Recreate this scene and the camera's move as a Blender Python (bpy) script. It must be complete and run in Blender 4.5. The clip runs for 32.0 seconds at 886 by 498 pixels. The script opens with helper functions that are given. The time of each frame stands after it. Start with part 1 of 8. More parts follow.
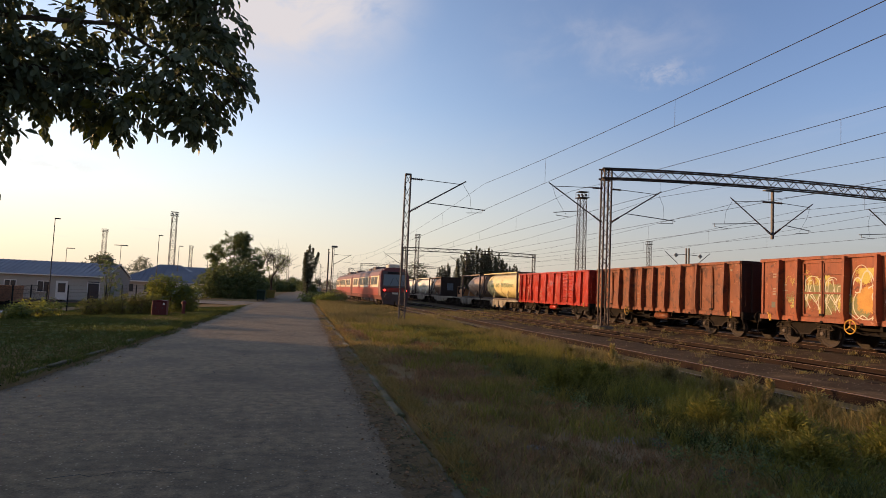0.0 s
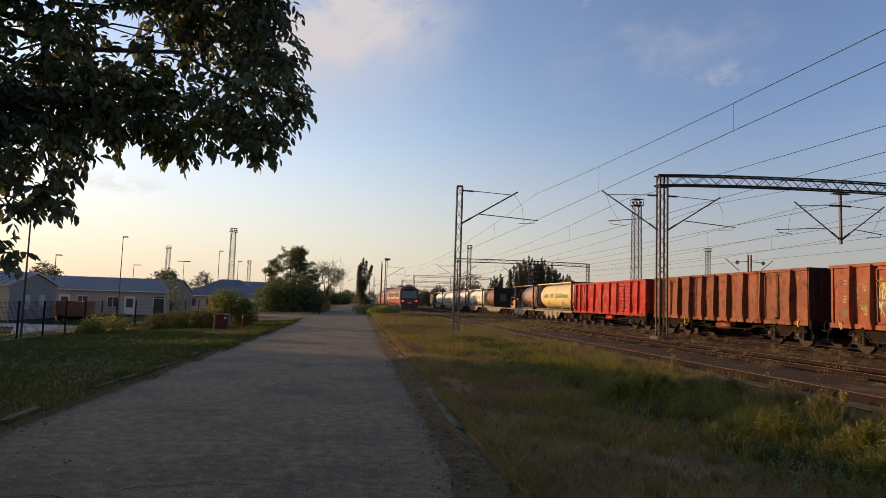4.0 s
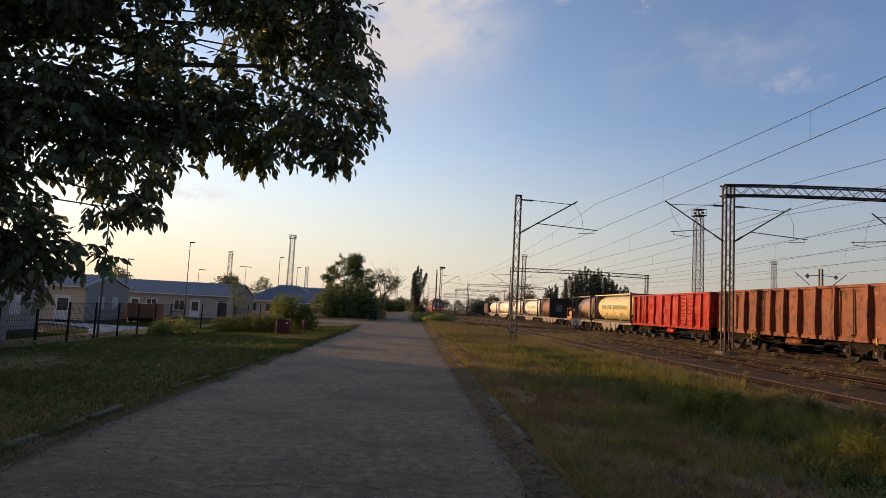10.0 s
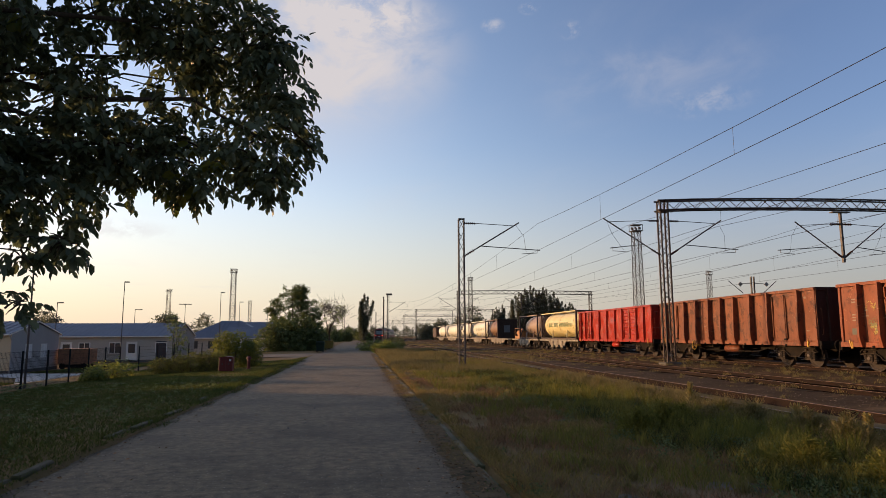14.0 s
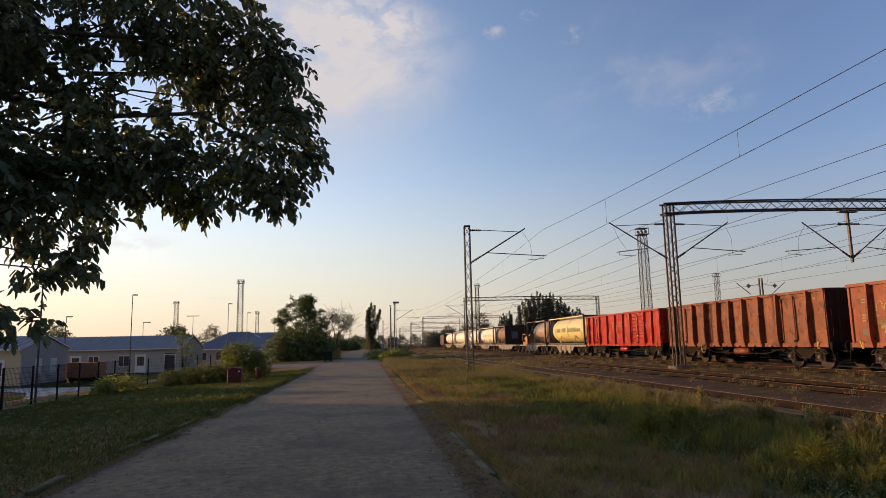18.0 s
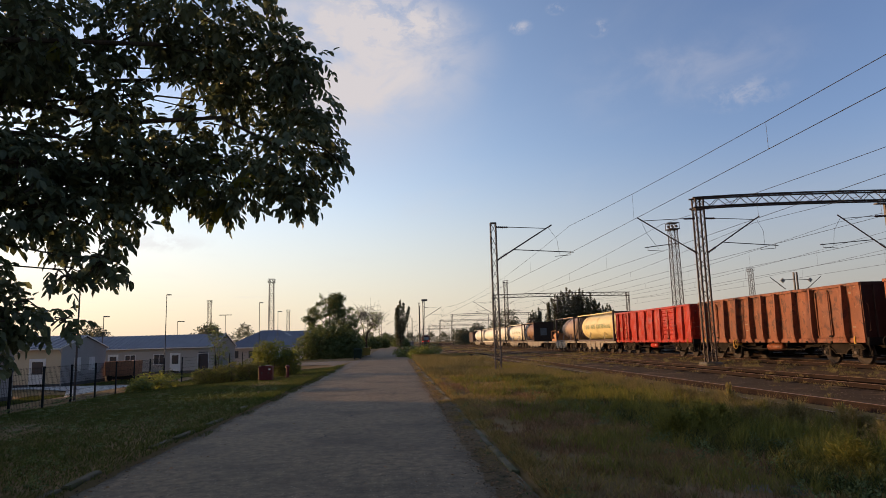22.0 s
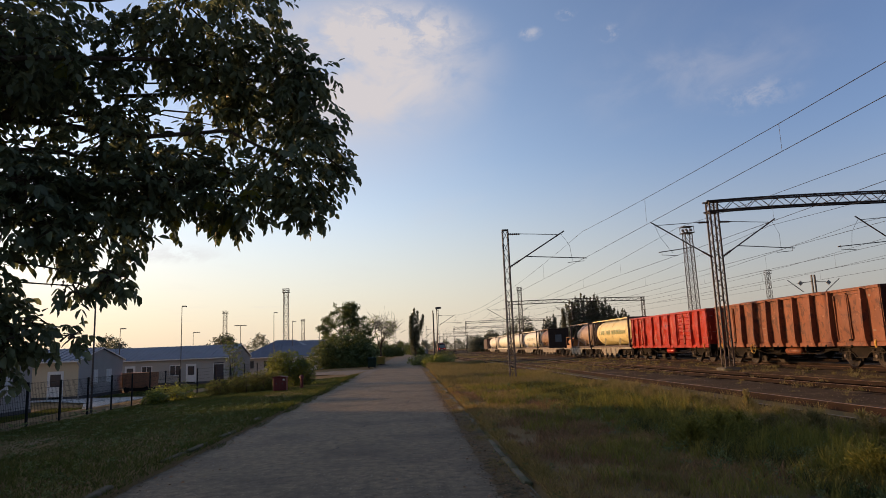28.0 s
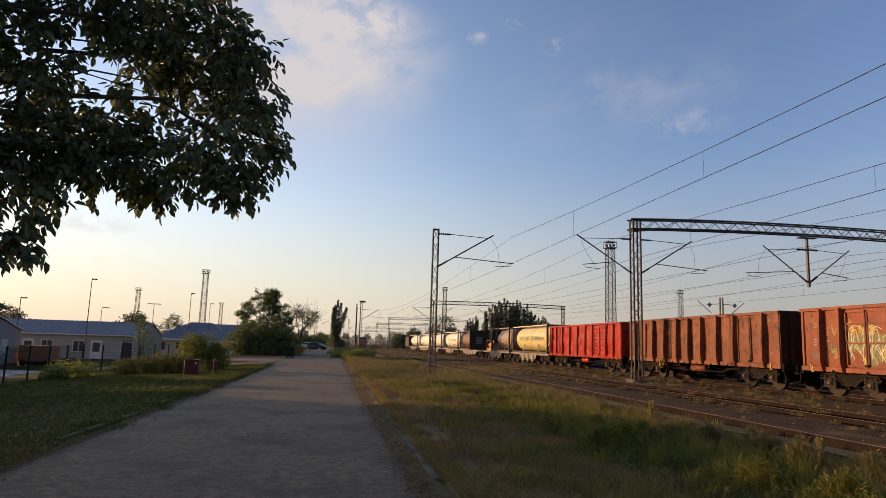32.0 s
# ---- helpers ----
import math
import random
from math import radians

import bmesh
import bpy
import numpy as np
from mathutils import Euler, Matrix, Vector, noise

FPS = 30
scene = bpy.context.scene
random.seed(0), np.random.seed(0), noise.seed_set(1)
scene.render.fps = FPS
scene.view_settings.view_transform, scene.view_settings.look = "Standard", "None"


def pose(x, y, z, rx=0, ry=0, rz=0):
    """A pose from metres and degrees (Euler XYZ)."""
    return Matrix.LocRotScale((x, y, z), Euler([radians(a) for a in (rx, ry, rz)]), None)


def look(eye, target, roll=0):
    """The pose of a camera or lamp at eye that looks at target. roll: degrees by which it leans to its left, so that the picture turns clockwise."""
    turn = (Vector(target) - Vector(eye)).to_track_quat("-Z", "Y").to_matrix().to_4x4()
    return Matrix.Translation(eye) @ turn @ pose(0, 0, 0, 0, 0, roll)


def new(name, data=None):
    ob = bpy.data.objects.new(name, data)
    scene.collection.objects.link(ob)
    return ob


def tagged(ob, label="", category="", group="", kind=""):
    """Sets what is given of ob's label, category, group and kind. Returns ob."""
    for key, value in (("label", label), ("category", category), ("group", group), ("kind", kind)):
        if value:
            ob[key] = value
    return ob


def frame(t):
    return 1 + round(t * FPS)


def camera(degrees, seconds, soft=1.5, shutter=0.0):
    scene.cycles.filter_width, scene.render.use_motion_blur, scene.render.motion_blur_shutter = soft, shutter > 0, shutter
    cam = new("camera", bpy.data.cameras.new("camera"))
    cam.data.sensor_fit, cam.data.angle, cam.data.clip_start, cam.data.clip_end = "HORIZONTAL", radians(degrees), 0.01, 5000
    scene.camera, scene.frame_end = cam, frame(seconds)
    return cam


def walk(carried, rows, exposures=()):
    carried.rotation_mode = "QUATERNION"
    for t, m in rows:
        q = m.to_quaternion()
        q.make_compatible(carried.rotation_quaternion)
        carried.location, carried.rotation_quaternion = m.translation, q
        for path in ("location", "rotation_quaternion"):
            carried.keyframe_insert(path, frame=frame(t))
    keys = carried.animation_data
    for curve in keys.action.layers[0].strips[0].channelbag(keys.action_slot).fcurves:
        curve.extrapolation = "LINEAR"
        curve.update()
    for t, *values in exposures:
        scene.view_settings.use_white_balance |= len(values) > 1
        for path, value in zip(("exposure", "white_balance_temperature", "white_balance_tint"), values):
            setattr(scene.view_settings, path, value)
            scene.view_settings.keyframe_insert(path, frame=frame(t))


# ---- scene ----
cam = camera(69.3, 32.0, soft=0.8)


PATH = [
    (0, (0.066, 0.77, 1.618), (0.487, 2.72, 1.755), 2.5),
    (0.5, (0.053, 0.752, 1.629), (0.453, 2.706, 1.773), 2.2),
    (1, (0.038, 0.75, 1.631), (0.397, 2.712, 1.778), 1.6),
    (1.5, (0.03, 0.749, 1.628), (0.361, 2.715, 1.785), 2.2),
    (2, (0.017, 0.746, 1.629), (0.32, 2.716, 1.791), 2.1),
    (2.5, (0.015, 0.739, 1.632), (0.299, 2.712, 1.798), 2.0),
    (4.5, (0.007, 0.762, 1.65), (0.241, 2.741, 1.814), 1.7),
    (5, (-0.028, 0.86, 1.668), (0.003, 2.853, 1.83), 2.6),
    (5.5, (-0.037, 0.838, 1.662), (-0.216, 2.823, 1.836), 2.5),
    (6, (-0.077, 0.651, 1.631), (-0.284, 2.633, 1.807), 2.3),
    (6.5, (-0.074, 0.534, 1.622), (-0.203, 2.524, 1.778), 1.7),
    (7, (-0.108, 0.682, 1.639), (-0.147, 2.675, 1.797), 1.7),
    (7.5, (-0.145, 0.712, 1.64), (-0.181, 2.706, 1.782), 1.8),
    (8, (-0.178, 0.723, 1.64), (-0.208, 2.717, 1.779), 2.4),
    (8.5, (-0.18, 0.708, 1.629), (-0.175, 2.703, 1.777), 2.5),
    (9, (-0.173, 0.753, 1.644), (-0.099, 2.746, 1.792), 2.6),
    (9.5, (-0.184, 0.742, 1.64), (-0.116, 2.734, 1.806), 2.5),
    (10, (-0.194, 0.741, 1.642), (-0.102, 2.73, 1.827), 3.0),
    (10.5, (-0.188, 0.747, 1.64), (-0.044, 2.731, 1.848), 3.1),
    (11, (-0.192, 0.778, 1.66), (-0.02, 2.759, 1.877), 2.8),
    (11.5, (-0.197, 0.787, 1.658), (-0.013, 2.766, 1.881), 2.1),
    (12, (-0.169, 0.778, 1.667), (0.058, 2.749, 1.923), -0.0),
    (12.5, (-0.164, 0.783, 1.677), (0.08, 2.75, 1.945), -0.3),
    (13, (-0.168, 0.791, 1.683), (0.074, 2.757, 1.958), -0.3),
    (13.5, (-0.161, 0.792, 1.676), (0.081, 2.757, 1.96), -0.9),
    (14, (-0.161, 0.797, 1.669), (0.098, 2.762, 1.936), -0.3),
    (14.5, (-0.175, 0.818, 1.678), (0.079, 2.785, 1.94), -0.1),
    (16.5, (-0.186, 0.775, 1.675), (-0.021, 2.749, 1.949), -1.2),
    (17, (-0.171, 0.775, 1.686), (0.035, 2.743, 1.979), -1.4),
    (17.5, (-0.193, 0.766, 1.693), (0.045, 2.73, 1.987), -1.2),
    (18, (-0.183, 0.777, 1.686), (0.058, 2.741, 1.975), -1.3),
    (18.5, (-0.181, 0.784, 1.693), (0.077, 2.745, 1.985), -1.4),
    (19, (-0.176, 0.783, 1.69), (0.094, 2.742, 1.991), -1.5),
    (19.5, (-0.174, 0.782, 1.679), (0.118, 2.739, 1.97), -0.4),
    (20, (-0.202, 0.803, 1.694), (0.065, 2.765, 1.972), -0.1),
    (20.5, (-0.202, 0.817, 1.695), (-0.028, 2.79, 1.969), -1.0),
    (21, (-0.148, 0.744, 1.691), (-0.085, 2.723, 1.974), -0.5),
    (21.5, (-0.078, 0.706, 1.688), (0.039, 2.684, 1.96), -0.8),
    (22, (-0.087, 0.716, 1.689), (0.066, 2.69, 1.972), -1.6),
    (22.5, (-0.085, 0.788, 1.68), (0.165, 2.753, 1.951), -0.8),
    (23, (-0.103, 0.802, 1.698), (0.209, 2.761, 1.957), -1.2),
    (23.5, (-0.087, 0.794, 1.697), (0.243, 2.749, 1.959), -1.8),
    (24, (-0.051, 0.789, 1.698), (0.291, 2.743, 1.95), -1.6),
    (24.5, (-0.017, 0.798, 1.692), (0.347, 2.75, 1.929), -0.8),
    (26.5, (0.063, 0.727, 1.69), (0.393, 2.686, 1.923), -0.1),
    (27, (0.054, 0.715, 1.692), (0.388, 2.671, 1.946), 0.4),
    (27.5, (0.019, 0.721, 1.71), (0.33, 2.679, 1.976), -1.0),
    (28, (-0.02, 0.772, 1.726), (0.092, 2.745, 2.033), -2.3),
    (28.5, (0.004, 0.72, 1.693), (0.1, 2.694, 2.0), -1.9),
    (29, (0.029, 0.775, 1.693), (0.316, 2.732, 1.987), -1.8),
    (29.5, (0.019, 0.805, 1.704), (0.353, 2.757, 1.984), -1.2),
    (30, (0.0, 0.781, 1.701), (0.357, 2.73, 1.976), -0.3),
    (30.5, (0.002, 0.764, 1.697), (0.368, 2.711, 1.976), 0.1),
    (31, (-0.017, 0.768, 1.697), (0.326, 2.718, 1.979), 0.9),
    (31.5, (-0.028, 0.768, 1.707), (0.307, 2.719, 1.989), 1.3),
    (32, (-0.03, 0.762, 1.704), (0.3, 2.712, 2.001), 1.7),
]
walk(cam, [(t, look(eye, target, roll)) for t, eye, target, roll in PATH],
     [(0, 0.27), (2, 0.25), (4.5, 0.09), (7, 0.09), (12, 0.12), (24, 0.13), (28, 0.08), (32, 0.12)])

# ---- world ----
# Sun low in the west, beyond the yard buildings; open sky with thin cloud.
SUN_ELEV = 7.2
SUN_LEFT = 63.0   # degrees from the track direction (+Y) towards -X
world = bpy.data.worlds.new("sky")
scene.world = world
world.use_nodes = True


def build_world():
    nt = world.node_tree
    N, L = nt.nodes, nt.links
    N.clear()
    out = N.new("ShaderNodeOutputWorld")
    bg = N.new("ShaderNodeBackground")
    bg.inputs[1].default_value = 0.272
    sky = N.new("ShaderNodeTexSky")
    sky.sky_type = "NISHITA"
    sky.sun_disc = False
    sky.sun_elevation = radians(SUN_ELEV)
    sky.sun_rotation = radians(-SUN_LEFT)
    sky.altitude = 80
    sky.air_density, sky.dust_density, sky.ozone_density = 1.0, 0.8, 1.5
    tc = N.new("ShaderNodeTexCoord")
    sep = N.new("ShaderNodeSeparateXYZ")
    L.new(tc.outputs["Generated"], sep.inputs[0])
    # flat cloud layer: direction divided by its height
    hz = N.new("ShaderNodeMath"); hz.operation = "MAXIMUM"; hz.inputs[1].default_value = 0.05
    L.new(sep.outputs[2], hz.inputs[0])
    dv = N.new("ShaderNodeVectorMath"); dv.operation = "DIVIDE"
    cb = N.new("ShaderNodeCombineXYZ")
    for i in range(3):
        L.new(hz.outputs[0], cb.inputs[i])
    L.new(tc.outputs["Generated"], dv.inputs[0]); L.new(cb.outputs[0], dv.inputs[1])

    def noise_tex(scale, detail, rough, stretch):
        mp = N.new("ShaderNodeMapping")
        mp.inputs["Scale"].default_value = stretch
        mp.inputs["Rotation"].default_value = (0, 0, radians(25))
        L.new(dv.outputs[0], mp.inputs[0])
        n = N.new("ShaderNodeTexNoise")
        n.inputs["Scale"].default_value, n.inputs["Detail"].default_value = scale, detail
        n.inputs["Roughness"].default_value = rough
        L.new(mp.outputs[0], n.inputs["Vector"])
        return n

    def ramp(src, a, b):
        r = N.new("ShaderNodeMapRange")
        r.interpolation_type = "SMOOTHSTEP"
        r.inputs[1].default_value, r.inputs[2].default_value = a, b
        L.new(src, r.inputs[0])
        return r.outputs[0]

    def mul(a, b):
        m = N.new("ShaderNodeMath"); m.operation = "MULTIPLY"
        L.new(a, m.inputs[0])
        if isinstance(b, float):
            m.inputs[1].default_value = b
        else:
            L.new(b, m.inputs[1])
        return m.outputs[0]

    big = noise_tex(0.9, 3, 0.5, (1, 1, 1))
    wisp = noise_tex(1.1, 7, 0.6, (1.0, 0.35, 1))
    nrm = N.new("ShaderNodeVectorMath"); nrm.operation = "NORMALIZE"
    L.new(tc.outputs["Generated"], nrm.inputs[0])

    def dir_noise(scale, detail, rough, stretch, warp=0.0):
        mp = N.new("ShaderNodeMapping")
        mp.inputs["Scale"].default_value = stretch
        L.new(nrm.outputs[0], mp.inputs[0])
        n = N.new("ShaderNodeTexNoise")
        n.inputs["Scale"].default_value, n.inputs["Detail"].default_value = scale, detail
        n.inputs["Roughness"].default_value, n.inputs["Distortion"].default_value = rough, warp
        L.new(mp.outputs[0], n.inputs["Vector"])
        return n.outputs[0]

    def patch(way, wide, tall, a, b):
        """Soft oval of sky round a direction."""
        c = Vector(way).normalized()
        r = c.cross((0, 0, 1)).normalized()
        u = r.cross(c)
        su = N.new("ShaderNodeVectorMath"); su.operation = "SUBTRACT"; su.inputs[1].default_value = c
        L.new(nrm.outputs[0], su.inputs[0])
        pair = N.new("ShaderNodeCombineXYZ")
        for k, axis in enumerate((r / wide, u / tall)):
            d = N.new("ShaderNodeVectorMath"); d.operation = "DOT_PRODUCT"; d.inputs[1].default_value = axis
            L.new(su.outputs[0], d.inputs[0]); L.new(d.outputs["Value"], pair.inputs[k])
        ln = N.new("ShaderNodeVectorMath"); ln.operation = "LENGTH"
        L.new(pair.outputs[0], ln.inputs[0])
        far = N.new("ShaderNodeVectorMath"); far.operation = "LENGTH"
        L.new(su.outputs[0], far.inputs[0])
        return mul(ramp(ln.outputs["Value"], b, a), ramp(far.outputs["Value"], 0.7, 0.6))

    def plus(a, b):
        m = N.new("ShaderNodeMath"); m.operation = "ADD"; m.use_clamp = True
        L.new(a, m.inputs[0]); L.new(b, m.inputs[1])
        return m.outputs[0]

    lump = dir_noise(9.0, 9, 0.6, (1.0, 1.0, 1.7), 0.5)
    crumb = dir_noise(34.0, 8, 0.62, (1.0, 1.0, 1.5), 0.4)
    # the broken bank ahead, its thin skirt, three crumbs of cloud and a torn wisp to the east
    puff = mul(ramp(lump, 0.20, 0.62), patch((-0.06, 0.90, 0.42), 0.24, 0.13, 0.25, 1.05))
    crest = mul(ramp(crumb, 0.40, 0.62), patch((-0.02, 0.885, 0.465), 0.16, 0.055, 0.3, 1.0))
    skirt = mul(patch((-0.10, 0.93, 0.33), 0.26, 0.13, 0.0, 1.1), 0.42)
    bits = plus(mul(ramp(crumb, 0.42, 0.66), patch((0.19, 0.87, 0.45), 0.018, 0.011, 0.2, 1.2)),
                plus(mul(ramp(crumb, 0.40, 0.64), patch((0.24, 0.85, 0.47), 0.016, 0.010, 0.2, 1.2)), mul(ramp(crumb, 0.42, 0.70), patch((0.30, 0.85, 0.44), 0.018, 0.014, 0.2, 1.2))))
    torn = plus(mul(mul(ramp(crumb, 0.40, 0.66), patch((0.48, 0.81, 0.325), 0.075, 0.028, 0.0, 1.1)), 0.34), mul(mul(ramp(lump, 0.35, 0.7), patch((0.41, 0.83, 0.37), 0.20, 0.07, 0.1, 1.1)), 0.22))
    low = mul(mul(ramp(crumb, 0.36, 0.62), patch((-0.34, 0.93, 0.15), 0.10, 0.018, 0.1, 1.1)), 0.4)
    thin = mul(mul(ramp(wisp.outputs[0], 0.50, 0.80), ramp(big.outputs[0], 0.35, 0.65)), 0.16)
    cloud = plus(plus(mul(puff, 1.0), mul(crest, 0.5)), plus(plus(skirt, torn), plus(mul(bits, 0.55), plus(low, thin))))
    # warmer, less green air, with a pale cream haze low over the plain
    tint = N.new("ShaderNodeMix"); tint.data_type = "RGBA"; tint.blend_type = "MULTIPLY"
    tint.inputs[0].default_value = 1.0
    L.new(sky.outputs[0], tint.inputs[6])
    hz2 = N.new("ShaderNodeMapRange"); hz2.interpolation_type = "SMOOTHSTEP"
    hz2.inputs[1].default_value, hz2.inputs[2].default_value = -0.02, 0.30
    hz2.inputs[3].default_value, hz2.inputs[4].default_value = 0.84, 0.0
    L.new(sep.outputs[2], hz2.inputs[0])
    haze = N.new("ShaderNodeMix"); haze.data_type = "RGBA"
    air = N.new("ShaderNodeMix"); air.data_type = "RGBA"
    air.inputs[6].default_value, air.inputs[7].default_value = (0.69, 0.665, 0.85, 1), (1.16, 1.01, 1.07, 1)
    L.new(air.outputs[2], tint.inputs[7])
    # cream towards the sun, blue-grey away from it
    west = N.new("ShaderNodeVectorMath"); west.operation = "DOT_PRODUCT"
    west.inputs[1].default_value = (-math.sin(radians(SUN_LEFT)), math.cos(radians(SUN_LEFT)), 0)
    L.new(tc.outputs["Generated"], west.inputs[0])
    hc = N.new("ShaderNodeMix"); hc.data_type = "RGBA"
    hc.inputs[6].default_value, hc.inputs[7].default_value = (1.30, 1.20, 1.20, 1), (2.45, 2.20, 1.92, 1)
    L.new(ramp(west.outputs["Value"], -0.45, 0.62), hc.inputs[0])
    L.new(ramp(west.outputs["Value"], -0.2, 0.62), air.inputs[0])
    L.new(hc.outputs[2], haze.inputs[7])
    L.new(hz2.outputs[0], haze.inputs[0]); L.new(tint.outputs[2], haze.inputs[6])
    mix = N.new("ShaderNodeMix"); mix.data_type = "RGBA"
    L.new(cloud, mix.inputs[0])
    L.new(haze.outputs[2], mix.inputs[6])
    mix.inputs[7].default_value = (2.3, 2.15, 2.2, 1)
    # the sky opposite the low sun is dimmer
    dusk = N.new("ShaderNodeMapRange"); dusk.interpolation_type = "SMOOTHSTEP"
    dusk.inputs[1].default_value, dusk.inputs[2].default_value, dusk.inputs[3].default_value = -0.95, -0.25, 0.45
    L.new(west.outputs["Value"], dusk.inputs[0])
    dim = N.new("ShaderNodeVectorMath"); dim.operation = "SCALE"
    L.new(mix.outputs[2], dim.inputs[0]); L.new(dusk.outputs[0], dim.inputs["Scale"])
    L.new(dim.outputs[0], bg.inputs[0])
    L.new(bg.outputs[0], out.inputs[0])


build_world()
sun_data = bpy.data.lights.new("sun", "SUN")
sun_data.energy, sun_data.angle, sun_data.color = 5.0, radians(0.6), (1.0, 0.60, 0.29)
sun = new("sun", sun_data)
_a, _e = radians(SUN_LEFT), radians(SUN_ELEV)
sun.matrix_world = look((0, 0, 60), Vector((0, 0, 60)) - Vector((-math.sin(_a) * math.cos(_e), math.cos(_a) * math.cos(_e), math.sin(_e))))


# ---- materials ----
def mat(name, a, b=None, rough=0.7, metal=0.0, scale=3.0, fine=40.0, bump=0.15, spots=None, spot=(0.62, 0.72), spot_scale=1.2,
        stretch=(1, 1, 1), per_object=0.0, emit=0.0, trans=0.0, island=0.0, spec=0.4, speck=None):
    """Two colours mixed by broad and fine noise, with a third in patches, and a fine relief."""
    m = bpy.data.materials.new(name)
    m.use_nodes = True
    nt = m.node_tree
    N, L = nt.nodes, nt.links
    p = N["Principled BSDF"]
    p.inputs["Roughness"].default_value, p.inputs["Metallic"].default_value = rough, metal
    p.inputs["Specular IOR Level"].default_value = spec
    b = b or tuple(c * 0.7 for c in a)
    tc = N.new("ShaderNodeTexCoord")
    mp = N.new("ShaderNodeMapping")
    mp.inputs["Scale"].default_value = stretch
    L.new(tc.outputs["Object"], mp.inputs[0])
    n1 = N.new("ShaderNodeTexNoise"); n1.inputs["Scale"].default_value = scale; n1.inputs["Detail"].default_value = 4
    n2 = N.new("ShaderNodeTexNoise"); n2.inputs["Scale"].default_value = fine; n2.inputs["Detail"].default_value = 3
    L.new(mp.outputs[0], n1.inputs["Vector"]); L.new(mp.outputs[0], n2.inputs["Vector"])
    av = N.new("ShaderNodeMath"); av.operation = "MULTIPLY_ADD"; av.inputs[1].default_value = 0.45
    hv = N.new("ShaderNodeMath"); hv.operation = "MULTIPLY"; hv.inputs[1].default_value = 0.55
    L.new(n1.outputs[0], hv.inputs[0]); L.new(n2.outputs[0], av.inputs[0]); L.new(hv.outputs[0], av.inputs[2])
    rg = N.new("ShaderNodeMapRange"); rg.inputs[1].default_value, rg.inputs[2].default_value = 0.36, 0.64
    L.new(av.outputs[0], rg.inputs[0])
    mx = N.new("ShaderNodeMix"); mx.data_type = "RGBA"
    mx.inputs[6].default_value, mx.inputs[7].default_value = (*a, 1), (*b, 1)
    L.new(rg.outputs[0], mx.inputs[0])
    col = mx.outputs[2]
    if spots:
        n3 = N.new("ShaderNodeTexNoise"); n3.inputs["Scale"].default_value = spot_scale; n3.inputs["Detail"].default_value = 7
        n3.inputs["Roughness"].default_value = 0.65
        L.new(mp.outputs[0], n3.inputs["Vector"])
        r3 = N.new("ShaderNodeMapRange"); r3.inputs[1].default_value, r3.inputs[2].default_value = spot
        L.new(n3.outputs[0], r3.inputs[0])
        m3 = N.new("ShaderNodeMix"); m3.data_type = "RGBA"
        m3.inputs[7].default_value = (*spots, 1)
        L.new(r3.outputs[0], m3.inputs[0]); L.new(col, m3.inputs[6])
        col = m3.outputs[2]
    if speck:
        vo = N.new("ShaderNodeTexVoronoi"); vo.inputs["Scale"].default_value = speck[1]
        L.new(mp.outputs[0], vo.inputs["Vector"])
        vr = N.new("ShaderNodeMapRange"); vr.inputs[1].default_value, vr.inputs[2].default_value = 0.30, 0.12
        L.new(vo.outputs["Distance"], vr.inputs[0])
        wn = N.new("ShaderNodeMath"); wn.operation = "MULTIPLY"
        wr = N.new("ShaderNodeMapRange"); wr.inputs[1].default_value, wr.inputs[2].default_value = 0.45, 0.95
        sc = N.new("ShaderNodeSeparateColor")
        L.new(vo.outputs["Color"], sc.inputs[0]); L.new(sc.outputs[0], wr.inputs[0])
        L.new(vr.outputs[0], wn.inputs[0]); L.new(wr.outputs[0], wn.inputs[1])
        m4 = N.new("ShaderNodeMix"); m4.data_type = "RGBA"
        m4.inputs[7].default_value = (*speck[0], 1)
        L.new(wn.outputs[0], m4.inputs[0]); L.new(col, m4.inputs[6])
        col = m4.outputs[2]
    if per_object or island:
        if per_object:
            oi = N.new("ShaderNodeObjectInfo"); src = oi.outputs["Random"]
        else:
            oi = N.new("ShaderNodeNewGeometry"); src = oi.outputs["Random Per Island"]
        k = per_object or island
        mr = N.new("ShaderNodeMapRange"); mr.inputs[3].default_value, mr.inputs[4].default_value = 1 - k, 1 + k
        L.new(src, mr.inputs[0])
        hs = N.new("ShaderNodeHueSaturation")
        L.new(mr.outputs[0], hs.inputs["Value"]); L.new(col, hs.inputs["Color"])
        if island:
            h2 = N.new("ShaderNodeMapRange"); h2.inputs[3].default_value, h2.inputs[4].default_value = 0.515, 0.485
            L.new(src, h2.inputs[0]); L.new(h2.outputs[0], hs.inputs["Hue"])
        col = hs.outputs[0]
    L.new(col, p.inputs["Base Color"])
    if bump:
        bp = N.new("ShaderNodeBump"); bp.inputs["Strength"].default_value = bump; bp.inputs["Distance"].default_value = 0.02
        L.new(av.outputs[0], bp.inputs["Height"]); L.new(bp.outputs[0], p.inputs["Normal"])
    if emit:
        L.new(col, p.inputs["Emission Color"]); p.inputs["Emission Strength"].default_value = emit
    if trans:
        # thin leaves let some light through
        tr = N.new("ShaderNodeBsdfTranslucent")
        L.new(col, tr.inputs[0])
        ms = N.new("ShaderNodeMixShader"); ms.inputs[0].default_value = trans
        L.new(p.outputs[0], ms.inputs[1]); L.new(tr.outputs[0], ms.inputs[2])
        L.new(ms.outputs[0], N["Material Output"].inputs[0])
    return m


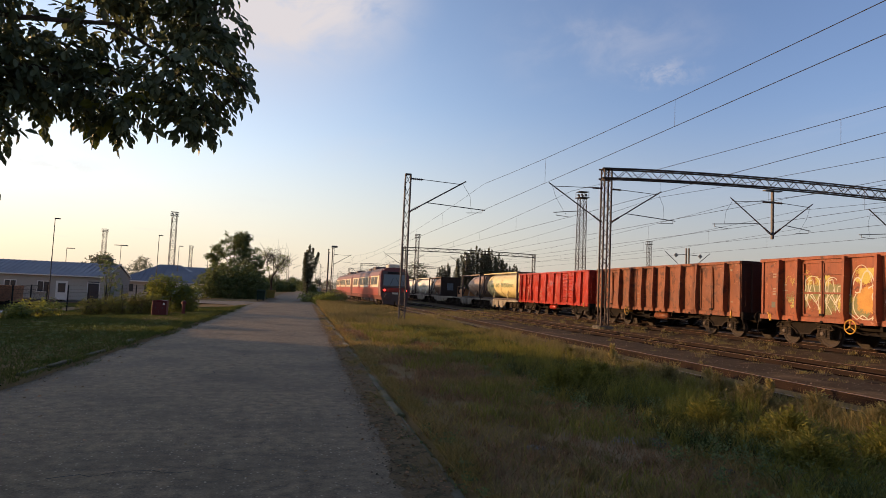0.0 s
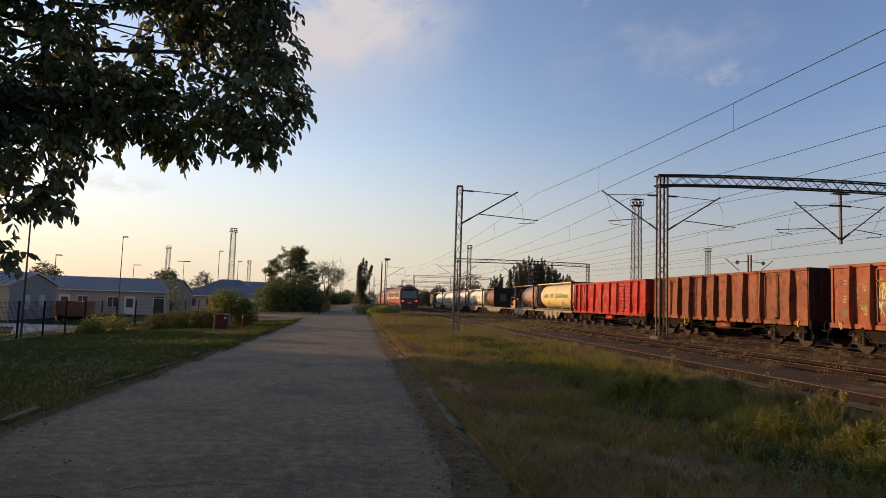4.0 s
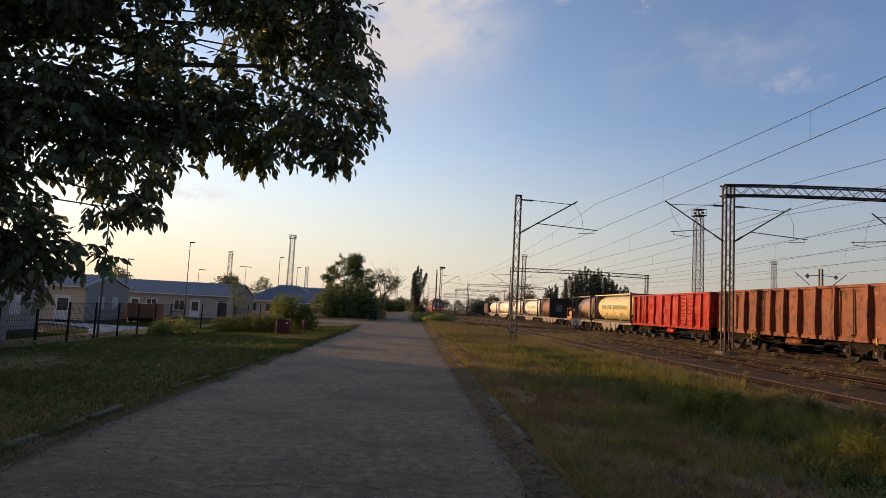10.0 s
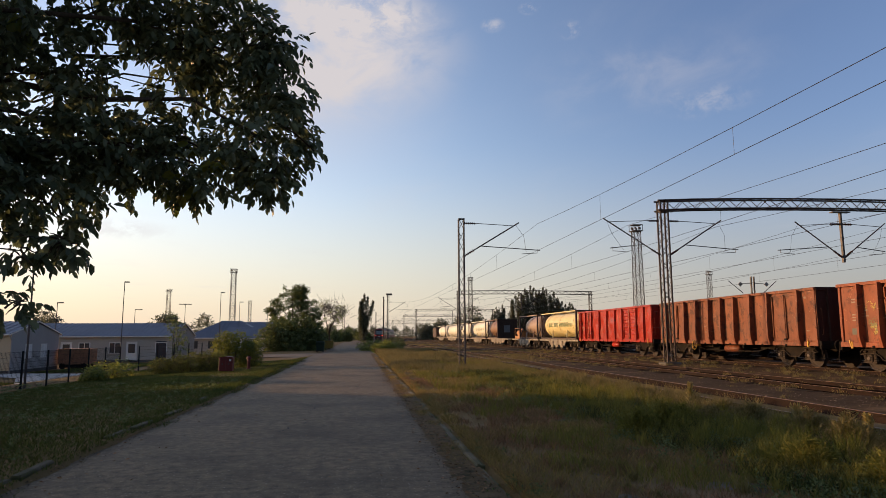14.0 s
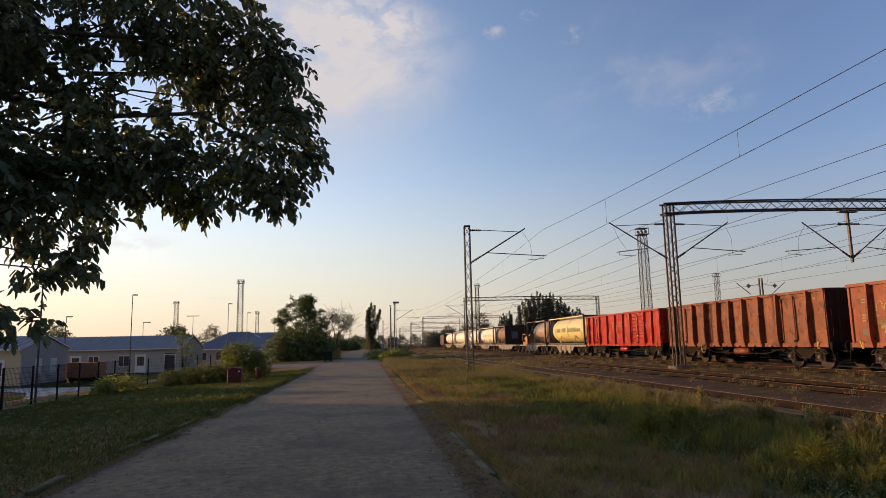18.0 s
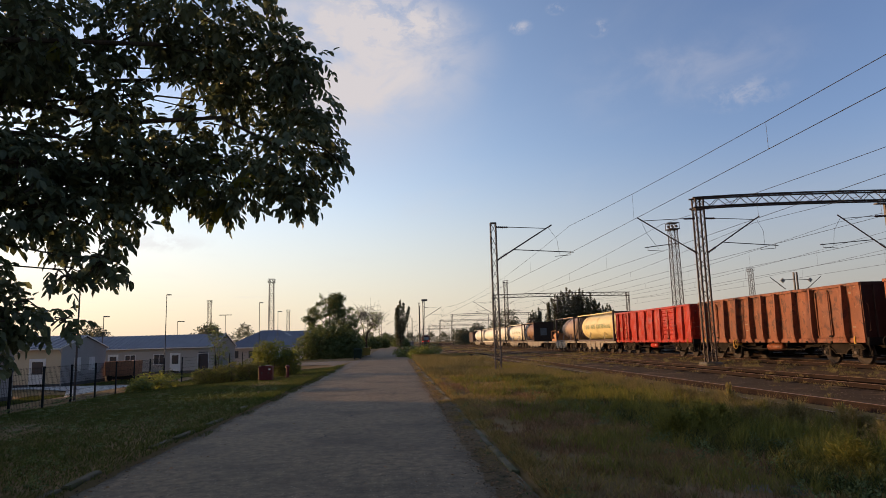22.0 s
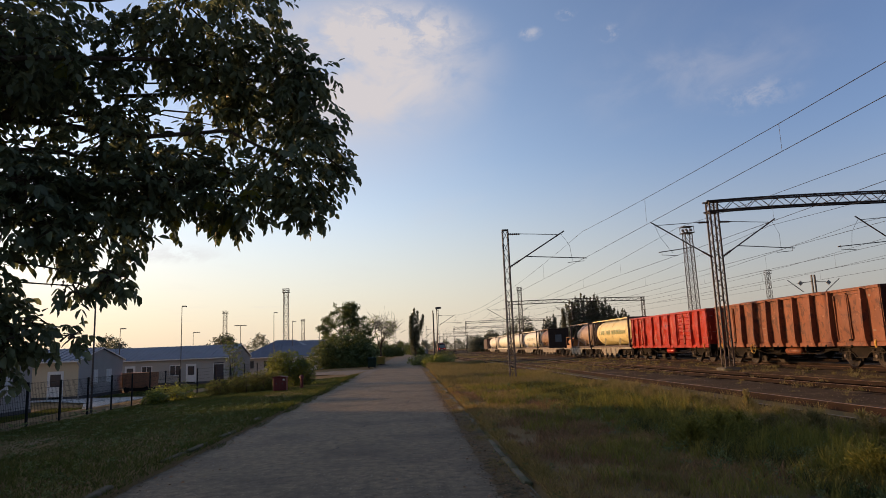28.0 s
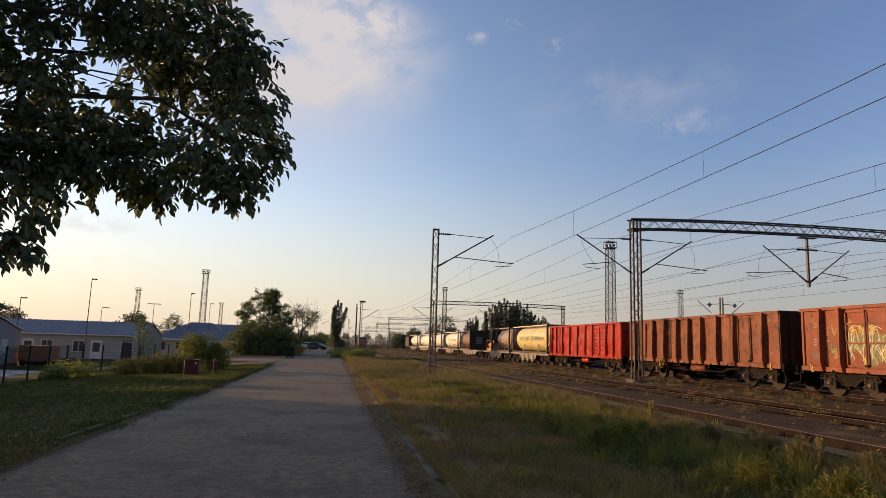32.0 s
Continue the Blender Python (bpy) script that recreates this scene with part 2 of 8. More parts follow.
def glass(name, tint=(0.03, 0.04, 0.05)):
    m = bpy.data.materials.new(name)
    m.use_nodes = True
    p = m.node_tree.nodes["Principled BSDF"]
    p.inputs["Base Color"].default_value = (*tint, 1)
    p.inputs["Roughness"].default_value = 0.22
    p.inputs["Specular IOR Level"].default_value = 0.35
    return m


ASPHALT = mat("asphalt", (0.080, 0.057, 0.031), (0.245, 0.170, 0.094), 0.78, spec=0.26, scale=7, fine=48, bump=1.0, speck=((0.42, 0.33, 0.23), 23), spots=(0.075, 0.053, 0.029), spot=(0.46, 0.70), spot_scale=0.55)
CRACK = mat("tar_crack", (0.02, 0.02, 0.02), rough=0.95)
EARTH = mat("grass_ground", (0.155, 0.108, 0.044), (0.215, 0.140, 0.064), 0.95, spec=0.04, scale=0.5, fine=18, bump=0.8, spots=(0.240, 0.165, 0.090), spot=(0.52, 0.62), spot_scale=0.45)
LAWN = mat("lawn_blades", (0.080, 0.108, 0.023), (0.128, 0.126, 0.036), 0.85, spec=0.1, island=0.35, bump=0, trans=0.3, scale=0.6)
BLADE = mat("grass_blades", (0.230, 0.178, 0.042), (0.325, 0.218, 0.076), 0.75, island=0.4, bump=0, trans=0.35, scale=0.35)
STRAW = mat("dry_stems", (0.36, 0.27, 0.09), (0.24, 0.20, 0.06), 0.8, island=0.3, bump=0, trans=0.35)
GRAVEL = mat("track_bed", (0.062, 0.040, 0.021), (0.092, 0.060, 0.034), 0.95, spec=0.04, scale=1.5, fine=22, bump=0.9, spots=(0.18, 0.115, 0.060), spot=(0.55, 0.68), spot_scale=0.5, speck=((0.22, 0.17, 0.12), 14))
APRON = mat("gravel_apron", (0.235, 0.195, 0.150), (0.165, 0.138, 0.106), 0.95, spec=0.05, scale=1.0, fine=25, bump=0.7)
KERBC = mat("mossy_kerb_concrete", (0.160, 0.130, 0.080), (0.096, 0.080, 0.045), 0.95, scale=1.5, fine=30, bump=0.6, spots=(0.075, 0.072, 0.028), spot=(0.45, 0.6), per_object=0.25)
CONCRETE = mat("concrete", (0.16, 0.14, 0.115), (0.10, 0.088, 0.07), 0.9, scale=1.5, fine=30, bump=0.5, spots=(0.055, 0.05, 0.03), spot=(0.48, 0.62), per_object=0.25)
RUST = mat("rusty_rail", (0.022, 0.011, 0.007), (0.012, 0.007, 0.005), 0.9, metal=0.0, spec=0.15, scale=2, fine=25)
POLISH = mat("rail_head", (0.30, 0.19, 0.11), (0.18, 0.10, 0.06), 0.5, metal=0.3, scale=1, fine=12)
SLEEPER = mat("oak_sleeper", (0.040, 0.026, 0.015), (0.024, 0.016, 0.010), 0.95, spec=0.04, stretch=(0.3, 1, 1), scale=3, fine=30, bump=0.6, per_object=0.25)
STEEL = mat("dark_galvanised_steel", (0.075, 0.070, 0.070), (0.11, 0.088, 0.075), 0.6, metal=0.5, scale=2, fine=30)
STEELR = mat("rust_flecked_lattice_steel", (0.078, 0.062, 0.054), (0.058, 0.038, 0.028), 0.7, metal=0.3, scale=1.2, fine=25)
WIRE = mat("copper_wire", (0.05, 0.045, 0.045), rough=0.6, metal=0.5, bump=0)
PORCELAIN = mat("brown_insulator", (0.05, 0.025, 0.02), rough=0.25, bump=0)
BARK = mat("bark", (0.10, 0.075, 0.055), (0.05, 0.04, 0.03), 0.95, stretch=(1, 1, 0.25), scale=6, fine=40, bump=0.9)
LEAF = mat("walnut_leaf", (0.165, 0.190, 0.100), (0.125, 0.150, 0.078), 0.42, island=0.4, bump=0, trans=0.42, spec=0.4)
LEAFY = mat("yellowing_leaf", (0.24, 0.22, 0.035), (0.17, 0.19, 0.03), 0.55, island=0.3, bump=0, trans=0.55)
SHRUB = mat("shrub_leaf", (0.170, 0.200, 0.070), (0.120, 0.150, 0.050), 0.6, island=0.35, bump=0, trans=0.48)
SHRUBY = mat("light_shrub_leaf", (0.26, 0.27, 0.055), (0.17, 0.195, 0.040), 0.6, island=0.3, bump=0, trans=0.55)
POPLAR = mat("poplar_leaf", (0.200, 0.200, 0.130), (0.155, 0.162, 0.105), 0.65, island=0.3, bump=0, trans=0.45)

# ---- geometry helpers ----
class Shape:
    """A mesh in the making: boxes, beams, tubes, plates and lathed forms."""

    def __init__(self):
        self.v, self.f, self.smooth = [], [], False

    def add(self, verts, faces):
        k = len(self.v)
        self.v += [tuple(p) for p in verts]
        self.f += [tuple(i + k for i in f) for f in faces]
        return self

    def box(self, x0, x1, y0, y1, z0, z1, c=0.0):
        """A box with its upright edges and top edges chamfered by c."""
        if c <= 0:
            v = [(x, y, z) for z in (z0, z1) for x, y in ((x0, y0), (x1, y0), (x1, y1), (x0, y1))]
            return self.add(v, [(3, 2, 1, 0), (4, 5, 6, 7), (0, 1, 5, 4), (1, 2, 6, 5), (2, 3, 7, 6), (3, 0, 4, 7)])
        ring = lambda i, z: [(x0 + c + i, y0 + i, z), (x1 - c - i, y0 + i, z), (x1 - i, y0 + c + i, z), (x1 - i, y1 - c - i, z),
                             (x1 - c - i, y1 - i, z), (x0 + c + i, y1 - i, z), (x0 + i, y1 - c - i, z), (x0 + i, y0 + c + i, z)]
        return self.loft([ring(0, z0), ring(0, z1 - c), ring(c, z1)])

    def loft(self, rings, caps=True, closed=True):
        n = len(rings[0])
        v = [p for r in rings for p in r]
        f = []
        for i in range(len(rings) - 1):
            for j in range(n if closed else n - 1):
                a, b = i * n + j, i * n + (j + 1) % n
                f.append((a, b, b + n, a + n))
        if caps:
            f += [tuple(reversed(range(n))), tuple(range((len(rings) - 1) * n, len(rings) * n))]
        return self.add(v, f)

    def frame_of(self, p, q):
        d = (Vector(q) - Vector(p)).normalized()
        u = d.cross((0, 0, 1))
        if u.length < 1e-3:
            u = Vector((1, 0, 0))
        u.normalize()
        return u, d.cross(u)

    def beam(self, p, q, w, h=None):
        u, s = self.frame_of(p, q)
        h = h or w
        ring = lambda o: [Vector(o) + u * a * w / 2 + s * b * h / 2 for a, b in ((-1, -1), (1, -1), (1, 1), (-1, 1))]
        return self.loft([ring(p), ring(q)])

    def tube(self, p, q, r, n=8, r2=None, caps=True):
        u, s = self.frame_of(p, q)
        r2 = r if r2 is None else r2
        ring = lambda o, k: [Vector(o) + (u * math.cos(2 * math.pi * i / n) + s * math.sin(2 * math.pi * i / n)) * k for i in range(n)]
        return self.loft([ring(p, r), ring(q, r2)], caps)

    def path(self, pts, r, n=6, r2=None):
        """A tube along a line of points, tapering from r to r2."""
        r2 = r if r2 is None else r2
        rings = []
        for i, p in enumerate(pts):
            u, s = self.frame_of(pts[max(i - 1, 0)], pts[min(i + 1, len(pts) - 1)])
            k = r + (r2 - r) * i / (len(pts) - 1)
            rings.append([Vector(p) + (u * math.cos(2 * math.pi * j / n) + s * math.sin(2 * math.pi * j / n)) * k for j in range(n)])
        return self.loft(rings)

    def lathe_y(self, prof, cx, cz, n=20, x_scale=1.0):
        """Turned about a line along Y: prof rows are y and radius."""
        rings = [[(cx + math.cos(2 * math.pi * i / n) * r * x_scale, y, cz + math.sin(2 * math.pi * i / n) * r) for i in range(n)] for y, r in prof]
        return self.loft(rings)

    def lathe_x(self, prof, cy, cz, n=16):
        rings = [[(x, cy + math.cos(2 * math.pi * i / n) * r, cz + math.sin(2 * math.pi * i / n) * r) for i in range(n)] for x, r in prof]
        return self.loft(rings)

    def lathe_z(self, prof, cx, cy, n=12):
        rings = [[(cx + math.cos(2 * math.pi * i / n) * r, cy + math.sin(2 * math.pi * i / n) * r, z) for i in range(n)] for z, r in prof]
        return self.loft(rings)

    def ring_x(self, x, cy, cz, R, r, n=20, k=6):
        """A wheel rim in a plane across X."""
        rings = [[(x + r * math.cos(2 * math.pi * j / k), cy + (R + r * math.sin(2 * math.pi * j / k)) * math.cos(a), cz + (R + r * math.sin(2 * math.pi * j / k)) * math.sin(a))
                  for j in range(k)] for a in [2 * math.pi * i / n for i in range(n + 1)]]
        return self.loft(rings, caps=False)

    def mesh(self, name, material, smooth=None):
        me = bpy.data.meshes.new(name)
        me.from_pydata(self.v, [], self.f)
        me.materials.append(material)
        if self.smooth if smooth is None else smooth:
            me.shade_smooth()
        me.update()
        return me


def thing(name, at, label, category, group="", kind="", turn=0):
    ob = new(name)
    ob.empty_display_size = 0.3
    ob.matrix_basis = pose(*at, 0, 0, turn)
    return tagged(ob, label, category, group, kind)


def part(name, shape, material, parent, label="", smooth=None, m=None):
    me = shape if isinstance(shape, bpy.types.Mesh) else shape.mesh(name, material, smooth)
    ob = new(name, me)
    ob.parent = parent
    if m is not None:
        ob.matrix_basis = m
    return tagged(ob, label)


def solo(name, shape, material, label, category, group="", kind="", at=(0, 0, 0), smooth=None, turn=0):
    ob = new(name, shape.mesh(name, material, smooth))
    ob.matrix_basis = pose(*at, 0, 0, turn)
    return tagged(ob, label, category, group, kind)


# ---- ground, road, tracks ----
ROAD_L, ROAD_R, KERB = -3.95, 0.95, 1.38
TRACKS = (8.85, 13.8, 18.85, 23.7, 28.5, 33.4)


def ground_z(x, y):
    z = 0.0
    if x < ROAD_L:
        k = min(max((ROAD_L - x) / 10.0, 0), 1)
        z = 0.05 * (1 - k) - 0.42 * k * k * (3 - 2 * k)
        k2 = min(max((-14.5 - x) / 5.0, 0), 1)
        z -= 0.45 * k2 * k2 * (3 - 2 * k2)
        if y > 40:
            z *= 1 - 0.75 * min((y - 40) / 30, 1) * max(0, 1 - max(0, -9 - x) / 4)
    elif x <= KERB + 0.1:
        z = -0.06
    else:
        z = 0.05 - 0.06 * min(max((x - 2) / 5, 0), 1)
        if x < 7.5:
            z += 0.05 * noise.noise((x * 0.5, y * 0.35, 0.3)) * min(1, (x - KERB) / 0.8)
    return z


def make_ground():
    xs = [-1800, -700, -300, -120, -60, -40, -30] + [-25 + i for i in range(21)] + [-4.2, ROAD_L - 0.06, ROAD_L + 0.04, -2, ROAD_R, KERB + 0.02, KERB + 0.18] + \
         [1.9 + 0.5 * i for i in range(12)] + [8, 9, 12, 16, 22, 30, 45, 70, 120, 300, 700, 1800]
    ys = [-1500, -500, -150, -60, -25, -10] + [-4 + 1.0 * i for i in range(60)] + [58, 62, 68, 75, 85, 100, 130, 180, 260, 400, 800, 2500]
    s = Shape()
    n = len(ys)
    s.v = [(x, y, ground_z(x, y)) for x in xs for y in ys]
    s.f = [(i * n + j, (i + 1) * n + j, (i + 1) * n + j + 1, i * n + j + 1) for i in range(len(xs) - 1) for j in range(n - 1)]
    return solo("ground", s, EARTH, "wide flat ground of worn grass and bare earth", "ground", kind="structure", smooth=True)


def make_road():
    """Asphalt with a frayed western edge; slightly crowned."""
    s = Shape()
    ys = [-30 + 0.5 * i for i in range(60)] + [0.35 * i for i in range(160)] + [56 + 3 * i for i in range(30)] + [150, 200, 300, 420]
    cols = 9
    for y in ys:
        frayl = ROAD_L + 0.16 * noise.noise((0, y * 0.9, 1)) + 0.1 * noise.noise((0, y * 3.1, 4))
        frayr = ROAD_R + 0.36
        bend = -0.0001 * max(y - 60, 0) ** 1.6
        for i in range(cols):
            x = frayl + (frayr - frayl) * i / (cols - 1)
            edge = abs(i / (cols - 1) - 0.5) * 2
            z = 0.012 - 0.02 * edge ** 4 + 0.012 * noise.noise((x * 0.7, y * 0.45, 2)) * (1 - edge ** 4)
            s.v.append((x + bend, y, z))
    for j in range(len(ys) - 1):
        for i in range(cols - 1):
            a = j * cols + i
            s.f.append((a, a + 1, a + 1 + cols, a + cols))
    road = solo("road", s, ASPHALT, "worn grey asphalt lane with cracks and crumbling edges", "road", kind="structure", smooth=True)
    # cracks: long wandering seams, some across the lane
    rnd = random.Random(5)
    for k, (x, y, ang, length) in enumerate([(-1.95, 6.46, 4, 1.9), (-1.46, 12.5, 80, 2.4), (-1.2, 15.2, 95, 1.6), (-3.0, 6.2, 8, 1.0), (-0.2, 21, 84, 3), (-2.6, 24, 100, 3)]):
        c = Shape()
        px, py, a = x, y, radians(ang)
        side = []
        for i in range(int(length / 0.12)):
            a2 = a + rnd.uniform(-0.7, 0.7)
            px, py = px + math.cos(a2) * 0.12, py + math.sin(a2) * 0.12
            w = rnd.uniform(0.003, 0.011)
            side.append(((px - math.sin(a2) * w, py + math.cos(a2) * w), (px + math.sin(a2) * w, py - math.cos(a2) * w)))
        zz = lambda x, y: 0.018 + 0.012 * noise.noise((x * 0.7, y * 0.45, 2))
        c.v = [(p[0], p[1], zz(*p)) for pair in side for p in pair]
        c.f = [(2 * i, 2 * i + 1, 2 * i + 3, 2 * i + 2) for i in range(len(side) - 1)]
        part("crack", c, CRACK, road)
    # sandy margin where the asphalt ends against the kerb
    g = Shape()
    ys2 = [-6 + 0.08 * i for i in range(850)]
    for y in ys2:
        for i in range(4):
            edge = ROAD_R + 0.04 + 0.10 * noise.noise((1, y * 0.55, 7)) + 0.06 * noise.noise((3, y * 2.1, 5)) + 0.07 * noise.noise((5, y * 6.3, 2)) + 0.05 * noise.noise((7, y * 15, 2))
            x = edge + (KERB - edge) * i / 3
            g.v.append((x, y, 0.006 + 0.022 * i / 3 + 0.012 * noise.noise((x * 2, y * 2, 3))))
    g.f = [(4 * j + i, 4 * j + i + 1, 4 * j + i + 5, 4 * j + i + 4) for j in range(len(ys2) - 1) for i in range(3)]
    solo("road_margin", g, mat("sandy_margin", (0.115, 0.079, 0.042), (0.175, 0.120, 0.064), 0.95, spec=0.05, scale=5, fine=45, bump=0.9, spots=(0.060, 0.052, 0.026), spot=(0.50, 0.62), spot_scale=4, speck=((0.24, 0.20, 0.15), 30)), "strip of crumbled asphalt, sand and dead leaves along the kerb", "gravel", kind="structure", smooth=True)
    a = Shape()
    pts = [(-3.4, 38), (-3.6, 46), (-5.2, 52), (-10, 56), (-10.5, 62), (-5, 64), (-3.2, 63), (-3.2, 50)]
    a.v = [(x, y, ground_z(x, y) * 0.2 + 0.03) for x, y in pts]
    a.f = [tuple(range(len(pts)))]
    solo("gravel_apron", a, APRON, "pale gravel lay-by joining the lane", "gravel", kind="structure")


def make_kerbs():
    rnd = random.Random(2)
    right = thing("kerb_east", (KERB, 0, 0), "line of weathered concrete kerb stones along the lane", "kerb", kind="structure")
    meshes = []
    for k in range(5):
        s = Shape().box(-0.06, 0.06, -0.49, 0.49, -0.1, 0.075 + 0.01 * k / 4, 0.018)
        for i, p in enumerate(s.v):
            s.v[i] = (p[0] + rnd.uniform(-0.006, 0.006), p[1] + rnd.uniform(-0.012, 0.012), p[2] + rnd.uniform(-0.008, 0.008))
        meshes.append(s.mesh("kerb_stone", KERBC))
    for i in range(62):
        y = -2.5 + i * 1.0
        part("kerb_stone", rnd.choice(meshes), KERBC, right,
             m=pose(rnd.uniform(-0.02, 0.02) - 0.0012 * max(y - 20, 0), y, -0.040 + rnd.uniform(-0.025, 0.015), rnd.uniform(-0.8, 0.8), rnd.uniform(-4, 4), rnd.uniform(-0.8, 0.8)))
    left = thing("kerb_west", (ROAD_L - 0.16, 0, 0), "half-buried broken kerb stones at the edge of the lawn", "kerb", kind="structure")
    for i in range(16):
        y = 3.5 + i * 1.0
        if i in (7, 8, 11, 13, 14):
            continue
        part("kerb_stone", rnd.choice(meshes), KERBC, left, m=pose(rnd.uniform(-0.06, 0.06), y, 0.005 + rnd.uniform(-0.02, 0.012), 0, rnd.uniform(-6, 6), rnd.uniform(-3, 3)))


def swing(y):
    """Middle line of the first track: it drifts towards the lane, then bends away to the east."""
    k = min(max((y - 72) / 75, 0), 1)
    e = min(max((y - 212) / 52, 0), 1)
    return TRACKS[0] - 2.1 * k * k * (3 - 2 * k) + 6.0 * e * e * (3 - 2 * e) + 0.03 * max(y - 264, 0)


def rail_shape(y0, y1, low=0.0):
    prof = [(-0.07, 0.0), (0.07, 0.0), (0.07, 0.012), (0.012, 0.03), (0.01, 0.11), (0.034, 0.118), (0.034, 0.15), (-0.034, 0.15), (-0.034, 0.118), (-0.01, 0.11), (-0.012, 0.03), (-0.07, 0.012)]
    return Shape().loft([[(x, y, z - (low if z < 0.1 else 0)) for x, z in prof] for y in (y0, y1)])


def bent_rail(half, z0, z1, start=-25):
    """A rail along the first track's bend, as an offset from its straight part."""
    ys = ([-25] if start < 72 else []) + [72] + list(range(78, 150, 6)) + [180, 212] + list(range(218, 270, 6)) + [340]
    return Shape().loft([[(swing(y) - TRACKS[0] + x, y, z) for x, z in ((-half, z0), (half, z0), (half, z1), (-half, z1))] for y in ys])


def make_tracks():
    rnd = random.Random(8)
    bed = Shape()
    ys = [-25, -10] + [0.7 * i for i in range(100)] + [75, 90, 120, 180, 300, 480]
    xs = [7.0, 7.3, 7.5, 8.0, 8.4, 8.8, 9.4, 10.2, 10.5, 10.9, 11.6, 12.2, 12.7, 13.2, 13.8, 14.5, 15.2, 16, 17, 18, 19, 21, 24, 28, 34, 42, 60]
    for x in xs:
        for y in ys:
            base = -0.05 if x < 7.2 else (-0.14 if 7.6 < x < 10.3 else 0.03) + 0.14 * min(max((x - 15.6) / 1.6, 0), 1)
            bed.v.append((x, y, base + (0.035 * noise.noise((x * 1.1, y * 0.9, 5)) + 0.02 * noise.noise((x * 4, y * 4, 1)) if 7.2 < x < 40 else 0)))
    n = len(ys)
    bed.f = [(i * n + j, (i + 1) * n + j, (i + 1) * n + j + 1, i * n + j + 1) for i in range(len(xs) - 1) for j in range(n - 1)]
    solo("track_bed", bed, GRAVEL, "brown dirt and fouled ballast of the station yard", "gravel", kind="structure", smooth=True)
    sl = []
    for k in range(3):
        s = Shape().box(-1.25, 1.25, -0.12, 0.12, -0.1, 0.03 + 0.006 * k, 0.012)
        sl.append(s.mesh("sleeper", SLEEPER))
    rail_far = rail_shape(-25, 470).mesh("rail", RUST)
    head = Shape().box(-0.03, 0.03, -25, 470, 0.149, 0.153).mesh("rail_head", POLISH)
    bend_near = rail_shape(-25, 72, 0.05).mesh("rail", RUST)
    bend_head = bent_rail(0.03, 0.149, 0.153).mesh("rail_head", POLISH)
    for k, x in enumerate(TRACKS):
        tr = thing("railway_track", (x, 0, 0.15 if k >= 2 else 0), "rusty railway track on dark wooden sleepers sunk in dirt" if k < 2 else "rusty station track on fouled ballast", "track", "station tracks", "structure")
        for side in (-0.752, 0.752):
            r = part("rail", rail_far if k else bend_near, RUST, tr, m=pose(side, 0, 0.015))
            part("rail_head", head if k else bend_head, POLISH, r, "worn running surface")
            if k == 0:
                part("rail_web", bent_rail(0.034, 0.0, 0.148, 72), RUST, r)
        if k < 3:
            for i in range(95 if k < 2 else 70):
                part("sleeper", rnd.choice(sl), SLEEPER, tr, m=pose(rnd.uniform(-0.05, 0.05), -2 + i * 0.62 + rnd.uniform(-0.03, 0.03), rnd.uniform(-0.015, 0.008) - (0 if k else 0.065), 0, 0, rnd.uniform(-1.5, 1.5)))
    # near-black strip of ballast and dirt between the rails
    dark_bed = mat("oily_ballast", (0.009, 0.006, 0.004), (0.020, 0.013, 0.008), 0.95, spec=0.0, scale=2.5, fine=30, bump=0.9, spots=(0.050, 0.031, 0.018), spot=(0.60, 0.74), spot_scale=2.3)
    for k, (x, wide) in enumerate(((8.85, 1.15), (13.8, 0.95))):
        o = Shape()
        oy = [1 + 0.5 * i for i in range(130)]
        for y in oy:
            for i in range(5):
                e = wide * (i / 2 - 1) * (1 + (0.22 * noise.noise((x, y * 0.8, i)) + 0.12 * noise.noise((x, y * 2.6, i)) if i in (0, 4) else 0))
                o.v.append((x + e, y, (0.025 if k else -0.072) + (0.045 if 0 < i < 4 else 0.0) + 0.02 * noise.noise((e * 2, y * 1.4, k))))
        o.f = [(5 * j + i, 5 * j + i + 1, 5 * j + i + 6, 5 * j + i + 5) for j in range(len(oy) - 1) for i in range(4)]
        solo("oily_ballast", o, dark_bed, "near-black dirt and ballast between the rails", "gravel", kind="structure", smooth=True)
    grit = Shape()
    for i in range(3200):
        y = 2.6 + 30 * rnd.random() ** 1.7
        x = rnd.choice((rnd.gauss(0.98, 0.12), rnd.uniform(0.85, 1.36), rnd.gauss(-3.9, 0.12)))
        r = rnd.uniform(0.004, 0.016)
        c = Vector((x, y, 0.016 + 0.012 * max(0, min(1, (x - 0.95) / 0.4))))
        grit.add([c + Vector((math.cos(a + i) * r, math.sin(a + i) * r, 0)) for a in (0, 1.6, 3.1, 4.6)] + [c + Vector((0, 0, r * rnd.uniform(.5, 1.1)))], [(0, 1, 4), (1, 2, 4), (2, 3, 4), (3, 0, 4)])
    solo("road_grit", grit, mat("crumbled_grit", (0.15, 0.11, 0.075), (0.07, 0.05, 0.032), 0.95, island=0.5, spec=0.1, bump=0), "crumbled asphalt grit along the lane's edges", "grit", kind="stuff")
    # pale loose stones between the rails
    st = Shape()
